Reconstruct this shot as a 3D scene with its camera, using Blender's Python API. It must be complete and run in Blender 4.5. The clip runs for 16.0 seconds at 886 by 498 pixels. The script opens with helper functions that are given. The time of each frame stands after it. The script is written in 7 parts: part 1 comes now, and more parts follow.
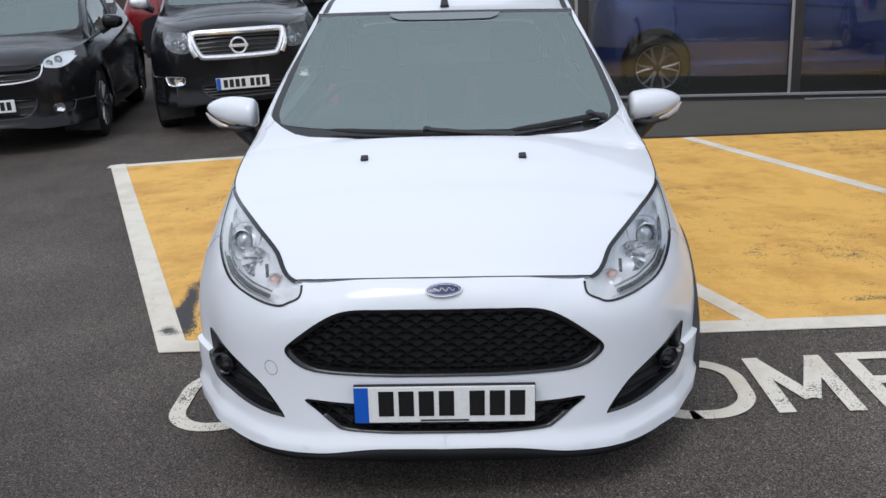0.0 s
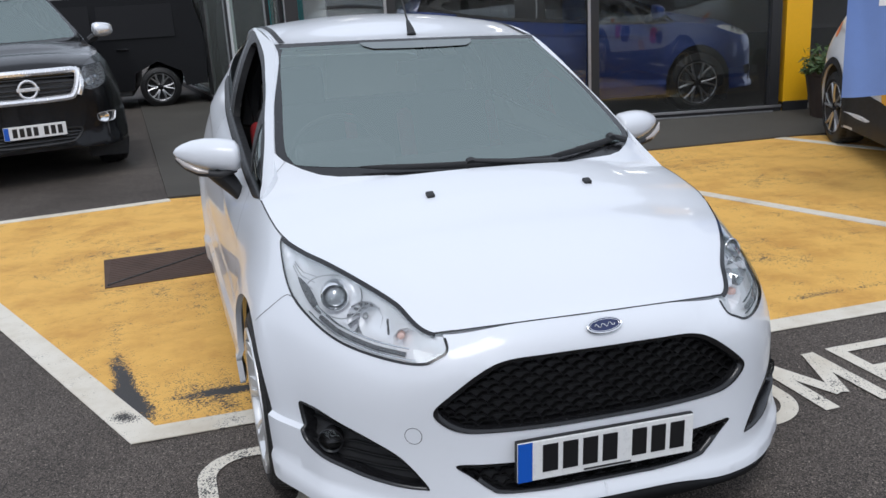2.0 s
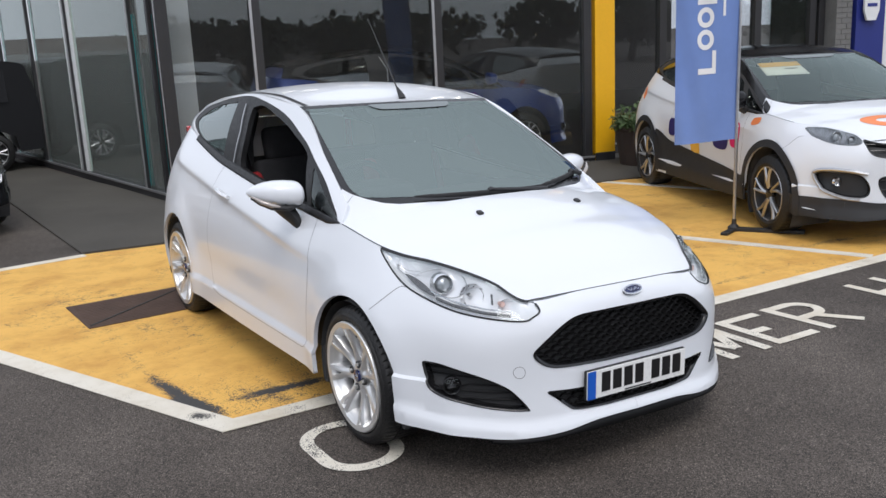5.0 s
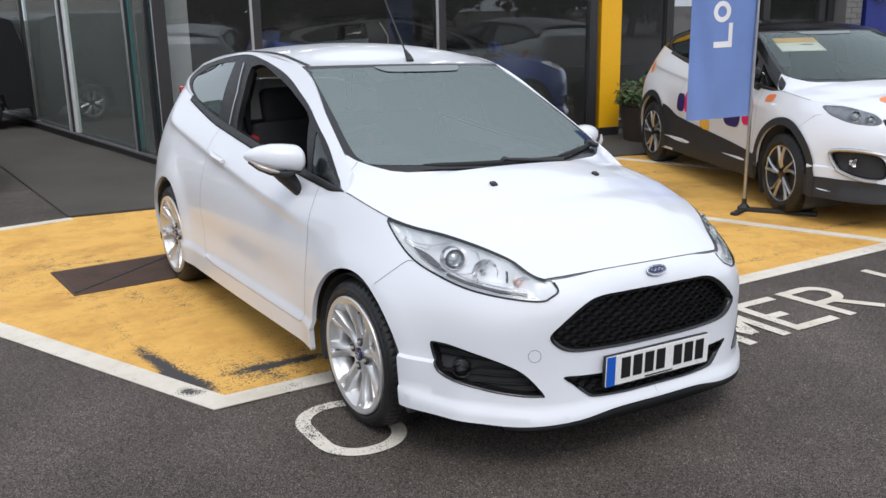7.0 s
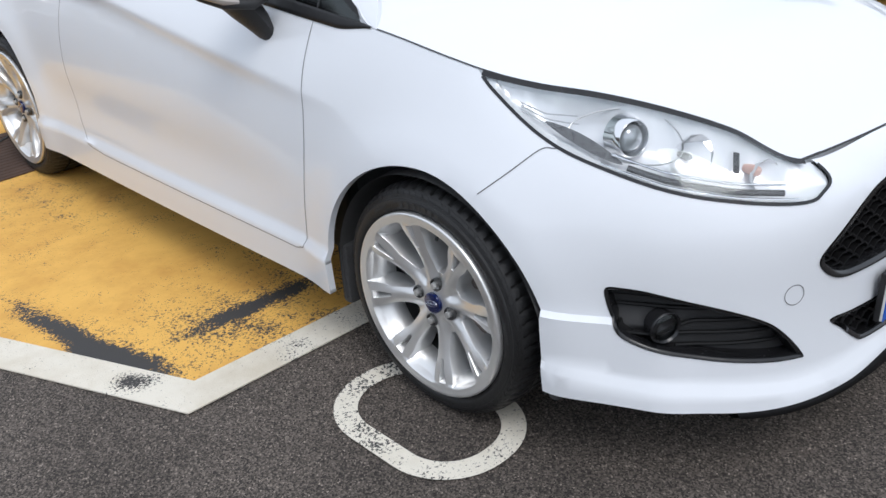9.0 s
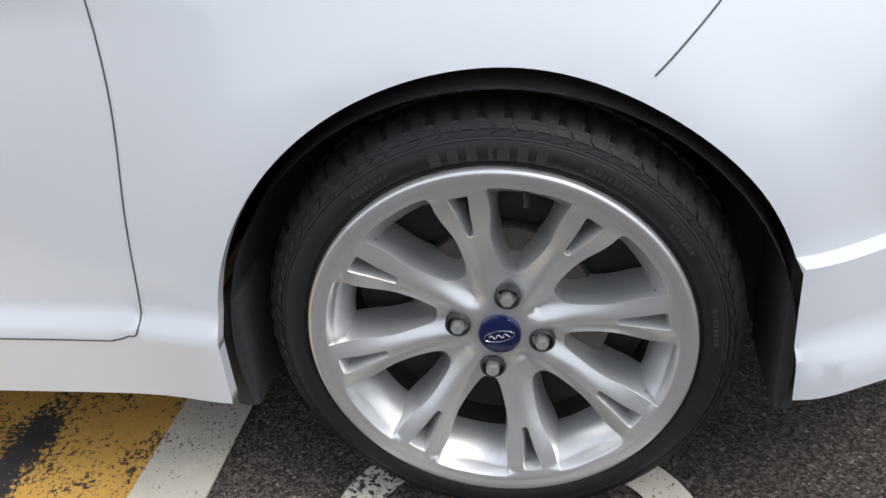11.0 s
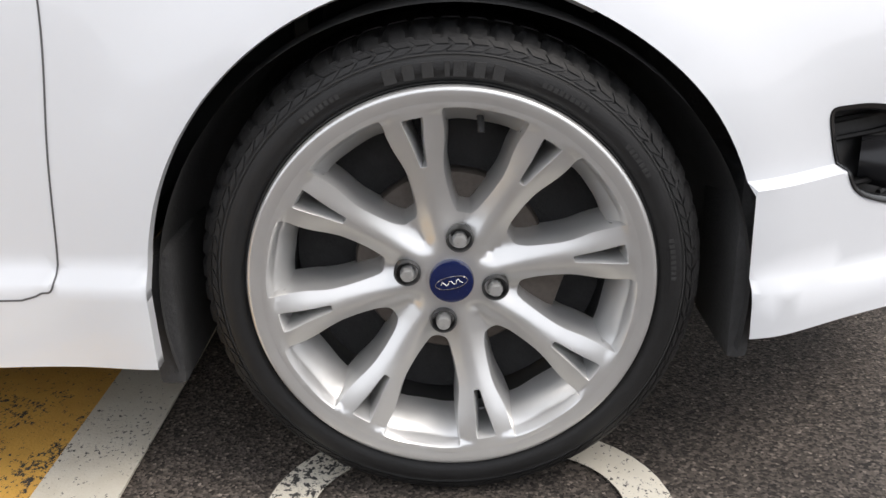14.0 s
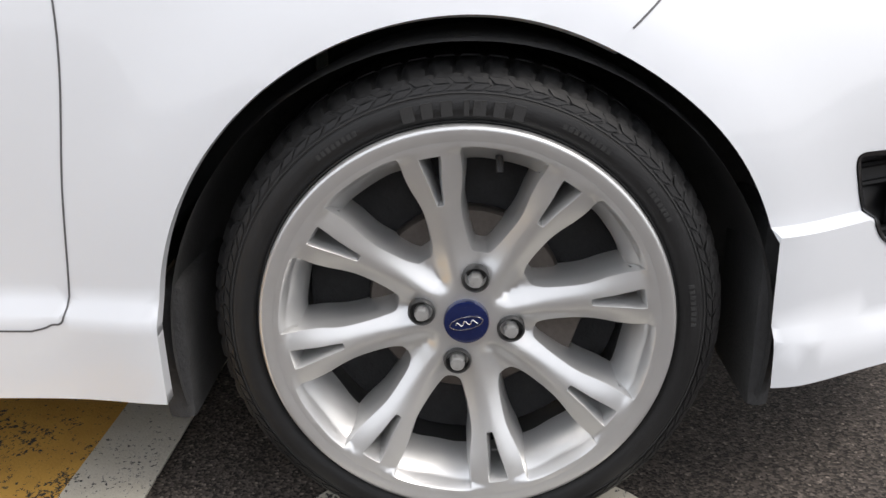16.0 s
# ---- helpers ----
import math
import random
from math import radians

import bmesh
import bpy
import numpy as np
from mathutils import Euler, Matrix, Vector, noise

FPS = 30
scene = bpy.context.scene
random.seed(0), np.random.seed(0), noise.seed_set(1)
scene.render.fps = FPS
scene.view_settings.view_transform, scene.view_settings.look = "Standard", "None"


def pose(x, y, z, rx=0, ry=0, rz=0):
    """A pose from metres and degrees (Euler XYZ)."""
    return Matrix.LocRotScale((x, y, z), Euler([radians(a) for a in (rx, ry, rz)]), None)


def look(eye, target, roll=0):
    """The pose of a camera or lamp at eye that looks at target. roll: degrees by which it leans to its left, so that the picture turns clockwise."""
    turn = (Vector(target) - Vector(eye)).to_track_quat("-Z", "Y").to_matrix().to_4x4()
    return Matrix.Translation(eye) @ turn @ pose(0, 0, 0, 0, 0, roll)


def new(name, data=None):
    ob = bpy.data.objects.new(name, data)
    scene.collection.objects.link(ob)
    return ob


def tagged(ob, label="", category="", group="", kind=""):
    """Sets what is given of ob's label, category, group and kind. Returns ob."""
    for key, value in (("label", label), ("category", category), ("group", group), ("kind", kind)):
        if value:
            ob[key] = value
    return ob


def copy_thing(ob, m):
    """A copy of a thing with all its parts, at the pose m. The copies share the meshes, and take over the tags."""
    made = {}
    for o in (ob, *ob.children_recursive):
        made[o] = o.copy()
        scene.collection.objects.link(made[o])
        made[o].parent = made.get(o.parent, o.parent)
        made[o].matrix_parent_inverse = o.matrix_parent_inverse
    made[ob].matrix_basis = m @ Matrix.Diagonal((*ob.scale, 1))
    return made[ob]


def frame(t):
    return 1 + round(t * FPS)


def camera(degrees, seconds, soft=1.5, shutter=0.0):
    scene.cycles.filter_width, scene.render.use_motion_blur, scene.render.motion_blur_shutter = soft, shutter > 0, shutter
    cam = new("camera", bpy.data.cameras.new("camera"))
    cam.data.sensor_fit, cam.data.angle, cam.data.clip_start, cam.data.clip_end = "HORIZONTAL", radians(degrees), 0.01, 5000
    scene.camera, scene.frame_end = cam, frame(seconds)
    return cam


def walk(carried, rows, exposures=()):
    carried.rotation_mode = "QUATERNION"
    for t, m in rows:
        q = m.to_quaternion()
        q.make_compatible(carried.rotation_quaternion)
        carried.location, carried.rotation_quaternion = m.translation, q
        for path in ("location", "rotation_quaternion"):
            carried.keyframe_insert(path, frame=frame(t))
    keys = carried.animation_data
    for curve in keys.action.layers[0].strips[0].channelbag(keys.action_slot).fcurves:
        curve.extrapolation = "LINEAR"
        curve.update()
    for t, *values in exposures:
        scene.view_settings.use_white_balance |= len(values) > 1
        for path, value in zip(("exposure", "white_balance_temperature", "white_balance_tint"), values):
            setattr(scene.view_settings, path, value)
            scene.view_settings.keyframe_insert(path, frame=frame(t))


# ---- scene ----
cam = camera(51.9, 16.0)
PATH = [
    (0, (0.085, -3.191, 1.582), (0.025, -1.287, 0.973), -3.4),
    (0.5, (-0.029, -3.095, 1.575), (-0.039, -1.19, 0.968), -2.6),
    (1, (-0.239, -2.901, 1.573), (-0.147, -0.996, 0.973), -2.7),
    (1.5, (-0.627, -2.772, 1.588), (-0.305, -0.889, 0.996), -3.0),
    (2, (-1.032, -2.808, 1.581), (-0.482, -0.97, 1.018), -3.3),
    (2.5, (-1.45, -2.834, 1.61), (-0.684, -1.065, 1.077), -3.1),
    (3, (-1.797, -2.97, 1.637), (-0.906, -1.255, 1.121), -3.1),
    (3.5, (-2.086, -3.147, 1.661), (-1.127, -1.468, 1.151), -3.0),
    (4, (-2.331, -3.262, 1.671), (-1.324, -1.605, 1.183), -2.9),
    (4.2, (-2.399, -3.327, 1.692), (-1.384, -1.671, 1.215), -2.8),
    (6.3, (-2.426, -3.3, 1.686), (-1.413, -1.635, 1.239), -2.4),
    (6.5, (-2.434, -3.273, 1.676), (-1.415, -1.614, 1.218), -2.2),
    (7, (-2.354, -3.081, 1.635), (-1.329, -1.442, 1.121), -1.1),
    (7.5, (-2.225, -2.744, 1.587), (-1.209, -1.139, 0.962), -0.3),
    (8, (-2.213, -2.326, 1.55), (-1.153, -0.796, 0.819), -0.7),
    (8.5, (-2.174, -1.867, 1.48), (-1.059, -0.434, 0.642), -2.0),
    (9, (-2.099, -1.409, 1.42), (-0.891, -0.107, 0.502), -3.7),
    (9.2, (-2.091, -1.218, 1.414), (-0.823, -0.003, 0.457), -4.3),
    (11.3, (-1.737, -0.027, 0.847), (0.028, 0.135, -0.078), -3.0),
    (11.5, (-1.731, -0.01, 0.768), (0.077, 0.098, -0.082), -2.3),
    (12, (-1.735, -0.011, 0.672), (0.121, 0.037, -0.073), -1.1),
    (12.5, (-1.786, -0.002, 0.702), (0.057, -0.002, -0.074), -0.8),
    (13, (-1.817, -0.007, 0.711), (0.038, 0.018, -0.038), -1.3),
    (13.5, (-1.832, -0.004, 0.723), (0.03, 0.029, -0.008), -1.6),
    (14, (-1.839, -0.001, 0.732), (0.023, 0.018, 0.003), -1.5),
    (14.5, (-1.843, -0.002, 0.728), (0.021, 0.004, 0.003), -1.4),
    (15, (-1.84, 0.0, 0.729), (0.021, -0.007, -0.004), -1.5),
    (15.5, (-1.827, -0.001, 0.733), (0.031, -0.005, -0.009), -1.5),
    (16, (-1.815, -0.002, 0.747), (0.062, 0.053, 0.06), -0.6),
]
EXPOSURES = [(0, .12, 6150, 11), (1.5, .08, 6100, 11), (4, .20, 6300, 12), (6.5, .32, 6350, 12), (8, .30, 6350, 11), (9, .35, 6200, 10), (11.3, .46, 6450, 10),
             (12, .66, 6850, 11), (12.5, .86, 7050, 13), (14, .74, 6850, 12), (14.5, .70, 6800, 12), (16, .68, 6800, 12)]
walk(cam, [(t, look(e, a, r)) for t, e, a, r in PATH], EXPOSURES)


# ---- light: a bright overcast sky ----
world = bpy.data.worlds.new("sky")
scene.world = world
world.use_nodes = True
wn = world.node_tree
wbg = wn.nodes["Background"]
sky = wn.nodes.new("ShaderNodeTexSky")
sky.sky_type, sky.sun_disc = "NISHITA", False
sky.sun_elevation, sky.sun_rotation = radians(52), radians(200)
sky.air_density, sky.dust_density, sky.ozone_density = 1.0, 4.0, 0.6
# cloud cover: the clear sky's colour is washed out towards grey white
grey = wn.nodes.new("ShaderNodeMixRGB")
grey.inputs["Fac"].default_value = .80
grey.inputs["Color2"].default_value = (9.3, 9.9, 10.8, 1)
wn.links.new(sky.outputs["Color"], grey.inputs["Color1"])
wn.links.new(grey.outputs["Color"], wbg.inputs["Color"])
wbg.inputs["Strength"].default_value = .10
sun = new("sun", bpy.data.lights.new("sun", "SUN"))
sun.data.energy, sun.data.angle, sun.data.color = 0.9, radians(25), (1, .97, .93)
sun.matrix_world = look((-6, -12, 20), (0, 0, 0))

# ---- building helpers ----
from mathutils.geometry import delaunay_2d_cdt


def material(name, color, rough=.5, metal=0.0, coat=0.0, spec=.5):
    m = bpy.data.materials.new(name)
    m.use_nodes = True
    b = m.node_tree.nodes["Principled BSDF"]
    b.inputs["Base Color"].default_value = (*color, 1)
    b.inputs["Roughness"].default_value = rough
    b.inputs["Metallic"].default_value = metal
    b.inputs["Coat Weight"].default_value = coat
    b.inputs["Coat Roughness"].default_value = .04
    b.inputs["Specular IOR Level"].default_value = spec
    return m


def node(m, kind, **settings):
    n = m.node_tree.nodes.new(kind)
    for key, value in settings.items():
        if key in n.inputs:
            n.inputs[key].default_value = value
    return n


def link(m, a, out, b, inp):
    m.node_tree.links.new(a.outputs[out], b.inputs[inp])


def coords(m):
    return node(m, "ShaderNodeNewGeometry")


def noise_at(m, scale, detail=4.0, rough=.55, source=None, stretch=None):
    """A noise over the place's own metres."""
    src = source or coords(m)
    n = node(m, "ShaderNodeTexNoise", Scale=scale, Detail=detail, Roughness=rough)
    if stretch:
        mp = node(m, "ShaderNodeMapping", Scale=stretch)
        link(m, src, "Position", mp, "Vector")
        link(m, mp, "Vector", n, "Vector")
    else:
        link(m, src, "Position", n, "Vector")
    return n


def ramp(m, src, out, stops):
    r = m.node_tree.nodes.new("ShaderNodeValToRGB")
    e = r.color_ramp.elements
    while len(e) < len(stops):
        e.new(.5)
    for k, (p, c) in zip(e, stops):
        k.position, k.color = p, (c, c, c, 1) if isinstance(c, (int, float)) else (*c, 1)
    link(m, src, out, r, "Fac")
    return r


def vary(m, amount=.12, scale=3.0, fine=40.0, bump=0.0, bump_scale=200.0, rough=.08):
    """Uneven tone and gloss at two scales, and fine relief."""
    b = m.node_tree.nodes["Principled BSDF"]
    base = b.inputs["Base Color"].default_value[:3]
    n1, n2 = noise_at(m, scale), noise_at(m, fine, 6)
    add = node(m, "ShaderNodeMath")
    add.operation = "ADD"
    link(m, n1, "Fac", add, 0)
    link(m, n2, "Fac", add, 1)
    half = node(m, "ShaderNodeMath")
    half.operation = "MULTIPLY"
    half.inputs[1].default_value = .5
    link(m, add, "Value", half, 0)
    r = ramp(m, half, "Value", [(.32, [c * (1 - amount) for c in base]), (.68, [min(1, c * (1 + amount)) for c in base])])
    link(m, r, "Color", b, "Base Color")
    r0 = b.inputs["Roughness"].default_value
    rr = ramp(m, n2, "Fac", [(.3, max(0, r0 - rough)), (.7, min(1, r0 + rough))])
    link(m, rr, "Color", b, "Roughness")
    if bump:
        n3 = noise_at(m, bump_scale, 3)
        bp = node(m, "ShaderNodeBump", Strength=1.0, Distance=bump)
        link(m, n3, "Fac", bp, "Height")
        link(m, bp, "Normal", b, "Normal")
    return m


def pane(name, tint, ior=1.5, rough=0.0, mirror=(.93, 1, .985), veil=0.0):
    """Thin glass: clear with a tint, mirroring by Fresnel, with a pale veil painted in as haze."""
    m = bpy.data.materials.new(name)
    m.use_nodes = True
    t = m.node_tree
    t.nodes.remove(t.nodes["Principled BSDF"])
    clear = node(m, "ShaderNodeBsdfTransparent", Color=(*tint, 1))
    gloss = node(m, "ShaderNodeBsdfGlossy", Color=(*mirror, 1), Roughness=rough)
    fr = node(m, "ShaderNodeFresnel", IOR=ior)
    mix = node(m, "ShaderNodeMixShader")
    link(m, fr, "Fac", mix, 0)
    link(m, clear, "BSDF", mix, 1)
    link(m, gloss, "BSDF", mix, 2)
    # diffuse grey mixed in as haze, to lift panes that mirror black
    if veil:
        film = node(m, "ShaderNodeBsdfDiffuse", Color=(.62, .60, .57, 1))
        both_layers = node(m, "ShaderNodeMixShader", Fac=veil)
        link(m, mix, "Shader", both_layers, 1)
        link(m, film, "BSDF", both_layers, 2)
        mix = both_layers
    link(m, mix, "Shader", t.nodes["Material Output"], "Surface")
    return m


def mesh_of(name, verts, faces, mat, smooth=True):
    me = bpy.data.meshes.new(name)
    me.from_pydata([tuple(map(float, v)) for v in verts], [], [tuple(int(i) for i in f) for f in faces])
    me.materials.append(mat)
    me.polygons.foreach_set("use_smooth", [smooth] * len(me.polygons))
    me.update()
    return me


def put(name, verts, faces, mat, parent=None, label="", smooth=True):
    ob = new(name, mesh_of(name, verts, faces, mat, smooth))
    if parent is not None:
        ob.parent = parent
    if label:
        ob["label"] = label
    return ob


def part(name, bm, mat, parent=None, label="", smooth=False, angle=None):
    me = bpy.data.meshes.new(name)
    bm.to_mesh(me)
    bm.free()
    me.materials.append(mat)
    if smooth:
        me.polygons.foreach_set("use_smooth", [True] * len(me.polygons))
        me.set_sharp_from_angle(angle=radians(angle or 40))
    ob = new(name, me)
    if parent is not None:
        ob.parent = parent
    if label:
        ob["label"] = label
    return ob


def thing(name, label, category, group="", m=None):
    ob = tagged(new(name), label, category, group)
    ob.empty_display_size = .2
    if m is not None:
        ob.matrix_world = m
    return ob


def box(x0, x1, y0, y1, z0, z1, bevel=0.0, bm=None, segments=2):
    own = bmesh.new()
    bmesh.ops.create_cube(own, size=1)
    for v in own.verts:
        v.co = ((x0 + x1) / 2 + v.co.x * (x1 - x0), (y0 + y1) / 2 + v.co.y * (y1 - y0), (z0 + z1) / 2 + v.co.z * (z1 - z0))
    if bevel:
        bmesh.ops.bevel(own, geom=own.edges[:], offset=bevel, segments=segments, affect="EDGES", profile=.6)
    return merge(bm, own)


def merge(bm, own):
    if bm is None:
        return own
    me = bpy.data.meshes.new("t")
    own.to_mesh(me)
    own.free()
    bm.from_mesh(me)
    bpy.data.meshes.remove(me)
    return bm


def tube(points, radius, sides=8, bm=None, closed=False, flat=1.0):
    """A round bar along points; radius one number or one for each point."""
    p = np.asarray(points, float)
    n = len(p)
    r = np.broadcast_to(radius, (n,))
    bm = bm or bmesh.new()
    rings, up = [], None
    for i in range(n):
        a, b = (p[(i - 1) % n], p[(i + 1) % n]) if closed else (p[max(i - 1, 0)], p[min(i + 1, n - 1)])
        d = Vector(b - a).normalized()
        if up is None:
            up = Vector((0, 0, 1)) if abs(d.z) < .9 else Vector((1, 0, 0))
        side = d.cross(up).normalized()
        up = side.cross(d).normalized()
        rings.append([bm.verts.new(Vector(p[i]) + float(r[i]) * (math.cos(t) * side + flat * math.sin(t) * up))
                      for t in (2 * math.pi * k / sides for k in range(sides))])
    for i in range(n if closed else n - 1):
        a, b = rings[i], rings[(i + 1) % n]
        for k in range(sides):
            bm.faces.new((a[k], a[(k + 1) % sides], b[(k + 1) % sides], b[k]))
    if not closed:
        bm.faces.new(rings[0][::-1])
        bm.faces.new(rings[-1])
    return bm


def turned(profile, axis="x", sides=64, bm=None, arc=2 * math.pi):
    """A turned body: profile of (along the axis, radius)."""
    bm = bm or bmesh.new()
    full = arc > 6.28
    count = sides if full else sides + 1
    rings = []
    for a, r in profile:
        ring = []
        for k in range(count):
            t = arc * k / sides
            c, s = r * math.cos(t), r * math.sin(t)
            ring.append(bm.verts.new({"x": (a, c, s), "y": (c, a, s), "z": (c, s, a)}[axis]))
        rings.append(ring)
    for a, b in zip(rings, rings[1:]):
        for k in range(sides):
            j = (k + 1) % count
            bm.faces.new((a[k], a[j], b[j], b[k]))
    bmesh.ops.recalc_face_normals(bm, faces=bm.faces[:])
    return bm


def prism(poly, z0, z1, bm=None):
    """A flat slab over a polygon in x and y."""
    bm = bm or bmesh.new()
    a = [bm.verts.new((x, y, z0)) for x, y in poly]
    b = [bm.verts.new((x, y, z1)) for x, y in poly]
    n = len(poly)
    faces = [bm.faces.new(b), bm.faces.new(a[::-1])] + [bm.faces.new((a[i], a[(i + 1) % n], b[(i + 1) % n], b[i])) for i in range(n)]
    bmesh.ops.recalc_face_normals(bm, faces=faces)
    return bm


def inside(poly, pts):
    """Which points lie in the polygon."""
    poly, pts = np.asarray(poly, float), np.asarray(pts, float)
    hit = np.zeros(len(pts), bool)
    x, y = pts.T
    for (x0, y0), (x1, y1) in zip(poly, np.roll(poly, -1, 0)):
        cross = (y0 > y) != (y1 > y)
        with np.errstate(divide="ignore", invalid="ignore"):
            hit ^= cross & (x < (x1 - x0) * (y - y0) / (y1 - y0) + x0)
    return hit


def loop(points, n=6):
    """A closed smooth line through the points."""
    p = np.asarray(points, float)
    q = np.concatenate([p[-2:], p, p[:3]])
    return spline(q, 2 + np.arange(len(p) * n) / n)


def curve(points, n=8):
    return spline(points, np.linspace(0, len(points) - 1, (len(points) - 1) * n + 1))


def shrink(poly, d):
    """The closed line moved inwards by d."""
    p = np.asarray(poly, float)
    t = np.roll(p, -1, 0) - np.roll(p, 1, 0)
    n = np.stack([-t[:, 1], t[:, 0]], -1) / (np.linalg.norm(t, axis=1, keepdims=True) + 1e-9)
    area = np.sum(p[:, 0] * np.roll(p[:, 1], -1) - np.roll(p[:, 0], -1) * p[:, 1])
    return p + n * d * np.sign(area)


def sheet(outline, step_size, regions=(), lines=()):
    """Triangles over a flat outline, cut along closed regions and open lines: points, faces and, for each face, the number of
    its region (0: none; a later region wins)."""
    pts, edges = [], []

    def add(line, closed):
        first = len(pts)
        pts.extend(map(tuple, line))
        n = len(line)
        edges.extend((first + i, first + (i + 1) % n) for i in range(n if closed else n - 1))

    add(outline, True)
    for r in regions:
        add(r, True)
    for r in lines:
        add(r, False)
    fixed = np.array(pts)
    lo, hi = np.min(outline, 0), np.max(outline, 0)
    gx, gy = np.meshgrid(np.arange(lo[0], hi[0], step_size), np.arange(lo[1], hi[1], step_size))
    gx[1::2] += step_size / 2
    grid = np.stack([gx.ravel(), gy.ravel()], -1)
    grid = grid[inside(outline, grid)]
    keep = np.ones(len(grid), bool)
    for i in range(0, len(fixed), 200):
        keep &= np.min(np.linalg.norm(grid[:, None] - fixed[None, i:i + 200], axis=2), 1) > .45 * step_size
    pts.extend(map(tuple, grid[keep]))
    out = delaunay_2d_cdt([Vector(p) for p in pts], edges, [], 0, 1e-6, False)
    v, f = np.array([tuple(p) for p in out[0]]), np.array(out[2])
    mid = v[f].mean(1)
    f, mid = f[inside(outline, mid)], mid[inside(outline, mid)]
    kind = np.zeros(len(f), int)
    for k, r in enumerate(regions):
        kind[inside(r, mid)] = k + 1
    return v, f, kind


def pick(v, f):
    """The points that the faces use, and the faces renumbered."""
    used, back = np.unique(np.asarray(f).ravel(), return_inverse=True)
    return v[used], back.reshape(np.shape(f)), used


def joined(*pieces):
    verts, faces, n = [], [], 0
    for v, f in pieces:
        verts.append(np.asarray(v, float))
        faces.extend(tuple(int(i) + n for i in g) for g in f)
        n += len(v)
    return np.concatenate(verts), faces


def rim_of(f):
    """The directed border edges of faces."""
    seen = {}
    for t in f:
        for a, b in zip(t, (*t[1:], t[0])):
            seen[(int(a), int(b))] = 1
    return [(a, b) for a, b in seen if (b, a) not in seen]


def thick(v, f, d):
    """A skin with its border folded inwards by the vectors d."""
    n, edges = len(v), rim_of(f)
    used = sorted({i for e in edges for i in e})
    near = {i: n + k for k, i in enumerate(used)}
    back = {i: n + len(used) + k for k, i in enumerate(used)}
    verts = np.concatenate([v, np.asarray(v)[used], np.asarray(v)[used] + np.asarray(d)[used]])
    return verts, [tuple(map(int, t)) for t in f] + [(near[b], near[a], back[a], back[b]) for a, b in edges]
# ---- the car's skin as smooth surfaces: x across, y to its rear, z up ----
def spline(points, t):
    """Points on a smooth curve through the control points; t counts them from 0."""
    p = np.asarray(points, float)
    t = np.clip(np.asarray(t, float), 0, len(p) - 1)
    i = np.minimum(t.astype(int), len(p) - 2)
    f = (t - i)[..., None]
    q = np.concatenate([[2 * p[0] - p[1]], p, [2 * p[-1] - p[-2]]])
    a, b, c, d = q[i], q[i + 1], q[i + 2], q[i + 3]
    return b + 0.5 * f * (c - a + f * (2 * a - 5 * b + 4 * c - d + f * (3 * (b - c) + d - a)))


PLAN = [(0, -.802), (.22, -.797), (.43, -.768), (.56, -.710), (.67, -.605), (.75, -.478), (.803, -.365), (.836, -.22), (.848, 0),
        (.850, .23), (.852, .55), (.858, 1.1), (.86, 1.69), (.86, 2.1), (.852, 2.6), (.80, 2.95), (.60, 3.12), (0, 3.16)]
TOP = [(0, -.742, .716), (.22, -.730, .711), (.43, -.675, .690), (.505, -.555, .748), (.575, -.447, .785), (.638, -.33, .808),
       (.69, -.215, .818), (.728, -.115, .833), (.748, 0, .853), (.759, .22, .885), (.757, .55, .908), (.742, 1.1, .944),
       (.722, 1.69, .998), (.700, 2.04, 1.036), (.645, 2.62, 1.125), (.58, 2.90, 1.16), (.45, 3.0, 1.18), (0, 3.05, 1.18)]
FOOT = [(0, -.828, .218), (.2, -.826, .218), (.37, -.808, .197), (.53, -.748, .186), (.66, -.642, .188), (.745, -.50, .192),
        (.790, -.375, .192), (.806, -.22, .19), (.820, 0, .18), (.834, .23, .183), (.840, .55, .183), (.846, 1.1, .180),
        (.848, 1.69, .178), (.846, 2.1, .18), (.83, 2.6, .2), (.78, 2.92, .22), (.58, 3.10, .25), (0, 3.14, .25)]
ROLL = [9, 8, 5.5, 3.4, 2.7, 2.4, 2.2, 2.1, 2.2, 2.4, 2.6, 2.6, 2.5, 2.3, 2.2, 2.2, 2.2, 2.2]
WAIST = .45
LIP_U, LIP_Z = (0, 1.5, 2.0, 2.7, 3.7, 4.3, 5, 5.9), (.238, .236, .226, .223, .233, .237, .244, .255)
CREASE = (.667, .107)
ARCH = ((-.003, .270, .352), (2.489, .280, .350))


def step(a, b, x):
    f = np.clip((x - a) / (b - a), 0, 1)
    return f * f * (3 - 2 * f)


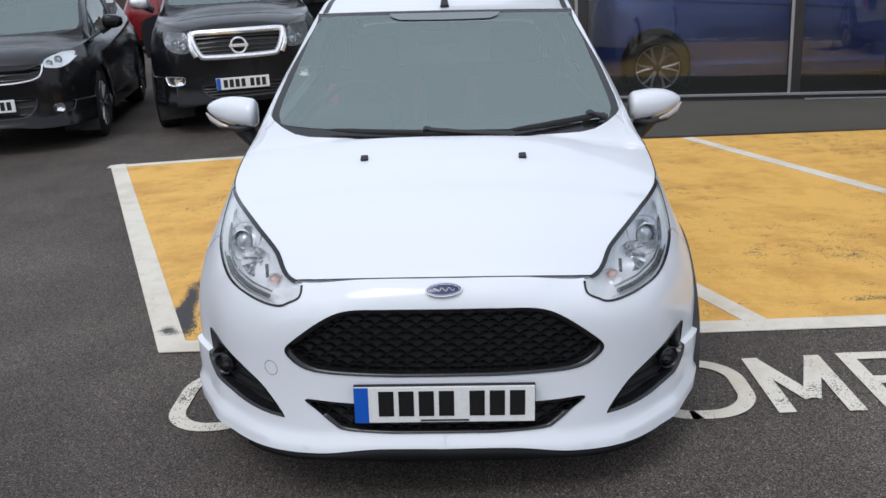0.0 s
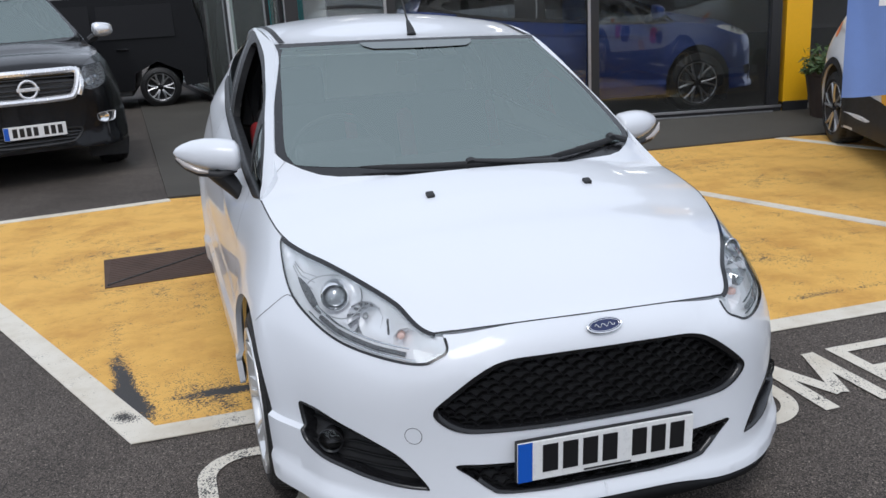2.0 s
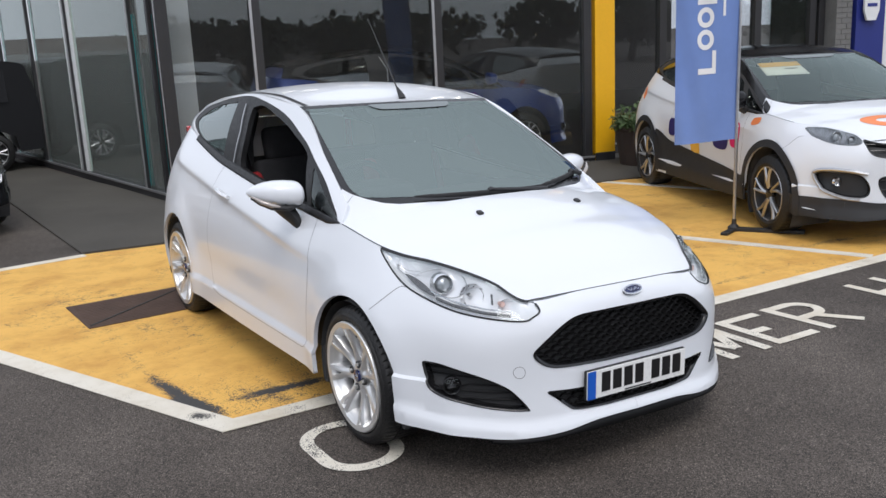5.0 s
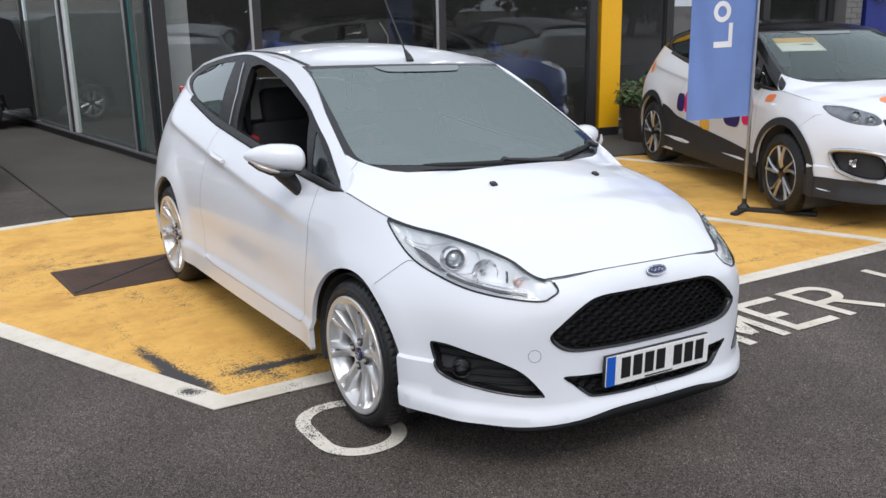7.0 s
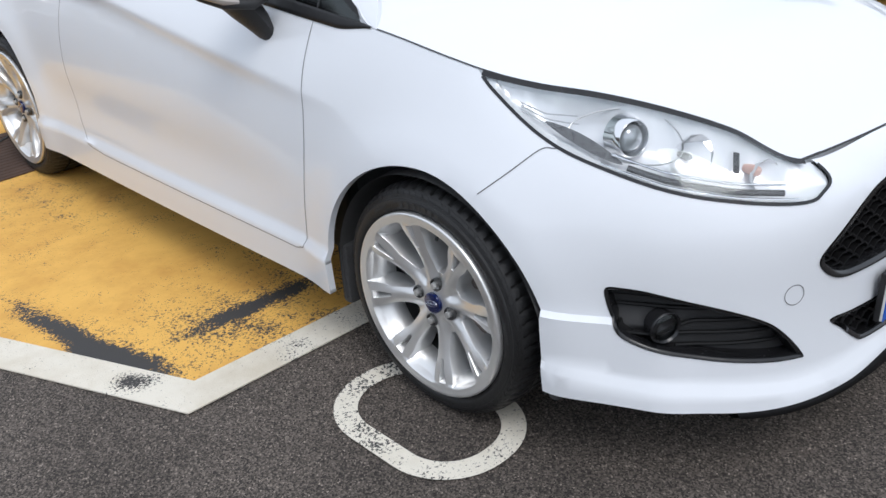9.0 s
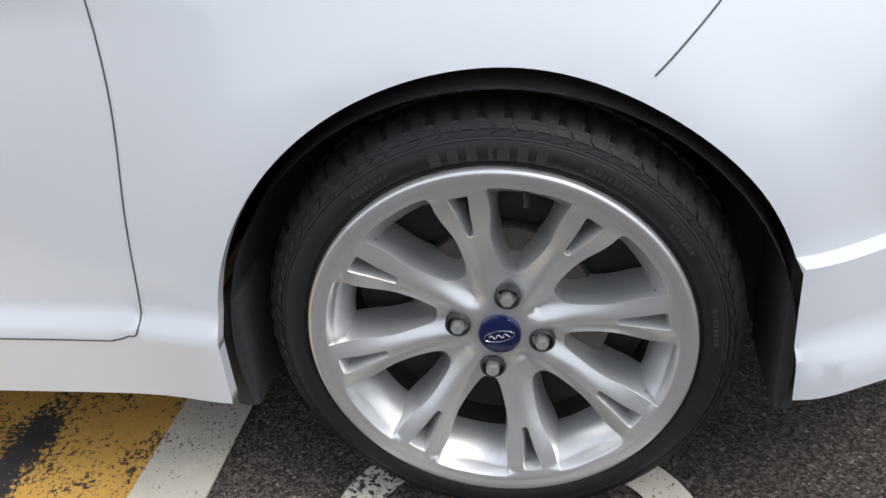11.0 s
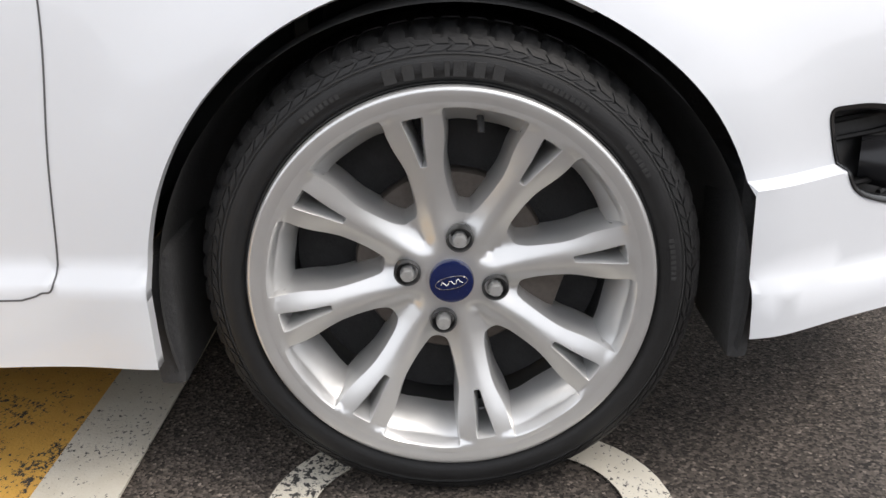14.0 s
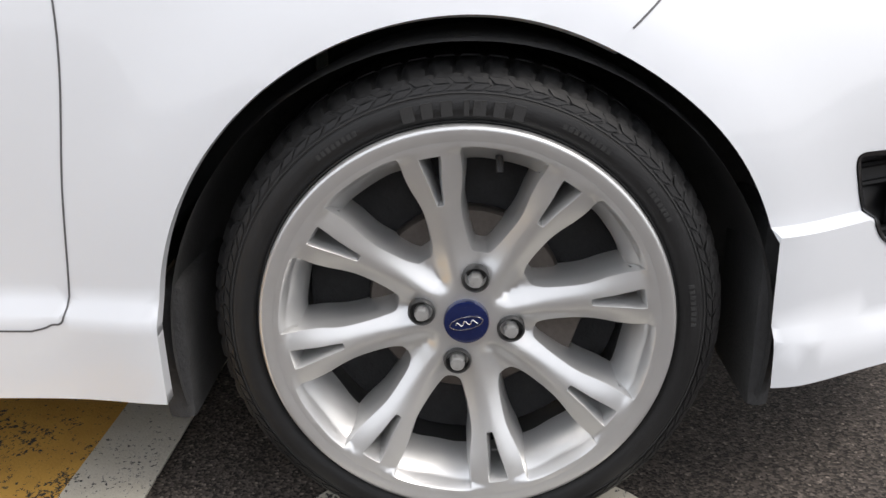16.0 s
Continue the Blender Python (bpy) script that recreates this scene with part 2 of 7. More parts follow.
def shell(u, z):
    """The wrap of bumpers, wings, doors and quarters for x >= 0. u: along the plan, z: height."""
    u, z = np.asarray(u, float), np.asarray(z, float)
    base, top, foot = spline(PLAN, u), spline(TOP, u), spline(FOOT, u)
    power = spline(np.array(ROLL)[:, None], u)[..., 0]
    s = np.clip((z - WAIST) / (top[..., 2] - WAIST), 0, 1.05)
    r = np.clip((WAIST - z) / (WAIST - foot[..., 2]), 0, 1.2)
    xy = base + (top[..., :2] - base) * (s ** power)[..., None] + (foot[..., :2] - base) * (r ** 1.7)[..., None]
    along = spline(PLAN, u + .02) - spline(PLAN, u - .02)
    out = np.stack([along[..., 1], -along[..., 0]], -1)
    out = out / (np.linalg.norm(out, axis=-1, keepdims=True) + 1e-9)
    y = xy[..., 1]
    push = np.zeros_like(z)
    for ay, az, ar in ARCH:
        d = np.hypot(y - ay, z - az)
        push = push + .019 * np.exp(-((d - ar) / .085) ** 2) * step(.40, .75, out[..., 0]) * (1 - .55 * (d < ar - .02))
    # the bumper's lower skirt, the sill skirt and the hollow along the doors
    push = push + .016 * (1 - step(.378, .386, z)) * step(3.9, 4.6, u) * (1 - step(7.6, 7.8, u))
    push = push + .014 * (1 - step(.292, .306, z)) * step(9, 9.3, u) * (1 - step(13.2, 13.6, u))
    push = push - .011 * np.exp(-((z - (.40 + .015 * y)) / .085) ** 2) * step(.45, .85, y) * (1 - step(1.9, 2.2, y))
    d = z - (CREASE[0] + CREASE[1] * y)
    push = push + .015 * np.exp(-(d / np.where(d < 0, .027, .10)) ** 2) * step(.2, .8, y) * (1 - step(2.6, 2.9, y))
    xy = xy + out * push[..., None]
    # the front lip runs on forward below the lower grille
    ledge = np.interp(u, LIP_U, LIP_Z)
    lip = (1 - step(ledge - .004, ledge + .010, z)) * (1 - step(5.9, 6.8, u))
    xy = xy + out * (.013 * lip)[..., None]
    return np.concatenate([xy, z[..., None]], -1)


def bonnet(a, b):
    """The bonnet: a from -1 to 1 across, b from 0 at its front edge to 1 at the screen."""
    a, b = np.asarray(a, float), np.asarray(b, float)
    edge = spline(TOP, 2 + 7 * b)
    m = np.abs(a)
    x = a * edge[..., 0]
    y = edge[..., 1] - (1 - m ** 2.2) * (.067 + .105 * b ** 3)
    high = .026 + .060 * np.sin(np.pi / 2 * np.clip(b * 1.1, 0, 1))
    z = edge[..., 2] + (1 - m ** 2.3) * high - .004 * np.exp(-((m - .72) / .12) ** 2) * step(.05, .4, b)
    return np.stack([x, y, z], -1)


def bonnet_corner(a, t):
    """Runs from the bonnet's rear edge (t 0) up to the curve where the screen's black surround begins (t 1)."""
    a, t = np.asarray(a, float), np.asarray(t, float)[..., None]
    m, side = np.abs(a), np.sign(a)
    ab = m * (.925 + .075 * step(.55, 1, m))
    one = np.ones_like(m)
    p, before = bonnet(ab, one), bonnet(ab, one - .03)
    along = p - before
    along = along / (np.linalg.norm(along, axis=-1, keepdims=True) + 1e-9)
    q = screen(m, np.interp(m, (.3, .5, .72, .80, .885, .965, 1), (.185, .195, .187, .198, .232, .275, .31))) + np.array((0, -.005, .006))
    q = p + (q - p) * step(.28, .52, m)[..., None]
    c = p + along * np.linalg.norm(q - p, axis=-1, keepdims=True) * .45
    out = p * (1 - t) ** 2 + 2 * c * t * (1 - t) + q * t ** 2
    return out * np.stack([side, one, one], -1)


SCREEN_EDGE = [(.714, .165, .900), (.700, .272, .958), (.670, .46, 1.060), (.638, .66, 1.165), (.606, .86, 1.265), (.572, 1.06, 1.352)]
ROOF_EDGE = [(.572, 1.06, 1.352), (.577, 1.40, 1.390), (.572, 1.80, 1.392), (.548, 2.3, 1.357), (.505, 2.8, 1.285)]


def screen(a, c):
    """The windscreen: a across, c from below the bonnet's edge (glass from .2) to the roof."""
    a, c = np.asarray(a, float), np.asarray(c, float)
    e = spline(SCREEN_EDGE, 5 * c)
    c = (5 * c - 1) / 4
    k = 1 - a ** 2
    return np.stack([a * e[..., 0], e[..., 1] - k * (.205 - .095 * c), e[..., 2] + k * (-.004 + .014 * c)], -1)


def roof(a, d):
    a, d = np.asarray(a, float), np.asarray(d, float)
    e = spline(ROOF_EDGE, 4 * d)
    k = 1 - a ** 2
    return np.stack([a * e[..., 0], e[..., 1] - k * .11 * (1 - d), e[..., 2] + k * (.010 + .044 * step(0, .28, d))], -1)


RAIL = [(.702, .272, .958), (.650, .60, 1.135), (.574, 1.045, 1.347), (.574, 1.60, 1.397), (.560, 2.05, 1.378), (.515, 2.68, 1.306), (.495, 2.85, 1.27)]


def cabin(q, s):
    """The side of the cabin from the waist (s 0) to the rail under the roof (s 1), x >= 0."""
    q, s = np.asarray(q, float), np.asarray(s, float)
    low, high = spline(TOP, 9 + q), spline(RAIL, q)
    p = low + (high - low) * s[..., None]
    p[..., 0] += .022 * np.sin(np.pi * s) * step(0, 1.2, q)
    return p


def lean(p):
    """The body rolls two degrees on its springs; the wheels stand on the ground."""
    p = np.asarray(p, float)
    return np.stack([p[..., 0] + .035 * (p[..., 2] - .69), p[..., 1], p[..., 2] - .035 * p[..., 0]], -1)

# ---- materials ----
def ground_material(name, low, high, bump=.0016, patch=.38):
    """Rolled stone mastic: dark binder, grey chippings, broad worn patches."""
    m = material(name, low, .8, spec=.25)
    b = m.node_tree.nodes["Principled BSDF"]
    chips = node(m, "ShaderNodeTexVoronoi", Scale=250.0)
    g = coords(m)
    link(m, g, "Position", chips, "Vector")
    tone = ramp(m, chips, "Color", [(.22, low), (.58, [(a + c) / 2 for a, c in zip(low, high)]), (.84, high), (.97, [2.1 * c for c in high])])
    wide = ramp(m, noise_at(m, .9, 6, .6), "Fac", [(.3, 1 - patch), (.7, 1 + patch)])
    mul = node(m, "ShaderNodeMixRGB", Fac=1.0)
    mul.blend_type = "MULTIPLY"
    link(m, tone, "Color", mul, "Color1")
    link(m, wide, "Color", mul, "Color2")
    link(m, mul, "Color", b, "Base Color")
    dist = node(m, "ShaderNodeBump", Strength=.8, Distance=bump)
    link(m, chips, "Distance", dist, "Height")
    link(m, dist, "Normal", b, "Normal")
    return m


def paint_material(name, color, bare=(.045, .043, .042), worn=.56, dirt=(.6, .6, .6), spots=()):
    """Road paint over stone mastic: pits and worn spots show the bare ground, broad dirt dulls it."""
    m = material(name, color, .75)
    b = m.node_tree.nodes["Principled BSDF"]
    fine, mid, wide = noise_at(m, 130, 3, .7), noise_at(m, 9, 8, .7), noise_at(m, 1.1, 5, .6)
    s1 = node(m, "ShaderNodeMath")
    s1.operation = "MULTIPLY_ADD"
    link(m, mid, "Fac", s1, 0)
    s1.inputs[1].default_value = .55
    link(m, fine, "Fac", s1, 2)
    s2 = node(m, "ShaderNodeMath")
    s2.operation = "MULTIPLY_ADD"
    link(m, wide, "Fac", s2, 0)
    s2.inputs[1].default_value = .5
    link(m, s1, "Value", s2, 2)
    s3 = node(m, "ShaderNodeMath")
    s3.operation = "MULTIPLY"
    link(m, s2, "Value", s3, 0)
    s3.inputs[1].default_value = .5
    for (x, y), turn, wide_by, long_by, much in spots:
        mp = node(m, "ShaderNodeMapping", Location=(x, y, 0), Rotation=(0, 0, radians(turn)), Scale=(wide_by, long_by, 1.0))
        mp.vector_type = "TEXTURE"
        link(m, coords(m), "Position", mp, "Vector")
        far = node(m, "ShaderNodeVectorMath")
        far.operation = "LENGTH"
        link(m, mp, "Vector", far, 0)
        fall = ramp(m, far, "Value", [(.15, much), (1.0, 0.0)])
        more = node(m, "ShaderNodeMath")
        link(m, s3, "Value", more, 0)
        link(m, fall, "Color", more, 1)
        s3 = more
    gone = ramp(m, s3, "Value", [(worn, 0.0), (worn + .025, 1.0)])
    stain = ramp(m, noise_at(m, 2.3, 9, .68), "Fac", [(.33, dirt), (.55, (1, 1, 1))])
    mul = node(m, "ShaderNodeMixRGB", Fac=1.0)
    mul.blend_type = "MULTIPLY"
    mul.inputs["Color1"].default_value = (*color, 1)
    link(m, stain, "Color", mul, "Color2")
    mix = node(m, "ShaderNodeMixRGB")
    mix.inputs["Color2"].default_value = (*bare, 1)
    link(m, gone, "Color", mix, "Fac")
    link(m, mul, "Color", mix, "Color1")
    link(m, mix, "Color", b, "Base Color")
    bp = node(m, "ShaderNodeBump", Strength=.6, Distance=.002)
    link(m, noise_at(m, 220, 2), "Fac", bp, "Height")
    link(m, bp, "Normal", b, "Normal")
    return m


ASPHALT = ground_material("asphalt", (.0265, .0230, .0205), (.152, .128, .109))
SCUFF = ground_material("bare_asphalt", (.020, .020, .020), (.07, .07, .068))
YELLOW_PAINT = paint_material("yellow_paint", (.74, .425, .095), worn=.580, dirt=(.74, .66, .58),
                              spots=[((-1.345, 1.10), 8, .060, .42, .19), ((-1.300, .82), 22, .07, .25, .19), ((-1.38, 1.55), 4, .06, .50, .035), ((-.86, .785), 86, .050, .34, .15),
                                     ((-1.0, .85), 80, .55, .75, .035), ((-1.75, 2.0), 80, .10, .45, .03), ((-1.2, 3.25), 85, .04, .2, .05), ((2.1, .69), 90, .05, 1.0, .06), ((3.8, .92), 80, .09, .7, .06), ((2.6, 1.6), 60, .5, .9, .02)])
WHITE_PAINT = paint_material("white_paint", (.70, .655, .56), worn=.594, dirt=(.80, .76, .70),
                             spots=[((-1.330, .70), 40, .05, .10, .16)])
WORN_WHITE = paint_material("worn_white_paint", (.70, .655, .56), worn=.555, dirt=(.78, .75, .70))
CONCRETE = vary(material("concrete", (.060, .054, .045), .9), .30, .9, 22, .002, 90)
GRATE = vary(material("rusty_iron", (.085, .052, .038), .8, .3), .25, 6, 60, .001, 150)
CAR_WHITE = vary(material("white_car_paint", (.725, .745, .775), .34, 0, .7, .4), .010, .7, 1.9, rough=.0)
CAR_BLACK = vary(material("black_car_paint", (.006, .006, .007), .20, 0, .20, .22), .2, 2, 25, rough=.05)
CAR_BLUE = vary(material("blue_car_paint", (.010, .045, .24), .32, .3, .8), .15, 2, 25, rough=.05)
GLOSS_BLACK = vary(material("gloss_black_plastic", (.010, .010, .011), .22), .2, 8, 60, rough=.06)
PLASTIC = vary(material("black_plastic", (.018, .018, .019), .55), .25, 8, 80, .0004, 900)
RUBBER = vary(material("tyre_rubber", (.015, .015, .0155), .48, spec=.38), .30, 14, 160, .0005, 700)
TREAD_RUBBER = vary(material("tread_rubber", (.030, .030, .030), .7), .3, 20, 160, .0005, 500)
LINER = vary(material("arch_liner", (.052, .052, .053), .9), .3, 9, 90, .002, 200)
ALLOY = vary(material("silver_alloy", (.70, .70, .695), .32, .70, .25), .04, 6, 30, rough=.03)
BARREL = vary(material("rim_barrel", (.66, .655, .65), .40, .5), .12, 9, 120)
BOLT = vary(material("bolt_zinc", (.52, .52, .51), .35, .55), .12, 20, 160)
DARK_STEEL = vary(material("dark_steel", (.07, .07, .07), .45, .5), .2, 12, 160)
STEEL = vary(material("brake_steel", (.15, .13, .115), .55, .7), .3, 12, 160)
CHROME = material("chrome", (.80, .80, .81), .10, 1.0)
SATIN = vary(material("satin_metal", (.50, .50, .51), .34, 1.0), .1, 10, 90)
SEAT_BLACK = vary(material("black_cloth", (.014, .014, .016), .95), .3, 20, 300, .0008, 700)
SEAT_RED = vary(material("red_cloth", (.27, .012, .016), .9), .2, 20, 300, .0008, 700)
DASH = vary(material("dashboard_plastic", (.030, .032, .034), .8), .2, 10, 200, .0005, 600)
SCREEN_GLASS = pane("windscreen_glass", (.88, .98, .94), 7.0, mirror=(.44, .51, .485))
REAR_GLASS = pane("rear_glass", (.13, .135, .135), 2.6)
SIDE_GLASS = pane("side_glass", (.34, .36, .36), 1.6)
SHOP_GLASS = pane("shop_glass", (.76, .77, .78), 1.60, veil=.008)
CAR_GLASS = pane("clear_screen_glass", (.80, .86, .83), 1.9, mirror=(.86, 1.0, .95))
SIDE_WALL_GLASS = pane("side_wall_glass", (.94, .95, .95), 1.80, veil=.045)
SHADE_BAND = vary(material("shade_band", (.18, .205, .207), .4, spec=.5), .1, 20, 300)
LENS = pane("lamp_lens", (.93, .94, .95), 1.42)
BLUE_BAND = material("plate_blue", (.010, .10, .50), .35)
PLATE_WHITE = vary(material("plate_white", (.78, .78, .76), .3), .02, 6, 60)
PLATE_INK = material("plate_ink", (.008, .008, .009), .4)
BADGE_BLUE = vary(material("badge_blue", (.004, .012, .075), .2, .1, .6), .1, 30, 200)
AMBER = material("amber_lamp", (.75, .50, .43), .3)
RED_LAMP = material("red_lamp", (.45, .01, .012), .2, 0, .5)
LAMP_GREY = vary(material("lamp_housing", (.88, .89, .91), .22, .18), .03, 6, 30, rough=.03)
FRAME_GREY = vary(material("anthracite_frame", (.022, .022, .024), .45), .2, 5, 60)
ALU = vary(material("aluminium_trim", (.42, .42, .43), .4, .8), .12, 8, 80)
YELLOW_PANEL = vary(material("yellow_panel", (.80, .42, .005), .45), .05, 2, 40)
GREY_WALL = vary(material("grey_render", (.20, .205, .205), .8), .08, 2, 40)
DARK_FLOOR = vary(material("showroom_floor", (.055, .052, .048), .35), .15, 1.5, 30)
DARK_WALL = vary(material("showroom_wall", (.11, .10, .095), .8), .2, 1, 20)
TEAL = vary(material("teal_banner", (.015, .36, .38), .6), .06, 3, 40)
PALE = vary(material("pale_banner", (.74, .76, .75), .6), .06, 3, 40)
NAVY = vary(material("navy_panel", (.018, .030, .20), .45), .06, 3, 40)
FLAG_BLUE = vary(material("flag_cloth", (.15, .24, .52), .85), .08, 4, 200, .0006, 900)
FLAG_WHITE = vary(material("flag_print", (.74, .75, .76), .85), .04, 4, 200)
ORANGE = material("orange_vinyl", (.80, .22, .06), .4)
PINK = material("pink_vinyl", (.70, .015, .12), .4)
PURPLE = material("navy_vinyl", (.03, .02, .12), .4)
LAMP_GLOW = material("lamp_glow", (.9, .88, .82), .5)
LAMP_GLOW.node_tree.nodes["Principled BSDF"].inputs["Emission Color"].default_value = (1, .93, .8, 1)
LAMP_GLOW.node_tree.nodes["Principled BSDF"].inputs["Emission Strength"].default_value = 13
CARD = vary(material("price_card", (.80, .78, .72), .6), .03, 6, 60)
SHADOW_GAP = material("panel_gap", (.10, .10, .105), .7)
CARD_GOLD = material("price_card_gold", (.75, .42, .05), .6)
TUB = vary(material("planter_wood", (.035, .022, .016), .85), .3, 5, 60, .002, 120)
SOIL = vary(material("soil", (.03, .022, .016), .95), .3, 20, 90, .01, 60)
LEAF = vary(material("leaf", (.055, .095, .030), .6), .4, 30, 90)
FAR_LEAF = vary(material("far_leaf", (.030, .045, .022), .8), .45, .8, 5)
BRICK = vary(material("far_brick", (.085, .060, .050), .9), .25, .8, 8)
FAR_WHITE = vary(material("far_fascia", (.27, .27, .265), .7), .08, 1, 9)
GREY_BRICK = vary(material("grey_brick", (.17, .17, .165), .9), .18, 6, 60, .002, 120)

# ---- the ground and its markings ----
def flat(poly, z, mat, name, parent=None, label="", thickness=.004):
    return part(name, prism(poly, z - thickness, z), mat, parent, label)


def band(a, b, width, side=1):
    """A strip from a to b, its width laid off to one side."""
    a, b = np.array(a, float), np.array(b, float)
    t = (b - a) / np.linalg.norm(b - a)
    n = np.array((-t[1], t[0])) * width * side
    return [tuple(a), tuple(b), tuple(b + n), tuple(a + n)]


ground = tagged(part("ground", prism([(-300, -300), (300, -300), (300, 300), (-300, 300)], -.3, 0), ASPHALT),
                "dark grey worn asphalt forecourt", "ground", kind="structure")
bays = tagged(flat([(-1.23, .52), (3.3, .40), (9.5, .25), (9.5, 2.0), (4.62, 4.34), (-.4, 4.70), (-1.05, 4.80), (-2.94, 4.60)], .004, YELLOW_PAINT, "bay_surface"),
              "worn yellow painted parking bays", "parking bay", kind="structure")
marks = tagged(flat(band((-1.302, .452), (9.5, .184), .118), .008, WHITE_PAINT, "bay_line"), "worn white painted bay line", "road marking", kind="structure")


def mark(poly, mat=WHITE_PAINT, z=.008, label="worn white painted bay line"):
    return tagged(flat(poly, z, mat, "bay_line"), label, "road marking", kind="structure")


mark(band((-1.302, .452), (-3.04, 4.62), .125, -1), z=.0075)
mark(band((-3.04, 4.62), (-1.06, 4.80), .10, -1), z=.0079)
mark(band((1.36, .50), (-.20, 4.66), .10), z=.0082)
mark(band((3.56, .48), (2.02, 4.52), .10), z=.0082)
mark(band((5.9, .42), (4.48, 4.40), .10), z=.0082)


# ---- painted word in front of the bays ----
def painted(text, x0, x1, y0, y1, mat=WHITE_PAINT, z=.005):
    """A letter painted on the ground, stretched to its place."""
    cu = bpy.data.curves.new("letter", "FONT")
    cu.body, cu.extrude, cu.resolution_u = text, .0, 6
    ob = bpy.data.objects.new("letter", cu)
    scene.collection.objects.link(ob)
    dg = bpy.context.evaluated_depsgraph_get()
    me = bpy.data.meshes.new_from_object(ob.evaluated_get(dg))
    bpy.data.objects.remove(ob)
    bpy.data.curves.remove(cu)
    co = np.array([v.co[:] for v in me.vertices])
    lo, hi = co.min(0), co.max(0)
    for v in me.vertices:
        v.co = (x0 + (v.co.x - lo[0]) / (hi[0] - lo[0]) * (x1 - x0), y0 + (v.co.y - lo[1]) / (hi[1] - lo[1]) * (y1 - y0), z)
    me.materials.clear()
    me.materials.append(mat)
    bm = bmesh.new()
    bm.from_mesh(me)
    bpy.data.meshes.remove(me)
    return bm


def stroke_letter(lines, width, name, label, mat=WHITE_PAINT, z=.005):
    """A letter of broad brush strokes with square ends."""
    bm = bmesh.new()
    for line in lines:
        p = np.array(line, float)
        t = np.gradient(p, axis=0)
        n = np.stack([-t[:, 1], t[:, 0]], -1) / (np.linalg.norm(t, axis=1, keepdims=True) + 1e-9)
        a = [bm.verts.new((*q, z)) for q in p + n * width / 2]
        b = [bm.verts.new((*q, z)) for q in p - n * width / 2]
        for i in range(len(a) - 1):
            bm.faces.new((b[i], b[i + 1], a[i + 1], a[i]))
        z += .0004
    return tagged(part(name, bm, mat), label, "road marking", "word painted on the ground", kind="structure")


def rounded(x0, x1, y0, y1, r, start, end, n=10):
    """Part of a rounded rectangle's line, by quarter corners counted from the lower right, anticlockwise."""
    cx, cy = (x1 - r, x1 - r, x0 + r, x0 + r), (y0 + r, y1 - r, y1 - r, y0 + r)
    pts = []
    for k in range(start, end):
        c = k % 4
        a0 = -math.pi / 2 + math.pi / 2 * c
        pts += [(cx[c] + r * math.cos(a0 + math.pi / 2 * i / n), cy[c] + r * math.sin(a0 + math.pi / 2 * i / n)) for i in range(n + 1)]
    return pts


W = .062
word = "white painted letter %s of the word CUSTOMER on the asphalt"
B0, B1 = -.345, .135


def box_letter(x0, x1, y0, y1, r, corners):
    return [q for c in corners for q in rounded(x0, x1, y0, y1, r, c, c + 1)[::-1]]


stroke_letter([[(-.735, -.09), *box_letter(-1.052, -.735, -.245, .215, .15, (4, 3, 2, 1)), (-.735, .06)]], W, "painted_letter", word % "C", WORN_WHITE)
stroke_letter([[(.06, .06), *rounded(-.22, .06, -.06, B1 - .03, .09, 1, 4), (-.08, -.085), *rounded(-.22, .06, B0 + .03, -.06, .09, 0, 2)[::-1], *rounded(-.22, .06, B0 + .03, -.06, .09, 3, 4)[::-1], (-.22, -.25)]], W, "painted_letter", word % "S")
stroke_letter([[(.15, B1 - .03), (.52, B1 - .03)], [(.335, B1 - .06), (.335, B0)]], W, "painted_letter", word % "T")
stroke_letter([[*rounded(.70, 1.065, B0 + .03, B1 - .03, .16, 0, 4), (.83, B0 + .03), (.905, B0 + .03)]], W, "painted_letter", word % "O")
stroke_letter([[(1.165, B0 + .02), (1.165, B1 - .01)], [(1.165, B1 - .03), (1.285, B0 + .12)], [(1.285, B0 + .12), (1.405, B1 - .03)], [(1.405, B1 - .01), (1.405, B0 + .01)]], W, "painted_letter", word % "M")
stroke_letter([[(1.535, B1), (1.535, B0 + .02)], [(1.535, B1 - .03), (1.825, B1 - .04)], [(1.535, -.105), (1.675, -.110)], [(1.535, B0 + .045), (1.83, B0 + .038)]], W, "painted_letter", word % "E")
stroke_letter([[(1.925, B1), (1.950, B0 + .01)], [(1.93, B1 - .035), *rounded(1.96, 2.20, -.115, B1 - .035, .11, 1, 2)[::-1], *rounded(1.96, 2.20, -.115, B1 - .035, .11, 0, 1)[::-1], (1.94, -.115)], [(2.075, -.125), (2.215, B0)]], W, "painted_letter", word % "R")
stroke_letter([[(2.735, B1), (2.735, B0)], [(3.0, B1), (3.0, B0)], [(2.735, -.105), (3.0, -.105)]], W, "painted_letter", "white painted letter fragment beside the word CUSTOMER")

# ---- iron drain cover by the bay ----
drain = thing("drain_cover", "rusty cast-iron double drain cover set in the yellow paint", "drain cover")
ang = [(-1.47, 2.50), (-.62, 2.52), (-.62, 3.14), (-1.50, 3.12)]
part("frame", prism(ang, .0, .010), GRATE, drain)
for k in range(15):
    y0 = 2.535 + k * .0385
    part("cover_rib", box(-1.455, -.66, y0, y0 + .031, .008, .0122, .002), GRATE, drain)
part("cover_joint", prism(band((-1.45, 2.53), (-.66, 3.11), .014), .010, .0165), SCUFF, drain)

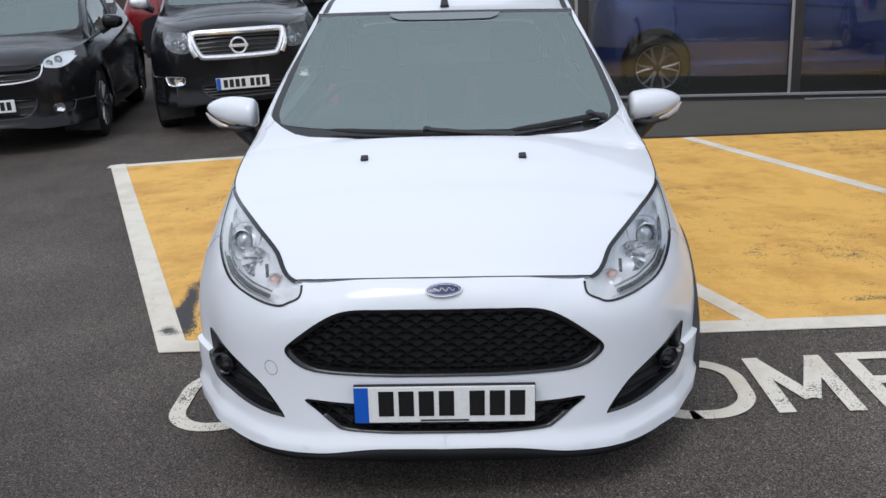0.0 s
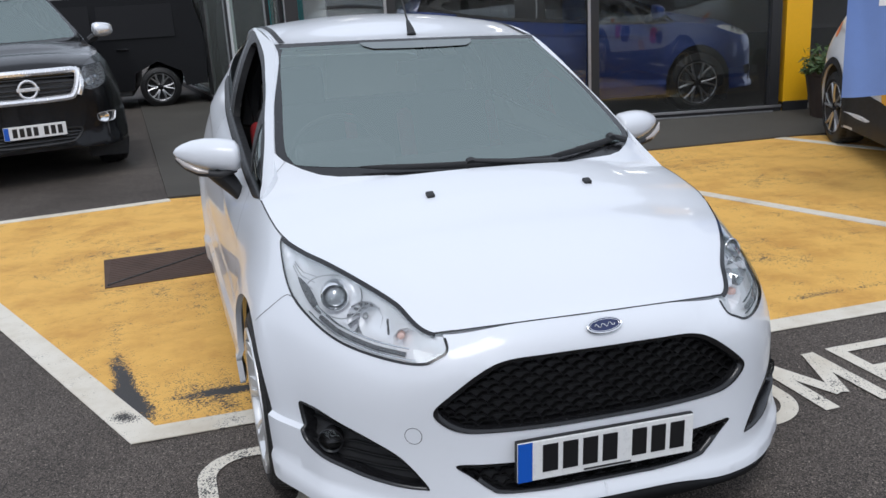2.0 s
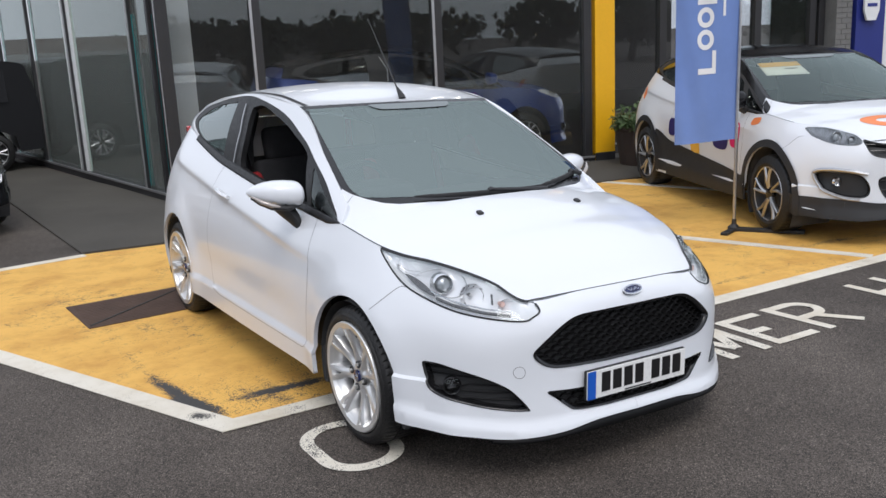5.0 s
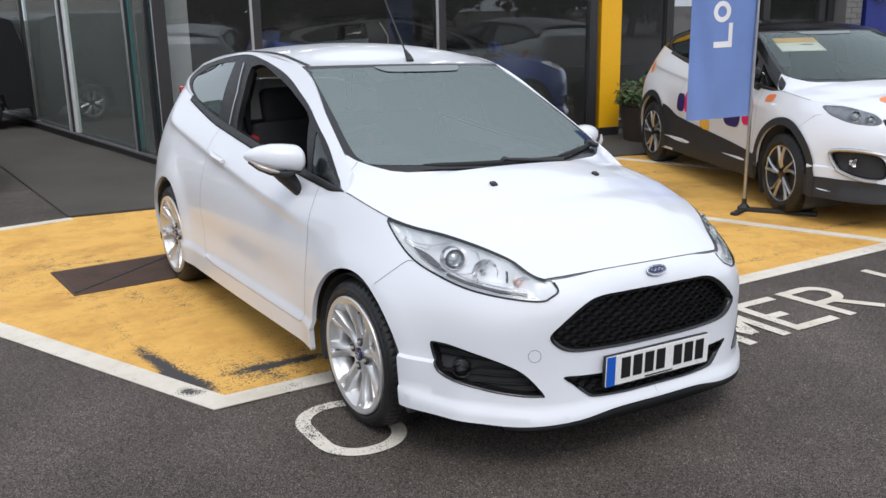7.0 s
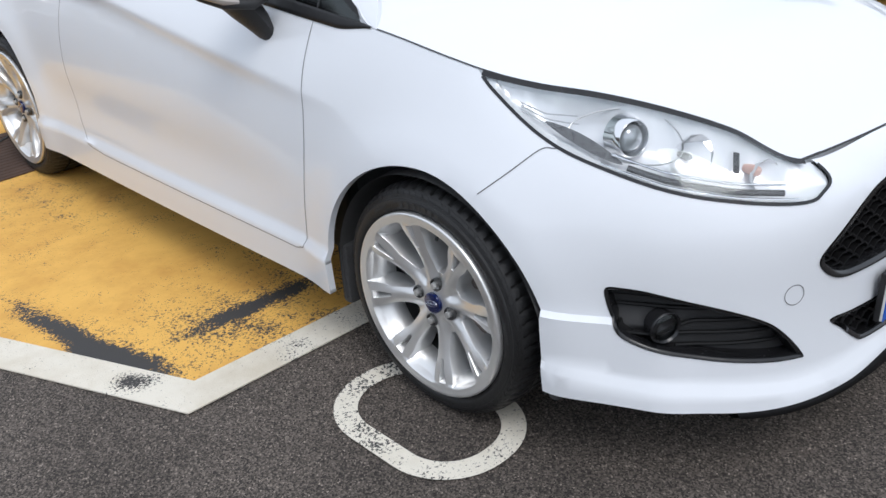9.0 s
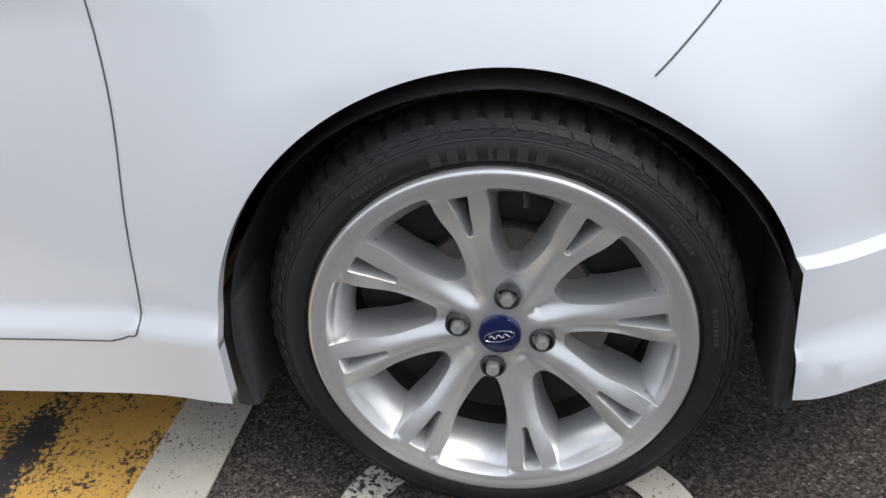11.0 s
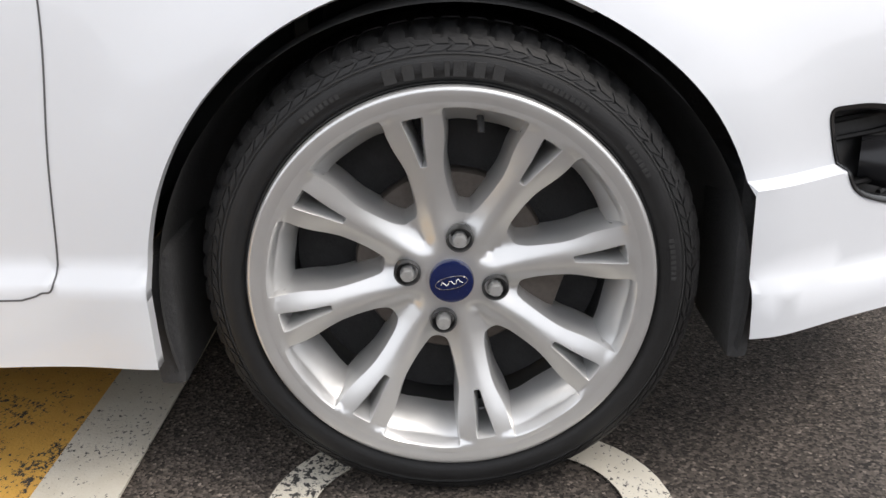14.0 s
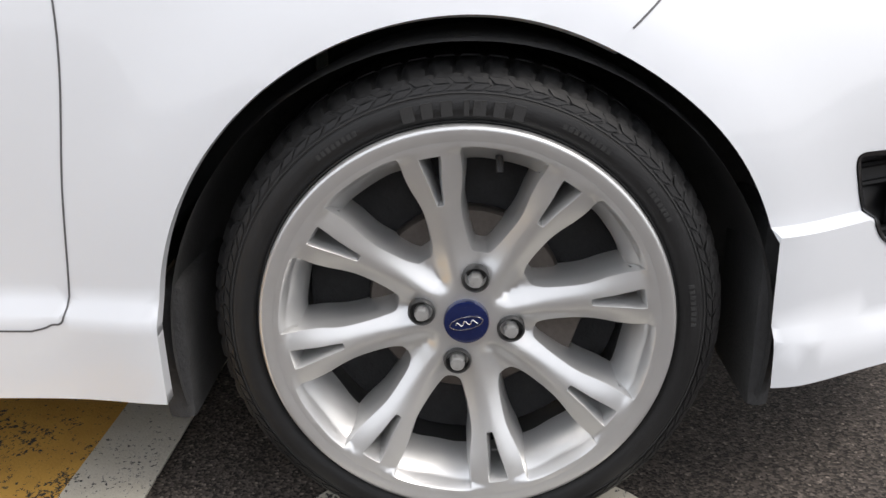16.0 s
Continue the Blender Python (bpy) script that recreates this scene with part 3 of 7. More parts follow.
# ---- pavement before the showroom ----
CORNER, EAST = (.32, 6.855), (5.46, 5.70)
pavement = tagged(part("pavement", prism([(-1.07, 4.82), (-.35, 4.72), (1.66, 4.58), (4.62, 4.32), (9.5, 3.2), (12, 4.2), (5.75, 5.62), CORNER, (-.55, 13.0), (-1.35, 13.0)], -.02, .018), CONCRETE),
                  "grey concrete pavement in front of the showroom", "pavement", kind="structure")

# ---- the showroom ----
ALONG = np.array(EAST) - np.array(CORNER)
LENGTH = float(np.linalg.norm(ALONG))
ALONG /= LENGTH
INTO = np.array((-ALONG[1], ALONG[0]))
WALL_M = Matrix(((ALONG[0], INTO[0], 0, CORNER[0]), (ALONG[1], INTO[1], 0, CORNER[1]), (0, 0, 1, 0), (0, 0, 0, 1)))


def framed(name, length, bays_at, height, sill, matrix, label, glass=SHOP_GLASS, bright=(), w=.055, deep=.07):
    """A glazed wall in its own frame: x along, y into the building."""
    wall = tagged(new(name), label, "wall", kind="structure")
    wall.matrix_world = matrix
    part("sill_rail", box(0, length, -.06, .08, .0, sill, .006), FRAME_GREY, wall)
    part("sill_strip", box(0, length, -.075, -.055, sill - .015, sill + .012, .003), ALU, wall)
    part("head_rail", box(0, length, -.06, .08, height - .12, height, .006), FRAME_GREY, wall)
    for k, x in enumerate(bays_at):
        part("mullion", box(x - w, x + w, -.05, deep, sill, height - .12, .006), FRAME_GREY, wall)
        if k in bright:
            part("mullion_strip", box(x - w - .012, x - w + .018, -.062, -.045, sill, height - .12, .003), ALU, wall)
    for a, b in zip(bays_at, bays_at[1:]):
        g = part("pane", box(a + w, b - w, .005, .013, sill, height - .12), glass, wall)
        g.visible_shadow = False
    return wall


framed("wall_front", LENGTH, [.06, 1.075, 3.20, LENGTH - .08], 3.6, .075, WALL_M, "dark framed showroom glass wall", bright=(0, 1, 2))
side_dir = np.array((-.105, 1.0)) / np.hypot(.105, 1)
SIDE_M = Matrix(((side_dir[0], side_dir[1], 0, CORNER[0]), (side_dir[1], -side_dir[0], 0, CORNER[1]), (0, 0, 1, 0), (0, 0, 0, 1)))
framed("wall_side", 9.0, [.10, .72, 3.12, 5.0, 6.9, 8.9], 3.6, .10, SIDE_M, "dark framed glass entrance wall of the showroom", glass=SIDE_WALL_GLASS, bright=(1, 2), w=.030, deep=.0)
col = tagged(part("corner_post", box(CORNER[0] - .01, CORNER[0] + .12, CORNER[1] - .10, CORNER[1] + .06, 0, 3.6, .01), FRAME_GREY), "dark metal corner post of the showroom", "post", kind="structure")


def wall_box(name, x0, x1, y0, y1, z0, z1, mat, label, category="wall", bevel=.006, kind="structure"):
    ob = tagged(part(name, box(x0, x1, y0, y1, z0, z1, bevel), mat), label, category, kind=kind)
    ob.matrix_world = WALL_M
    return ob


wall_box("wall_yellow", LENGTH + .02, LENGTH + .30, -.06, .35, .0, 4.2, YELLOW_PANEL, "bright yellow upright cladding panel", "panel")
wall_box("wall_plinth", LENGTH + .02, LENGTH + .30, -.07, .36, .0, .12, FRAME_GREY, "dark plinth below the yellow panel", "plinth")
wall_box("roof_slab", -.3, LENGTH + 9.0, -.35, 14, 3.6, 4.1, GREY_WALL, "grey roof edge of the showroom", "roof")
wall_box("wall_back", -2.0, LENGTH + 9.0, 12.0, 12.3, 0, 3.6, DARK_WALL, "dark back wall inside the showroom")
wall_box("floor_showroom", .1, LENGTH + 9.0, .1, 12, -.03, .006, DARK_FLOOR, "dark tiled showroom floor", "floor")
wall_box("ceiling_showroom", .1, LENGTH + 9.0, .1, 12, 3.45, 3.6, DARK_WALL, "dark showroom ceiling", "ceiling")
# second shop, set back to the east
framed("wall_east", 3.76, [.05, 1.05, 2.6, 3.55, 3.71], 3.6, .14, WALL_M @ Matrix.Translation((LENGTH + .32, .55, 0)), "dark framed glass wall of the next shop", bright=())
wall_box("wall_pier", LENGTH + 4.10, LENGTH + 4.38, .30, .75, 0, 3.6, GREY_BRICK, "grey brick pier", "pier")
for r in range(46):
    cut = .09 if r % 2 else .18
    for x0, x1 in ((.0, cut), (cut + .01, .28)):
        ob = part("brick", box(LENGTH + 4.10 + x0, LENGTH + 4.10 + x1, .29, .31, .02 + r * .075, .02 + r * .075 + .065, .003, segments=1), GREY_BRICK, bpy.data.objects["wall_pier"])
wall_box("wall_navy", LENGTH + 4.42, LENGTH + 4.94, .25, .75, 0, 4.2, NAVY, "navy blue cladding panel of the next shop", "panel")
wall_box("wall_pale", LENGTH + 4.97, LENGTH + 8.8, .30, .75, 0, 4.2, PALE, "pale grey rendered wall of the next shop")
shield = tagged(part("shop_sign", prism([(-.17, .22), (.17, .22), (.17, -.02), (.10, -.20), (-.10, -.20), (-.17, -.02)], 0, .04), FLAG_WHITE), "white shield-shaped shop sign with a plain dark bar", "sign")
part("sign_bar", box(-.11, .11, .04, .10, .04, .045), NAVY, shield)
shield.matrix_world = WALL_M @ Matrix.Translation((LENGTH + 4.62, .20, 1.78)) @ Matrix.Rotation(radians(90), 4, "X") @ Matrix.Scale(.8, 4)

# banners and a counter inside the glass
banner = tagged(part("teal_banner", box(-.25, .22, -.01, .01, .008, 2.1, .003), TEAL), "teal roll-up banner behind the glass", "banner")
banner.matrix_world = Matrix.Translation((.53, 7.95, 0)) @ Matrix.Rotation(radians(-6), 4, "Z")
banner2 = tagged(part("pale_banner", box(-.16, .16, -.16, .16, .02, 3.44, .01), PALE), "pale grey column inside the showroom", "column")
banner2.matrix_world = Matrix.Translation((.14, 10.0, 0)) @ Matrix.Rotation(radians(10), 4, "Z")
pillar_in = wall_box("showroom_column", .16, .40, .42, .70, .03, 3.45, PALE, "pale grey column inside the showroom", "column", .01)
desk = wall_box("reception_desk", 3.6, 4.9, 4.0, 4.7, .03, 1.08, GREY_WALL, "grey reception desk inside the showroom", "desk", .02, "")
for row in (1.3, 3.6):
    for k in range(6):
        wall_box("ceiling_lamp", .50 + k * 1.15, .74 + k * 1.15, row, row + .24, 3.42, 3.448, LAMP_GLOW, "small lit ceiling downlight", "lamp", .004, "")["group"] = "showroom downlights"
for k in range(2):
    part("threshold_strip", box(3.30, LENGTH - .10, -.098 - .03 * k, -.074 - .03 * k, .0, .030 - .012 * k, .003), ALU, bpy.data.objects["wall_front"])

# ---- planter ----
planter = thing("planter", "dark half-barrel planter with a low leafy shrub", "planter", m=Matrix.Translation((5.72, 5.02, .018)))
part("tub", turned([(0, .001), (0, .30), (.42, .37), (.44, .385), (.47, .385), (.47, .345), (.42, .34)], "z", 20), TUB, planter, "dark stained tub")
part("soil", turned([(.43, .001), (.43, .34)], "z", 20), SOIL, planter)
random.seed(11)
bm = bmesh.new()
for _ in range(900):
    a, r = random.uniform(0, 6.28), .36 * math.sqrt(random.random())
    hgt = .44 + (.26 - .35 * r) * random.random() + (.12 if random.random() < .1 else 0)
    c = Vector((r * math.cos(a) * 1.15, r * math.sin(a) * 1.15, hgt))
    q = Euler((random.uniform(-.9, .9), random.uniform(-.9, .9), random.uniform(0, 6.28))).to_matrix()
    l, w = random.uniform(.03, .06), random.uniform(.012, .022)
    vs = [bm.verts.new(c + q @ Vector(p)) for p in ((-l, 0, 0), (0, -w, .004), (l, 0, -.004), (0, w, .004))]
    bm.faces.new(vs)
part("shrub", bm, LEAF, planter, "small green leaves")

# ---- the far side of the yard, behind the camera: it shows in the glass ----
random.seed(3)


def far_tree(x, y, h, w):
    tree = thing("far_tree", "dark green broadleaf tree beyond the yard", "tree", "trees beyond the yard", Matrix.Translation((x, y, 0)))
    part("trunk", tube([(0, 0, 0), (.1, 0, h * .25), (0, .1, h * .6)], [.22, .16, .06], 7), TUB, tree)
    bm = bmesh.new()
    for _ in range(1000):
        a, b = random.uniform(0, 6.28), random.uniform(-1, 1)
        rr = random.uniform(.45, 1) * (1 + .25 * math.sin(3 * a + x))
        c = Vector((w * rr * math.cos(a) * math.sqrt(1 - b * b), w * rr * math.sin(a) * math.sqrt(1 - b * b), h * .62 + h * .36 * b * rr))
        s = random.uniform(.10, .28)
        q = Euler([random.uniform(0, 6.28) for _ in range(3)]).to_matrix()
        vs = [bm.verts.new(c + q @ Vector((s * math.cos(t) * random.uniform(.6, 1), s * math.sin(t) * random.uniform(.6, 1), random.uniform(-.1, .1)))) for t in (0, 1.2, 2.5, 3.8, 5.0)]
        bm.faces.new(vs)
    part("crown", bm, FAR_LEAF, tree)


for k in range(17):
    far_tree(-34 + k * 4.6 + random.uniform(-1, 1), -30 + random.uniform(-3, 3), random.uniform(2.9, 3.7), random.uniform(2.8, 3.6))
for k in range(7):
    far_tree(-36 + random.uniform(-2, 2), -18 + k * 8, random.uniform(5, 7), random.uniform(2.2, 2.8))
for x, y, h in ((-.8, 35, 3.0), (-3.6, 34, 2.7), (-6.5, 33, 1.6), (-9.5, 34, 1.8), (-12.5, 34, 2.1), (-16, 33, 2.3)):
    far_tree(x, y, h, 2.3)


def far_shed(x0, x1, y0, y1, h, roof_h, label):
    house = thing("far_building", label, "building")
    part("wall", box(x0, x1, y0, y1, 0, h), BRICK, house)
    part("fascia", box(x0 - .1, x1 + .1, y0 - .1, y1 + .1, h - .38, h), FAR_WHITE, house, "white sign fascia")
    bm = bmesh.new()
    ym = (y0 + y1) / 2
    pts = [(x0, y0, h), (x1, y0, h), (x1, y1, h), (x0, y1, h), (x0, ym, h + roof_h), (x1, ym, h + roof_h)]
    vs = [bm.verts.new(p) for p in pts]
    for q in ((0, 1, 5, 4), (2, 3, 4, 5), (0, 4, 3), (1, 2, 5), (3, 2, 1, 0)):
        bm.faces.new([vs[i] for i in q])
    part("roof", bm, BRICK, house)


far_shed(-26, -20, -8, 14, 3.2, 1.8, "low brick workshop with a white fascia across the yard")
far_shed(-17, -3.2, 25, 29, 1.72, .45, "low brick shop with a white sign fascia beyond the yard")


# ---- cars: one skin, cut along its panels ----
def arc_of(n=1701):
    """Metres along the plan for each step of u, for an even net of triangles."""
    u = np.linspace(0, 17, n)
    p = spline(PLAN, u)
    return u, np.r_[0, np.cumsum(np.linalg.norm(np.diff(p, axis=0), axis=1))]


ARC_U, ARC_S = arc_of()


def to_s(uz):
    uz = np.asarray(uz, float)
    return np.stack([np.interp(uz[:, 0], ARC_U, ARC_S), uz[:, 1]], -1)


def to_u(sz):
    return np.interp(sz[:, 0], ARC_S, ARC_U), sz[:, 1]


def shell_points(sz, depth=0.0):
    """Places on the wrap, or depth metres inside it."""
    u, z = to_u(np.asarray(sz, float))
    p = shell(u, z)
    if np.any(depth):
        e = 1e-3
        n = np.cross(shell(u + e, z) - shell(u - e, z), shell(u, z + e) - shell(u, z - e))
        n /= np.linalg.norm(n, axis=-1, keepdims=True) + 1e-12
        p = p - n * np.asarray(depth)[..., None] if np.ndim(depth) else p - n * depth
    return p


def mirrored(v, f):
    return np.asarray(v) * (-1, 1, 1), [tuple(reversed(t)) for t in f]


def arch_loop(ay, az, ar, n=150):
    """The wheel arch as a closed line in the wrap's own measures."""
    t = np.linspace(0, 2 * np.pi, n, endpoint=False)
    across = np.where((np.sin(t) < 0) & (np.cos(t) > .6), 1, np.where((np.sin(t) < .3) & (np.cos(t) < -.6), -.950, np.cos(t)))
    y, z = ay + ar * across, az + ar * np.sin(t)
    u = np.linspace(3, 16, 1301)
    yy = spline(PLAN, u)[:, 1]
    return to_s(np.stack([np.interp(y, yy, u), z], -1))


HEADLAMP = [(7.45, .862), (6.4, .855), (5.0, .845), (3.7, .82), (2.6, .775), (1.98, .722), (1.89, .664), (2.12, .640), (2.45, .629),
            (3.38, .637), (4.3, .655), (5.2, .687), (6.0, .722), (6.75, .781)]
FOG = [(5.20, .452), (4.95, .456), (4.50, .450), (3.62, .420), (3.03, .385), (2.70, .342), (2.50, .292), (2.62, .287), (3.10, .291), (3.90, .305), (4.55, .327), (4.93, .350), (5.08, .385), (5.17, .42)]
GRILLE = [(-.6, .640), (.6, .639), (1.20, .634), (1.55, .606), (2.0, .542), (2.215, .505), (2.10, .474), (1.83, .447), (1.46, .437), (.6, .432), (-.6, .431)]
LOWER = [(-.6, .340), (.6, .342), (1.5, .350), (1.95, .353), (1.80, .322), (1.60, .282), (1.42, .266), (.7, .259), (-.6, .257)]


def half_outline(lo, hi, top_gap=.002, n=200):
    u = np.linspace(lo, hi, n)
    top, foot = spline(TOP, u)[:, 2] - top_gap, spline(FOOT, u)[:, 2]
    ring = np.concatenate([np.stack([u, foot], -1), np.stack([u, top], -1)[::-1]])
    return to_s(ring)


def seam(places, width, mat, parent, name="shut_line", lift=.0006):
    """A dark shut line lying on the skin: places with their normals."""
    p, n = places
    p = p + n * lift
    t = np.gradient(p, axis=0)
    side = np.cross(t, n)
    side /= np.linalg.norm(side, axis=1, keepdims=True) + 1e-12
    v = np.concatenate([p - side * width / 2, p + side * width / 2])
    k = len(p)
    return put(name, v, [(i, i + 1, k + i + 1, k + i) for i in range(k - 1)], mat, parent)


def with_normals(fn, a, b):
    a, b = np.asarray(a, float), np.asarray(b, float)
    e = 1e-3
    n = np.cross(fn(a + e, b) - fn(a - e, b), fn(a, b + e) - fn(a, b - e))
    return fn(a, b), n / (np.linalg.norm(n, axis=-1, keepdims=True) + 1e-12)


def grid_faces(rows, cols):
    return [(r * cols + c, r * cols + c + 1, (r + 1) * cols + c + 1, (r + 1) * cols + c) for r in range(rows - 1) for c in range(cols - 1)]


def patch(fn, a0, a1, b0, b1, na, nb):
    a, b = np.meshgrid(np.linspace(a0, a1, na), np.linspace(b0, b1, nb))
    return fn(a, b).reshape(-1, 3), grid_faces(nb, na)


def honeycomb(outline, cell, row, bar, depth, back):
    """Bars of a hexagon net within the outline, set back behind the skin."""
    lo, hi = outline.min(0), outline.max(0)
    segs = []
    j = 0
    z = lo[1]
    while z < hi[1] + row:
        x = lo[0] - cell + (cell / 2 if j % 2 else 0)
        while x < hi[0] + cell:
            a, b = np.array((x - cell * .5, z)), np.array((x - cell * .25, z + row * .38))
            c, d = np.array((x + cell * .25, z + row * .38)), np.array((x + cell * .5, z))
            e = np.array((x + cell * .5, z - row * .24))
            segs += [(a, b), (b, c), (c, d), (d, e)]
            x += cell
        z += row * .62
        j += 1
    verts, faces = [], []
    for a, b in segs:
        if not inside(outline, np.array([(a + b) / 2]))[0]:
            continue
        t = (b - a) / np.linalg.norm(b - a)
        n = np.array((-t[1], t[0])) * bar / 2
        a, b = a - t * bar * .3, b + t * bar * .3
        flat = np.array([a - n, b - n, b + n, a + n])
        sgn = np.sign(flat[:, :1] + 1e-9)
        front = shell_points(np.abs(flat) * (1, 1), back)
        rear = shell_points(np.abs(flat) * (1, 1), back + depth)
        front[:, 0] *= sgn[:, 0]
        rear[:, 0] *= sgn[:, 0]
        k = len(verts)
        verts.extend(front)
        verts.extend(rear)
        faces += [(k, k + 1, k + 2, k + 3), (k, k + 4, k + 5, k + 1), (k + 2, k + 6, k + 7, k + 3), (k + 1, k + 5, k + 6, k + 2), (k, k + 3, k + 7, k + 4)]
    return np.array(verts), faces


def both(line):
    """A half outline that starts and ends on the middle, closed with its mirror image."""
    p = np.asarray(line, float)
    return np.concatenate([p, (p * (-1, 1))[::-1]])


def build_skin(car, morph, paint, net=.03, roof_paint=None, lower_paint=None, gap_mat=None, glass=None, head=HEADLAMP, fog=FOG, grille=GRILLE, lower=LOWER, arches=None):
    """All body panels of a car. morph: moves the common skin to this car's own size and stance."""
    arches = arches or ARCH
    gap_mat = gap_mat or SHADOW_GAP
    regions = {"headlamp": loop(to_s(head)), "fog": loop(to_s(fog)) if fog else None}
    g = to_s(np.maximum(np.asarray(grille), (0, 0)))
    lw = to_s(np.maximum(np.asarray(lower), (0, 0)))
    g, lw = curve(g[1:-1], 6), curve(lw[1:-1], 6)
    g = np.concatenate([[(-.0, g[0, 1])], g, [(-.0, g[-1, 1])]])
    lw = np.concatenate([[(-.0, lw[0, 1])], lw, [(-.0, lw[-1, 1])]])
    cuts = [("headlamp", regions["headlamp"]), ("grille", g), ("lower", lw), ("arch", arch_loop(*arches[0])), ("arch", arch_loop(*arches[1]))]
    if fog:
        cuts.insert(1, ("fog", regions["fog"]))
    # panel borders: bumper to wing, wing to door, door to quarter, quarter to tail
    panel_lines = [curve(to_s([(5.9, .712), (6.2, .706), (6.83, .65), (7.18, .606)]), 6),
                   curve(to_s([(9.74, .93), (9.735, .78), (9.69, .60), (9.73, .44), (9.765, .30), (9.82, .280), (9.88, .272)]), 8),
                   curve(to_s([(9.88, .272), (10.6, .272), (11.4, .272), (11.9, .272)]), 6),
                   curve(to_s([(11.9, .272), (12.18, .30), (12.32, .45), (12.40, .70), (12.36, .90), (12.30, 1.03)]), 6)]
    steps = [curve(to_s([(9.2, .272), (9.5, .272), (9.88, .272)]), 6), curve(to_s([(11.9, .272), (12.3, .272), (12.7, .272)]), 6), curve(to_s([(4.0, .386), (5.0, .386), (6.2, .386)]), 30), curve(to_s([(4.0, .378), (5.0, .378), (6.2, .378)]), 30),
             curve(to_s([(9.45, .306), (11, .306), (13.0, .306)]), 60), curve(to_s([(9.45, .292), (11, .292), (13.0, .292)]), 60)]
    for off in (-.004, .010):
        uu = np.linspace(.02, 6.2, 90)
        steps.append(to_s(np.stack([uu, np.interp(uu, LIP_U, LIP_Z) + off], -1)))
    for off in (-.045, -.030, -.018, -.008, 0, .010):
        uu = np.linspace(9.3, 14.3, 160)
        steps.append(to_s(np.stack([uu, CREASE[0] + CREASE[1] * spline(PLAN, uu)[:, 1] + off], -1)))
    outline = half_outline(0, 17)
    outline[np.abs(outline[:, 0]) < 1e-6, 0] = 0
    v, f, kind = sheet(outline, net, [c for _, c in cuts], panel_lines + steps)
    names = ["body"] + [n for n, _ in cuts]
    sz = v
    u, z = to_u(sz)
    mid_u, mid_z = u[f].mean(1), z[f].mean(1)
    door_front = np.interp(mid_z, (.272, .280, .30, .44, .60, .78, .93), (9.88, 9.82, 9.765, 9.73, 9.69, 9.735, 9.74))
    door_rear = np.interp(mid_z, (.272, .30, .45, .70, .90, 1.03), (11.9, 12.18, 12.32, 12.40, 12.36, 12.30))
    bump_edge = np.interp(mid_z, (.2, .5, .606, .65, .706, .712), (7.7, 7.6, 7.18, 6.83, 6.2, 5.9))
    panel = np.where(mid_u < bump_edge, 1, np.where(mid_u < door_front, 2, np.where((mid_u < door_rear) & (mid_z > .272), 3, 4)))
    panel = np.where((mid_u > 9.3) & (mid_u < 12.6) & (mid_z < .272), 5, panel)
    place = shell_points(sz)
    inner = shell_points(sz, .02) - place
    skin = kind == 0

    def halves(mask, name, mat, label="", fold=True, depth=0.0, join=False, lens=False):
        pv, pf, used = pick(place if not depth else shell_points(sz, depth), f[mask])
        d = inner[used]
        made = []
        for side in (1, -1):
            a, b = (pv, [tuple(t) for t in pf]) if side > 0 else mirrored(pv, pf)
            dd = d * (side, 1, 1)
            if fold and not join:
                a, b = thick(a, b, dd)
            made.append((morph(a), b))
        if join:
            vv, ff = joined(*made)
            bm = bmesh.new()
            me = mesh_of("t", vv, ff, mat)
            bm.from_mesh(me)
            bpy.data.meshes.remove(me)
            bmesh.ops.remove_doubles(bm, verts=bm.verts[:], dist=.0008)
            return [part(name, bm, mat, car, label, smooth=True, angle=50)]
        return [put(name, a, b, mat, car, label) for a, b in made]

    front = halves(skin & (panel == 1), "front_bumper", paint, join=True)[0]
    wings = halves(skin & (panel == 2), "front_wing", paint)
    doors = halves(skin & (panel == 3), "door", paint)
    halves(skin & (panel == 4), "rear_quarter", paint)
    halves(skin & (panel == 5), "sill_skirt", lower_paint or paint)
    for pl in panel_lines:
        uu, zz = to_u(pl)
        p, n = with_normals(shell, uu, zz)
        for s in (1, -1):
            seam((morph(p * (s, 1, 1)), n * (s, 1, 1)), .0024, gap_mat, car)
    # bonnet
    bv, bf = patch(bonnet, -1, 1, .0, 1.0, 65, 45)
    dn = np.tile((0, .004, -.02), (len(bv), 1))
    bv2, bf2 = thick(bv, bf, dn)
    put("bonnet", morph(bv2), bf2, paint, car)
    for s in (1, -1):
        cv, cf = patch(lambda a, t: bonnet_corner(a * s, t), .3, 1.0, 0.0, 1.0, 36, 10)
        cv, cf = thick(cv, cf if s < 0 else [tuple(reversed(q)) for q in cf], np.tile((0, .006, -.014), (len(cv), 1)))
        put("bonnet_corner", morph(cv), cf, paint, car)
        t = np.linspace(.45, 1, 14)
        p, n = with_normals(lambda a, b: bonnet_corner(a * s, b), np.interp(t, (.45, 1), (.985, .95)), t)
        seam((morph(p), n * np.sign(n[:, 2:])), .0018, gap_mat, car, lift=.0012)
    a = np.linspace(-1, 1, 81)
    p, n = with_normals(bonnet, a, np.full(81, .0))
    seam((morph(p + (0, -.001, -.002)), n), .006, PLASTIC, car, lift=.001)
    for s in (1, -1):
        b = np.linspace(.70, 1, 30)
        p, n = with_normals(bonnet, np.full(30, .999 * s), b)
        seam((morph(p), n), .0045, PLASTIC, car, lift=.001)
    # roof and screen
    rv, rf = patch(roof, -1, 1, 0, 1, 41, 31)
    rv2, rf2 = thick(rv, rf, np.tile((0, 0, -.03), (len(rv), 1)))
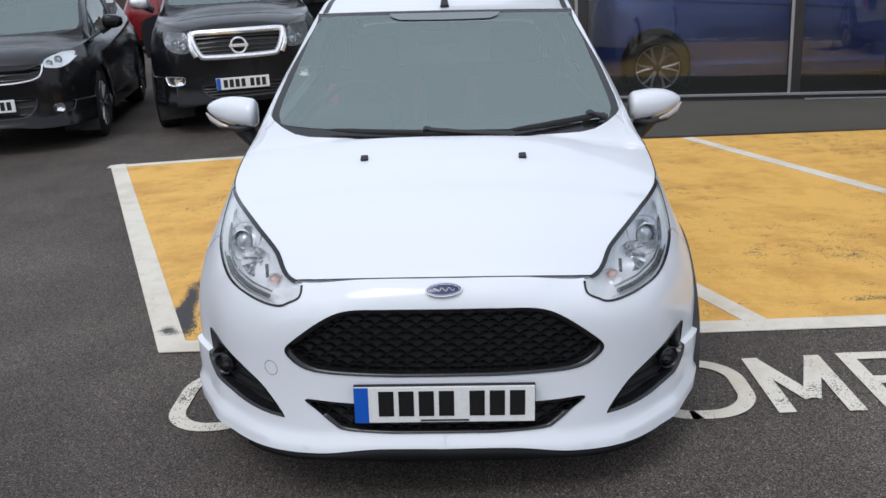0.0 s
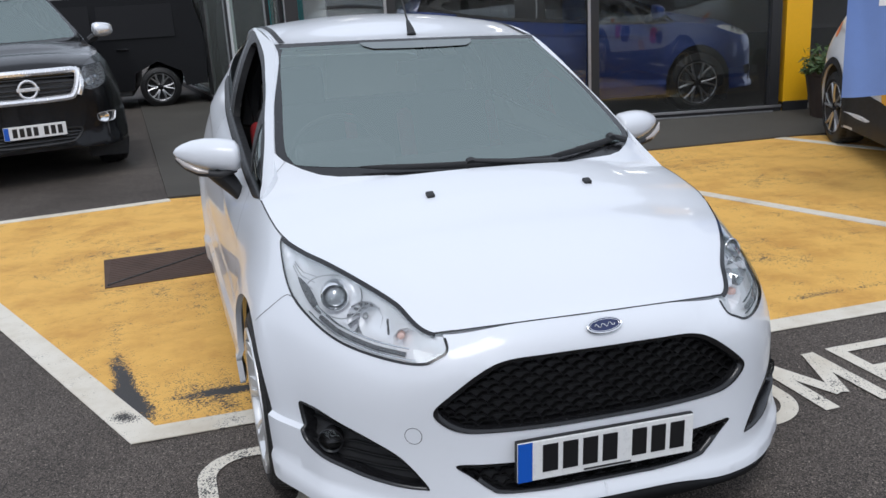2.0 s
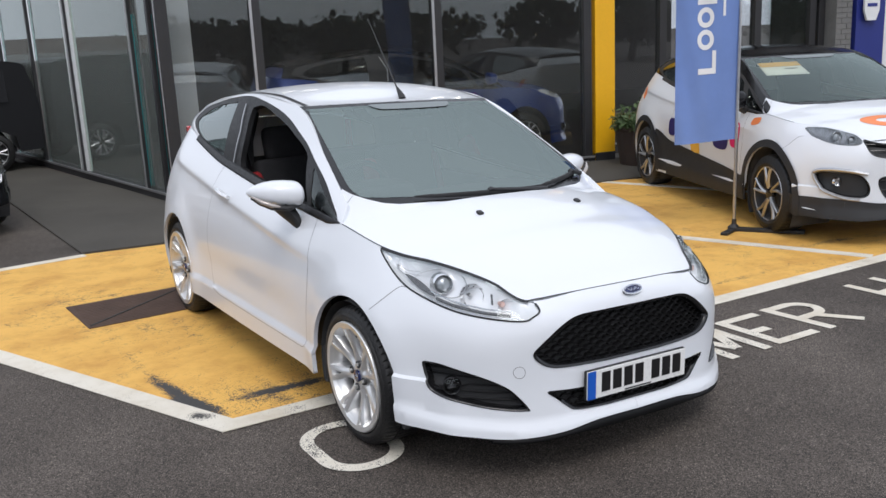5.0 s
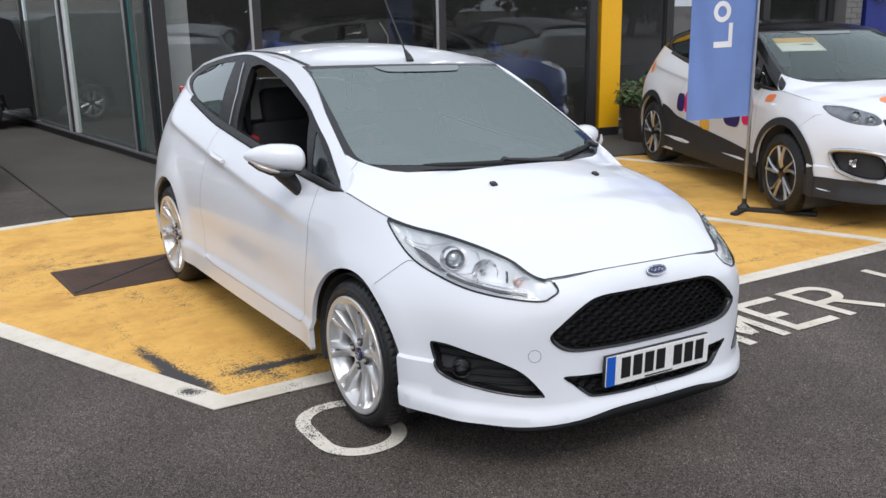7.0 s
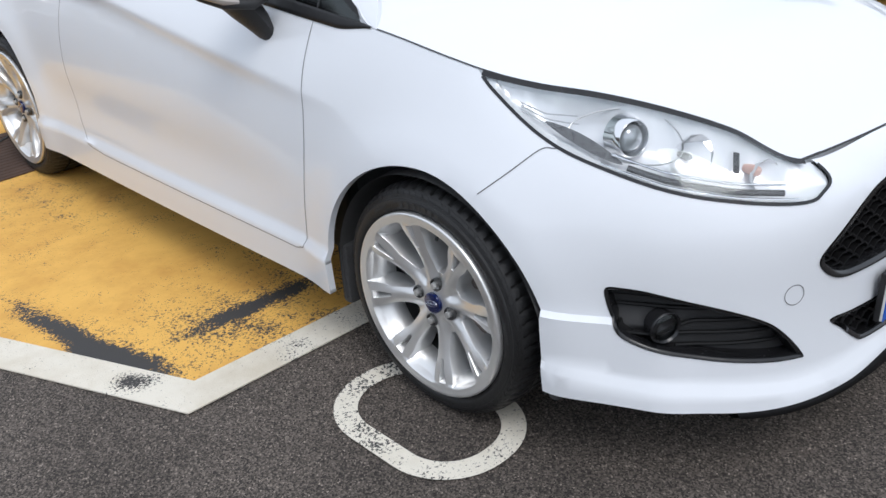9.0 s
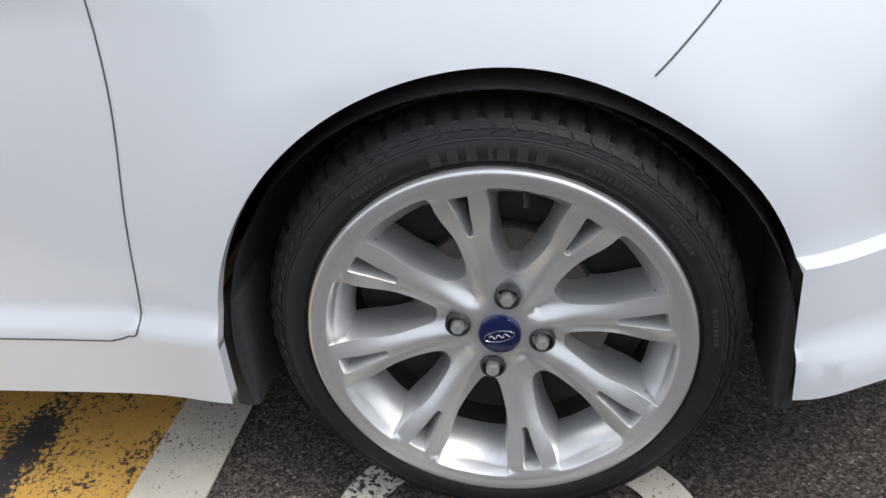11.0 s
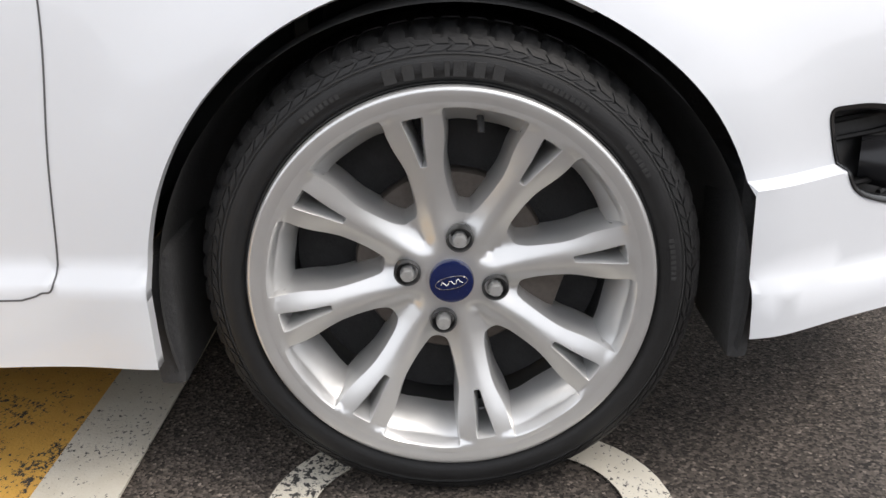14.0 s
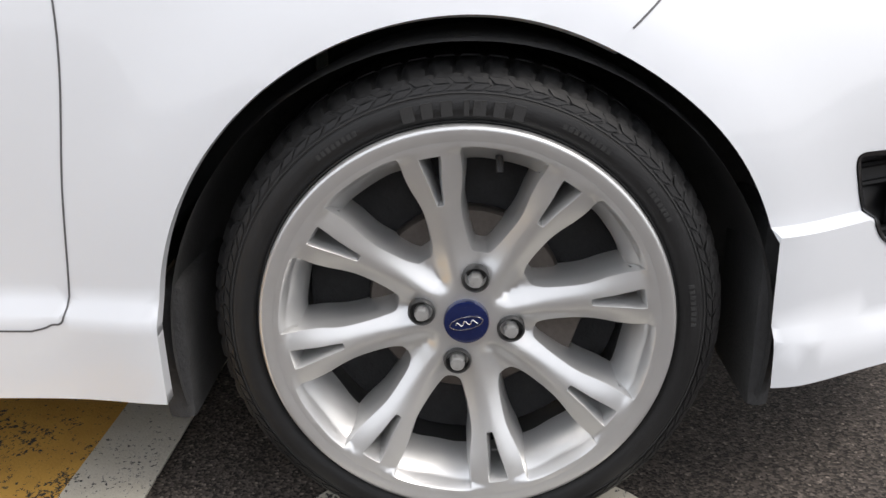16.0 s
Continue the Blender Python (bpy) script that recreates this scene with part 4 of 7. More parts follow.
    put("roof", morph(rv2), rf2, roof_paint or paint, car)
    corner = [(-.955, .60), (-.952, .36), (-.925, .285), (-.86, .255), (-.5, .250), (0, .250)]
    pane_line = curve(np.array(corner, float), 6)
    pane_line = np.concatenate([pane_line, (pane_line * (-1, 1))[::-1][1:], curve(np.array([(.955, .60), (.958, .80), (.945, .94), (.88, .965), (0, .968)], float), 6)[1:],
                                curve(np.array([(0, .968), (-.88, .965), (-.945, .94), (-.958, .80), (-.955, .60)], float), 6)[1:-1]])
    out_line = curve(np.array([(-1, .97), (-1, .6), (-.998, .36), (-.97, .27), (-.90, .215), (-.78, .17), (-.5, .12), (0, .10)], float), 6)
    out_line = np.concatenate([out_line, (out_line * (-1, 1))[::-1][1:], [(1, 1.0), (.5, 1.0), (0, 1.0), (-.5, 1.0), (-1, 1.0)]])
    wide = np.array((.7, 1.0))
    sv, sf, skind = sheet(np.clip(out_line, (-1, 0), (1, 1)) * wide, .03, [pane_line * wide])
    sp = screen(*(sv / wide).T)
    wv, wf, of_pane = pick(sp, sf[skind == 1])
    _, wn = with_normals(screen, *(sv / wide).T)
    wn = wn[of_pane]
    ws = put("windscreen", morph(wv), wf, glass or SCREEN_GLASS, car, "grey-green tinted glass windscreen")
    ws.visible_shadow = False
    wn = wn * np.sign(wn[:, 2:])
    ws.data.normals_split_custom_set_from_vertices([tuple(k) for k in wn])
    # dotted shade band at the top of the glass
    tt = np.linspace(-1, 1, 25)
    rows = [screen(.42 * tt, np.full(25, .972)), screen(.40 * tt, np.full(25, .945)), screen(.34 * tt, np.full(25, .915 + .006 * tt ** 2))]
    put("shade_band", morph(np.concatenate(rows) + (0, -.0025, .0035)), grid_faces(3, 25), SHADE_BAND, car, "grey dotted shade band at the top of the glass")
    # black enamel band round the screen, and the scuttle under it
    v2, f2, _ = pick(sp, sf[skind == 0])
    put("screen_surround", morph(v2 + (0, .0, -.0015)), f2, GLOSS_BLACK, car, "gloss black screen surround and scuttle")
    return sz, f, kind, names, place, dict(cuts)


def cabin_side(car, morph, paint, seal_mat=PLASTIC, driver_open=True):
    """Pillars, window frames and side glass on both sides."""
    dlo = loop([(4.7, .01), (5.2, .20), (5.42, .50), (5.05, .86), (4.5, .95), (3.82, .97), (3.2, .965), (2.84, .936), (2.31, .863), (1.82, .803), (1.32, .80), (.66, .68), (.12, .12), (.03, .01),
                (.4, .0), (1.2, .0), (2.2, .0), (3.2, .0), (4.2, .0)], 8)
    front = loop([(3.02, .78), (2.95, .845), (2.75, .87), (2.36, .793), (1.86, .729), (1.44, .72), (1.33, .60), (1.166, .217), (1.15, .06), (1.3, .03), (2.1, .03), (2.7, .035), (2.83, .08), (2.90, .45)], 8)
    tri = loop([(1.14, .68), (1.02, .67), (.60, .42), (.22, .10), (.24, .035), (.6, .03), (.98, .03), (1.03, .07), (1.08, .45)], 8)
    quarter = loop([(3.74, .85), (3.9, .875), (4.5, .85), (4.85, .66), (5.03, .421), (4.92, .18), (4.6, .035), (4.2, .03), (3.8, .03), (3.69, .06), (3.68, .4)], 8)
    front, tri, quarter = (np.maximum(x, (0, .022)) for x in (front, tri, quarter))
    k = np.array((.45, .40))
    box_line = np.array([(0, 0), (6, 0), (6, 1), (0, 1)], float)
    ring = np.concatenate([np.linspace(a, b, 60, endpoint=False) for a, b in zip(box_line, np.roll(box_line, -1, 0))])
    v, f, kind = sheet(ring * k, .025, [np.clip(dlo, (0.02, 0.004), (6, .996)) * k, front * k, tri * k, quarter * k])
    q, s = (v / k).T
    pts, nrm = with_normals(cabin, q, s)
    out = {}
    for side, tag in ((-1, "near"), (1, "far")):
        def make(mask, name, mat, shift=0.0, fold=.02, label=""):
            pv, pf, used = pick(pts + nrm * shift, f[mask])
            d = -nrm[used] * fold
            pv = pv * (side, 1, 1)
            d = d * (side, 1, 1)
            pf = [tuple(t) for t in pf] if side > 0 else [tuple(reversed(t)) for t in pf]
            if fold:
                pv, pf = thick(pv, pf, d)
            return put(name, morph(pv), pf, mat, car, label)
        make(kind == 0, "pillar", paint)
        make(kind == 0, "pillar_trim", SEAT_BLACK, -.026, 0, "dark inner pillar trim")
        make(kind == 1, "window_frame", seal_mat, -.004, .03, "black rubber and enamel window frame")
        g1 = make(kind == 4, "quarter_window", REAR_GLASS, -.007, 0, "dark tinted rear quarter glass")
        g2 = make(kind == 3, "quarter_light", SIDE_GLASS, -.007, 0)
        g1.visible_shadow = g2.visible_shadow = False
        if not (driver_open and side < 0):
            make(kind == 2, "door_window", SIDE_GLASS, -.008, 0).visible_shadow = False
        # bright run down the door post's edge
        z = np.linspace(.05, .85, 14)
        p, n = with_normals(cabin, np.interp(z, (.05, .48, .85), (3.02, 3.07, 3.30)), z)
        seam((morph((p + n * .002) * (side, 1, 1)), n * (side, 1, 1)), .016, ALU, car, "glass_channel", .002)
        # rubber strip along the waist
        qq = np.linspace(.06, 4.8, 90)
        top = spline(TOP, 9 + qq)[:, 2]
        low = .022 * step(.0, .5, qq) + .001
        rows = [cabin(qq, np.full(90, .034)), cabin(qq, np.full(90, .030)), cabin(qq, np.full(90, .0)), shell(9 + qq, top - low / 2), shell(9 + qq, top - low), shell(9 + qq, top - low - .001)]
        out_by = (-.004, .003, .005, .004, .003, -.002)
        v = np.concatenate([r + np.array((1, 0, .25)) * o for r, o in zip(rows, out_by)])
        put("waist_strip", morph(v * (side, 1, 1)), grid_faces(6, 90), seal_mat, car, "black rubber waist strip")
    return out


def rear_caps(car, morph, paint):
    """The tailgate behind the cabin, closing the body."""
    t = np.linspace(0, 1, 13)
    a = spline(TOP, 15 + 2 * t)
    low = np.concatenate([a, (a * (-1, 1, 1))[::-1][1:]])
    n = len(low)
    x = low[:, 0] / .58
    high = np.stack([x * .50, np.full(n, 2.83) + .04 * (1 - x ** 2), 1.262 + .02 * (1 - x ** 2)], -1)
    put("tailgate", morph(np.concatenate([low, high])), [(i, i + 1, n + i + 1, n + i) for i in range(n - 1)], paint, car)


# ---- wheels ----
def polar(pts):
    """Points of (radius, degrees) on the wheel's face: forwards to the right, up."""
    p = np.asarray(pts, float)
    t = np.radians(p[:, 1])
    return np.stack([p[:, 0] * np.cos(t), p[:, 0] * np.sin(t)], -1)


RIDGE_ANGLE = 11


def spoke_half(r):
    return np.interp(r, (.04, .08, .12, .143, .17, .2, .212), (.0065, .0085, .0118, .0142, .0200, .0295, .034))


def face_depth(pq):
    """How far the alloy's face lies in from the hub's plane (minus: outwards)."""
    r = np.hypot(pq[:, 0], pq[:, 1])
    t = np.degrees(np.arctan2(pq[:, 1], pq[:, 0])) - RIDGE_ANGLE
    off = np.abs(np.radians((t + 22.5) % 45 - 22.5)) * r
    w = spoke_half(r)
    fall = 1.3 * (1 - np.exp(-(off / (w + .0085)) ** 2.1 / 1.3))
    dish = .004 - .032 * step(.075, .235, r)
    return dish + .0105 * fall * step(.034, .060, r) * (1 - step(.208, .2175, r))


def wheel_windows(rim=.2172):
    holes = []
    for k in range(8):
        mid = RIDGE_ANGLE + 22.5 + 45 * k
        r0 = .083 if k % 2 else .086
        side = [(r0, 4.5), (r0 + .005, 8.0), (.100, 10.6), (.112, 12.2), (.127, 13.4), (.143, 14.0), (.158, 13.7), (.175, 13.0), (.192, 12.9), (.204, 13.2), (rim - .003, 13.1), (rim, 12.0), (rim + .0005, 6)]
        holes.append(loop(polar([(r, mid - a) for r, a in side] + [(r, mid + a) for r, a in side[::-1]]), 4))
        m = RIDGE_ANGLE + 45 * k
        side = [(.1475, 1.0), (.151, 1.8), (.175, 2.5), (.198, 3.3), (.2065, 3.4), (.2085, 2.7)]
        holes.append(loop(polar([(r, m - a) for r, a in side] + [(r, m + a) for r, a in side[::-1]]), 4))
    return holes


def spoke_lines():
    lines = []
    r = np.linspace(.047, .203, 40)
    for k in range(8):
        m = RIDGE_ANGLE + 45 * k
        for s in (1, -1):
            for extra in (-.004, 0, .004, .0085):
                lines.append(polar(np.stack([r, m + s * np.degrees((spoke_half(r) + extra) / r)], -1)))
    return lines


def alloy_face(depth_fn, holes, radius, wall=.050, net=.0065):
    t = np.linspace(0, 2 * np.pi, 144, endpoint=False)
    ring = np.stack([radius * np.cos(t), radius * np.sin(t)], -1)
    v, f, kind = sheet(ring, net, holes, spoke_lines())
    v, f, _ = pick(v, f[kind == 0])

    def lift(pq, extra=0.0):
        return np.stack([depth_fn(pq) + extra, -pq[:, 0], pq[:, 1]], -1)

    e = 4e-4
    slope = np.stack([(depth_fn(v + (e, 0)) - depth_fn(v - (e, 0))) / (2 * e), (depth_fn(v + (0, e)) - depth_fn(v - (0, e))) / (2 * e)], -1)
    normal = np.stack([-np.ones(len(v)), -slope[:, 0], slope[:, 1]], -1)
    normal /= np.linalg.norm(normal, axis=1, keepdims=True)
    face = (lift(v), [tuple(t) for t in f], normal)
    pieces = []
    for h in holes:
        n = len(h)
        small = np.ptp(h, 0).max() < .068
        # the rim's side of each window falls back in two broad steps
        far = np.linalg.norm(h, axis=1, keepdims=True)
        outer = step(.196, .210, far) * (not small)
        inward = h / far

        def ring_at(d, back, drop):
            return lift(shrink(h, d) - inward * outer * back, drop)

        rings = [lift(h), ring_at(.0008, .0012, .0012), ring_at(.0018, .0035, .0085), ring_at(.0024, .0050, .0100), ring_at(.0040, .0165, .0200), ring_at(.005, .0175, wall + .012)]
        vv = np.concatenate(rings)
        ff = [(a * n + i, (a + 1) * n + i, (a + 1) * n + (i + 1) % n, a * n + (i + 1) % n) for a in range(5) for i in range(n)]
        pieces.append((vv, ff))
    return face, joined(*pieces)


def tyre_mesh(r=.3040, rim=.2355, width=.20, lugs=62):
    """Side wall, shoulder blocks and tread; the wheel's outside is at x < 0."""
    prof = [(.012, rim - .010), (-.006, rim - .002), (-.013, rim + .001), (-.0145, rim + .004), (-.012, rim + .007), (-.018, rim + .010), (-.0225, rim + .016), (-.024, rim + .023),
            (-.0225, rim + .031), (-.0205, rim + .0355), (-.0185, rim + .0365), (-.017, rim + .0390), (-.012, r - .0185), (-.004, r - .0115), (.006, r - .006), (.018, r - .0025), (.045, r - .001),
            (.050, r - .001), (.052, r - .008), (.060, r - .008), (.062, r - .0006), (.10, r), (width - .03, r - .002), (width - .005, r - .012), (width + .01, r - .03), (width + .005, rim), (width - .02, rim - .01)]
    sides = lugs * 8
    verts, faces = [], []
    for k in range(sides):
        t = 2 * math.pi * k / sides
        for i, (a, rad) in enumerate(prof):
            groove = 0.0
            if 12 <= i <= 16:
                ph = (k + (i - 12) * (1.7 if i < 15 else -1.2)) % 8
                groove = (.0050 if i > 13 else .0020) if ph < 1.5 else 0
            elif i in (17, 20, 21):
                groove = .003 if (k + 3) % 8 < 1.4 and i != 17 else 0
            verts.append((a + groove * .5 * (12 <= i <= 14), -(rad - groove) * math.sin(t), (rad - groove) * math.cos(t)))
    m = len(prof)
    for k in range(sides):
        j = (k + 1) % sides
        faces += [(k * m + i, k * m + i + 1, j * m + i + 1, j * m + i) for i in range(m - 1)]
    return verts, faces


def build_wheel(car, hub, lettered=False):
    """The silver 17-inch alloy with eight forked spokes, on a low tyre."""
    wheel = new("wheel")
    wheel.parent = car
    wheel.location = hub
    wheel["label"] = "silver eight-spoke forked alloy wheel on a low-profile tyre"
    v, f = tyre_mesh()
    t = put("tyre", v, f, RUBBER, wheel, "black low-profile rubber tyre")
    t.data.set_sharp_from_angle(angle=radians(38))
    # raised slanting blocks of the tyre's shoulder, in two staggered rows
    blocks = bmesh.new()

    def on_wall(rad, turn):
        x = float(np.interp(rad, (.2745, .2855, .2925, .298, .3015), (-.017, -.012, -.004, .006, .018)))
        return x, -rad * math.sin(turn), rad * math.cos(turn)

    for k in range(84):
        a0, da = 2 * math.pi * k / 84, 2 * math.pi / 84
        for r0, r1, shift, lean_by, long in ((.2768, .2828, 0, .55, .80), (.2842, .2895, .45, -.35, .74)):
            quad = [(r0, 0), (r0, long), (r1, long + lean_by), (r1, lean_by)]
            low = [blocks.verts.new(on_wall(q, a0 + da * (c + shift))) for q, c in quad]
            top = [blocks.verts.new(Vector(on_wall(q, a0 + da * (c * .96 + shift + .02))) + Vector((-.0013, 0, 0))) for q, c in quad]
            blocks.faces.new(top)
            for i in range(4):
                blocks.faces.new((low[i], low[(i + 1) % 4], top[(i + 1) % 4], top[i]))
    bmesh.ops.recalc_face_normals(blocks, faces=blocks.faces[:])
    part("shoulder_pattern", blocks, RUBBER, t)
    for rad, x in ((.2735, -.0180), (.2690, -.0205), (.2430, -.0155)):
        part("wall_ring", tube([(x, rad * math.cos(q), rad * math.sin(q)) for q in np.linspace(0, 2 * np.pi, 120, endpoint=False)], .0010, 5, closed=True), TREAD_RUBBER, t, smooth=True)
    (v, f, nrm), (wv, wf) = alloy_face(face_depth, wheel_windows(), .2235, net=.0055)
    rim = put("rim", v, f, ALLOY, wheel, "silver painted alloy rim")
    rim.data.normals_split_custom_set_from_vertices([tuple(k) for k in nrm])
    walls = put("window_wall", wv, wf, ALLOY, rim, "stepped inner walls between the spokes")
    walls.data.set_sharp_from_angle(angle=radians(42))
    edge = turned([(-.0268, .2225), (-.0282, .2290), (-.0292, .2350), (-.0290, .2372), (-.0276, .2392), (-.024, .2406), (-.018, .2410), (-.011, .2398), (-.008, .2350), (-.006, .228)], sides=144)
    part("rim_lip", edge, ALLOY, wheel, smooth=True, angle=60)
    part("barrel", turned([(-.012, .2235), (.004, .2215), (.016, .214), (.034, .2065), (.038, .202), (.060, .2012)], sides=96), BARREL, wheel, smooth=True)
    # the barrel's inner part has a darker metal than its outer part
    part("inner_barrel", turned([(.060, .2010), (.13, .199), (.17, .215)], sides=96), DARK_STEEL, wheel, "dark inner barrel", smooth=True)
    part("centre_cap", turned([(.004, .0270), (-.002, .0272), (-.0046, .0262), (-.0058, .022), (-.0064, .0001)], sides=48), BADGE_BLUE, wheel, "dark blue centre cap", smooth=True)
    oval = [(-.0072, .0195 * math.cos(a), .0078 * math.sin(a) + .0005) for a in np.linspace(0, 2 * np.pi, 40, endpoint=False)]
    ring = part("cap_oval", tube(oval, .0005, 6, closed=True), CHROME, wheel, smooth=True)
    ring.rotation_euler = (radians(-12), 0, 0)
    script = [(-.0070, .013 - .026 * q / 12, .0030 * math.sin(q * 1.45) + .0005) for q in range(13)]
    part("cap_script", tube(script, .0006, 5), CHROME, wheel, smooth=True).rotation_euler = (radians(-12), 0, 0)
    for k in range(4):
        a = radians(78.5 + 90 * k)
        y, z = -.054 * math.cos(a), .054 * math.sin(a)
        bm = turned([(.008, .0001), (.008, .0125), (-.0012, .0138), (-.0022, .0150), (.0, .0164), (.010, .0166)], sides=36)
        part("bolt_seat", bm, DARK_STEEL, wheel, smooth=True).location = (0, y, z)
        bm = bmesh.new()
        bmesh.ops.create_cone(bm, cap_ends=True, segments=6 if k != 2 else 24, radius1=.0098, radius2=.0085, depth=.016)
        bmesh.ops.rotate(bm, verts=bm.verts[:], matrix=Matrix.Rotation(radians(-90), 3, "Y"))
        bmesh.ops.bevel(bm, geom=bm.edges[:], offset=.0012, segments=2, affect="EDGES")
        part("wheel_bolt", bm, BOLT, wheel, smooth=True, angle=30).location = (-.001, y, z)
    part("valve", tube([(.012, -.036, .203), (-.006, -.037, .194), (-.010, -.037, .184)], .0042, 8), PLASTIC, wheel, smooth=True)
    part("brake_disc", turned([(.062, .02), (.062, .118), (.066, .121), (.082, .121), (.086, .118)], sides=72), STEEL, wheel, "rust-tinged brake disc", smooth=True, angle=40)
    part("disc_bell", turned([(.030, .02), (.030, .066), (.036, .070), (.062, .072)], sides=48), STEEL, wheel, smooth=True, angle=40)
    part("backplate", turned([(.095, .01), (.095, .198)], sides=48), LINER, wheel)
    cal = box(.040, .105, -.140, -.080, -.05, .06, .012)
    bmesh.ops.rotate(cal, verts=cal.verts[:], matrix=Matrix.Rotation(radians(18), 3, "X"))
    part("caliper", cal, STEEL, wheel, smooth=True)
    if lettered:
        # raised maker's lettering on the tyre wall, as plain bars
        for k, w in enumerate((.9, .8, .8, .35, .9, .8, .8)):
            a = radians(104 - 4.7 * k + (1.6 if k > 3 else 0))
            own = box(-.0006, .0006, -.0078 * w, .0078 * w, -.0085, .0085, .0004)
            bmesh.ops.transform(own, verts=own.verts[:], matrix=Matrix.Translation((-.0238, -.2585 * math.cos(a), .2585 * math.sin(a))) @ Matrix.Rotation(math.pi / 2 - a, 4, "X"))
            part("lettering_bar", own, TREAD_RUBBER, t)
        # small moulded print farther round the wall
        for first, count in ((66, 9), (40, 7), (12, 8), (128, 8)):
            for k in range(count):
                a = radians(first - 1.5 * k)
                own = box(-.0004, .0004, -.0022, .0022, -.0030, .0030)
                bmesh.ops.transform(own, verts=own.verts[:], matrix=Matrix.Translation((-.0240, -.2600 * math.cos(a), .2600 * math.sin(a))) @ Matrix.Rotation(math.pi / 2 - a, 4, "X"))
                part("print_bar", own, TREAD_RUBBER, t)
    return wheel


def copy_wheel(wheel, hub, flip):
    """The same wheel at another hub; flip: for the other side of the car."""
    w = copy_thing(wheel, Matrix.Translation(hub) @ (Matrix.Rotation(math.pi, 4, "Z") if flip else Matrix.Identity(4)))
    return w


# ---- the white hatchback ----
def lamp_unit(car, sz, f, kind, number, morph, outline):
    """Both headlamps: lens, dark edge, silver bowl, projector, reflector, indicator and light strip."""
    pv, pf, used = pick(sz, f[kind == number])
    rim = np.array(outline)
    gap = np.min(np.linalg.norm(pv[:, None] - rim[None], axis=2), 1)
    top = spline(TOP, to_u(pv)[0])[:, 2] - pv[:, 1]
    gap = np.minimum(gap, np.maximum(top, 0))
    lens = shell_points(pv, -.0005)
    bowl = shell_points(pv, .008 + .052 * step(0, .045, gap))
    for side in (1, -1):
        m = np.array((side, 1, 1))
        flip = (lambda t: tuple(t)) if side > 0 else (lambda t: tuple(reversed(t)))
        lamp = put("headlamp", morph(bowl * m), [flip(t) for t in pf], LAMP_GREY, car, "clear headlamp with silver bowl and projector")
        g = put("lens", morph(lens * m), [flip(t) for t in pf], LENS, lamp, "clear plastic lens")
        g.visible_shadow = False
        # dark edge
        r = rim[rim[:, 1] < spline(TOP, to_u(rim)[0])[:, 2] - .004]
        start = int(np.argmax(np.linalg.norm(np.diff(np.concatenate([r, r[:1]]), axis=0), axis=1))) + 1
        r = np.roll(r, -start, 0)
        uu, zz = to_u(r)
        p, n = with_normals(shell, uu, zz)
        seam((morph(p * m), n * m), .0072, GLOSS_BLACK, lamp, "edge_seal", .0012)
        uu = np.linspace(2.0, 7.22, 60)
        p, n = with_normals(shell, uu, spline(TOP, uu)[:, 2] - .004)
        seam((morph(p * m), n * m), .014, GLOSS_BLACK, lamp, "edge_seal", .0012)

        def spot(u, z, deep):
            return morph(shell_points(to_s([(u, z)]), deep) * m)[0]

        aim = Vector((.30 * side, -1, .12)).normalized()
        turn = aim.to_track_quat("Z", "Y").to_matrix().to_4x4()

        def at(u, z, deep):
            return Matrix.Translation(spot(u, z, deep)) @ turn

        def inlay(line, deep, name, mat, label=""):
            """A flat trim piece inside the lamp, by its outline on the wrap."""
            edge = loop(to_s(line), 4)
            v, fc, _ = sheet(edge, .012)
            return put(name, morph(shell_points(v, deep) * m), [flip(t) for t in fc], mat, lamp, label)

        eye = part("projector", turned([(-.04, .022), (-.01, .028), (.006, .033), (.012, .0365), (.009, .0395), (-.006, .041), (-.03, .046)], "z", 40), CHROME, lamp, "chrome projector housing", smooth=True)
        eye.matrix_local = at(4.66, .748, .026)
        glass = part("glass_eye", turned([(-.008, .0295), (.004, .0275), (.013, .019), (.018, .0005)], "z", 32), DARK_GLASS, lamp, "grey glass projector lens", smooth=True)
        glass.matrix_local = at(4.66, .748, .026)
        # dark line of the cowl that wraps the projector
        ring = to_s([(4.66 + .78 * math.cos(k) + .22 * (math.cos(k) > 0) * math.cos(k), .748 + (.046 - .008 * math.cos(k)) * math.sin(k)) for k in np.linspace(0, 2 * np.pi, 40, endpoint=False)])
        part("cowl_edge", tube(morph(shell_points(ring, .020) * m), .0016, 6, closed=True), SATIN, lamp, smooth=True)
        # fan-shaped main reflector of flat chrome facets
        fan = turned([(-.050, .006), (-.034, .024), (-.014, .040), (.006, .050)], "z", 11)
        part("reflector", fan, CHROME, lamp, "faceted chrome reflector").matrix_local = at(3.78, .722, .034)
        part("bulb", turned([(-.04, .007), (-.016, .008), (-.006, .005), (-.004, .0005)], "z", 16), SATIN, lamp, smooth=True).matrix_local = at(3.78, .722, .034)
        # upright divider and the indicator chamber before it
        part("divider", box(-.003, .003, -.020, .022, -.006, .006, .0012), LAMP_DARK, lamp, "dark upright divider").matrix_local = at(3.16, .708, .024)
        bowl_bm = turned([(-.03, .010), (-.016, .026), (.004, .036)], "z", 9)
        part("indicator", bowl_bm, LAMP_GREY, lamp, "pale indicator chamber").matrix_local = at(2.72, .690, .034)
        part("indicator_bulb", turned([(-.03, .009), (-.004, .012), (.006, .009), (.009, .0005)], "z", 16), AMBER, lamp, "pale amber bulb", smooth=True).matrix_local = at(2.86, .697, .030)
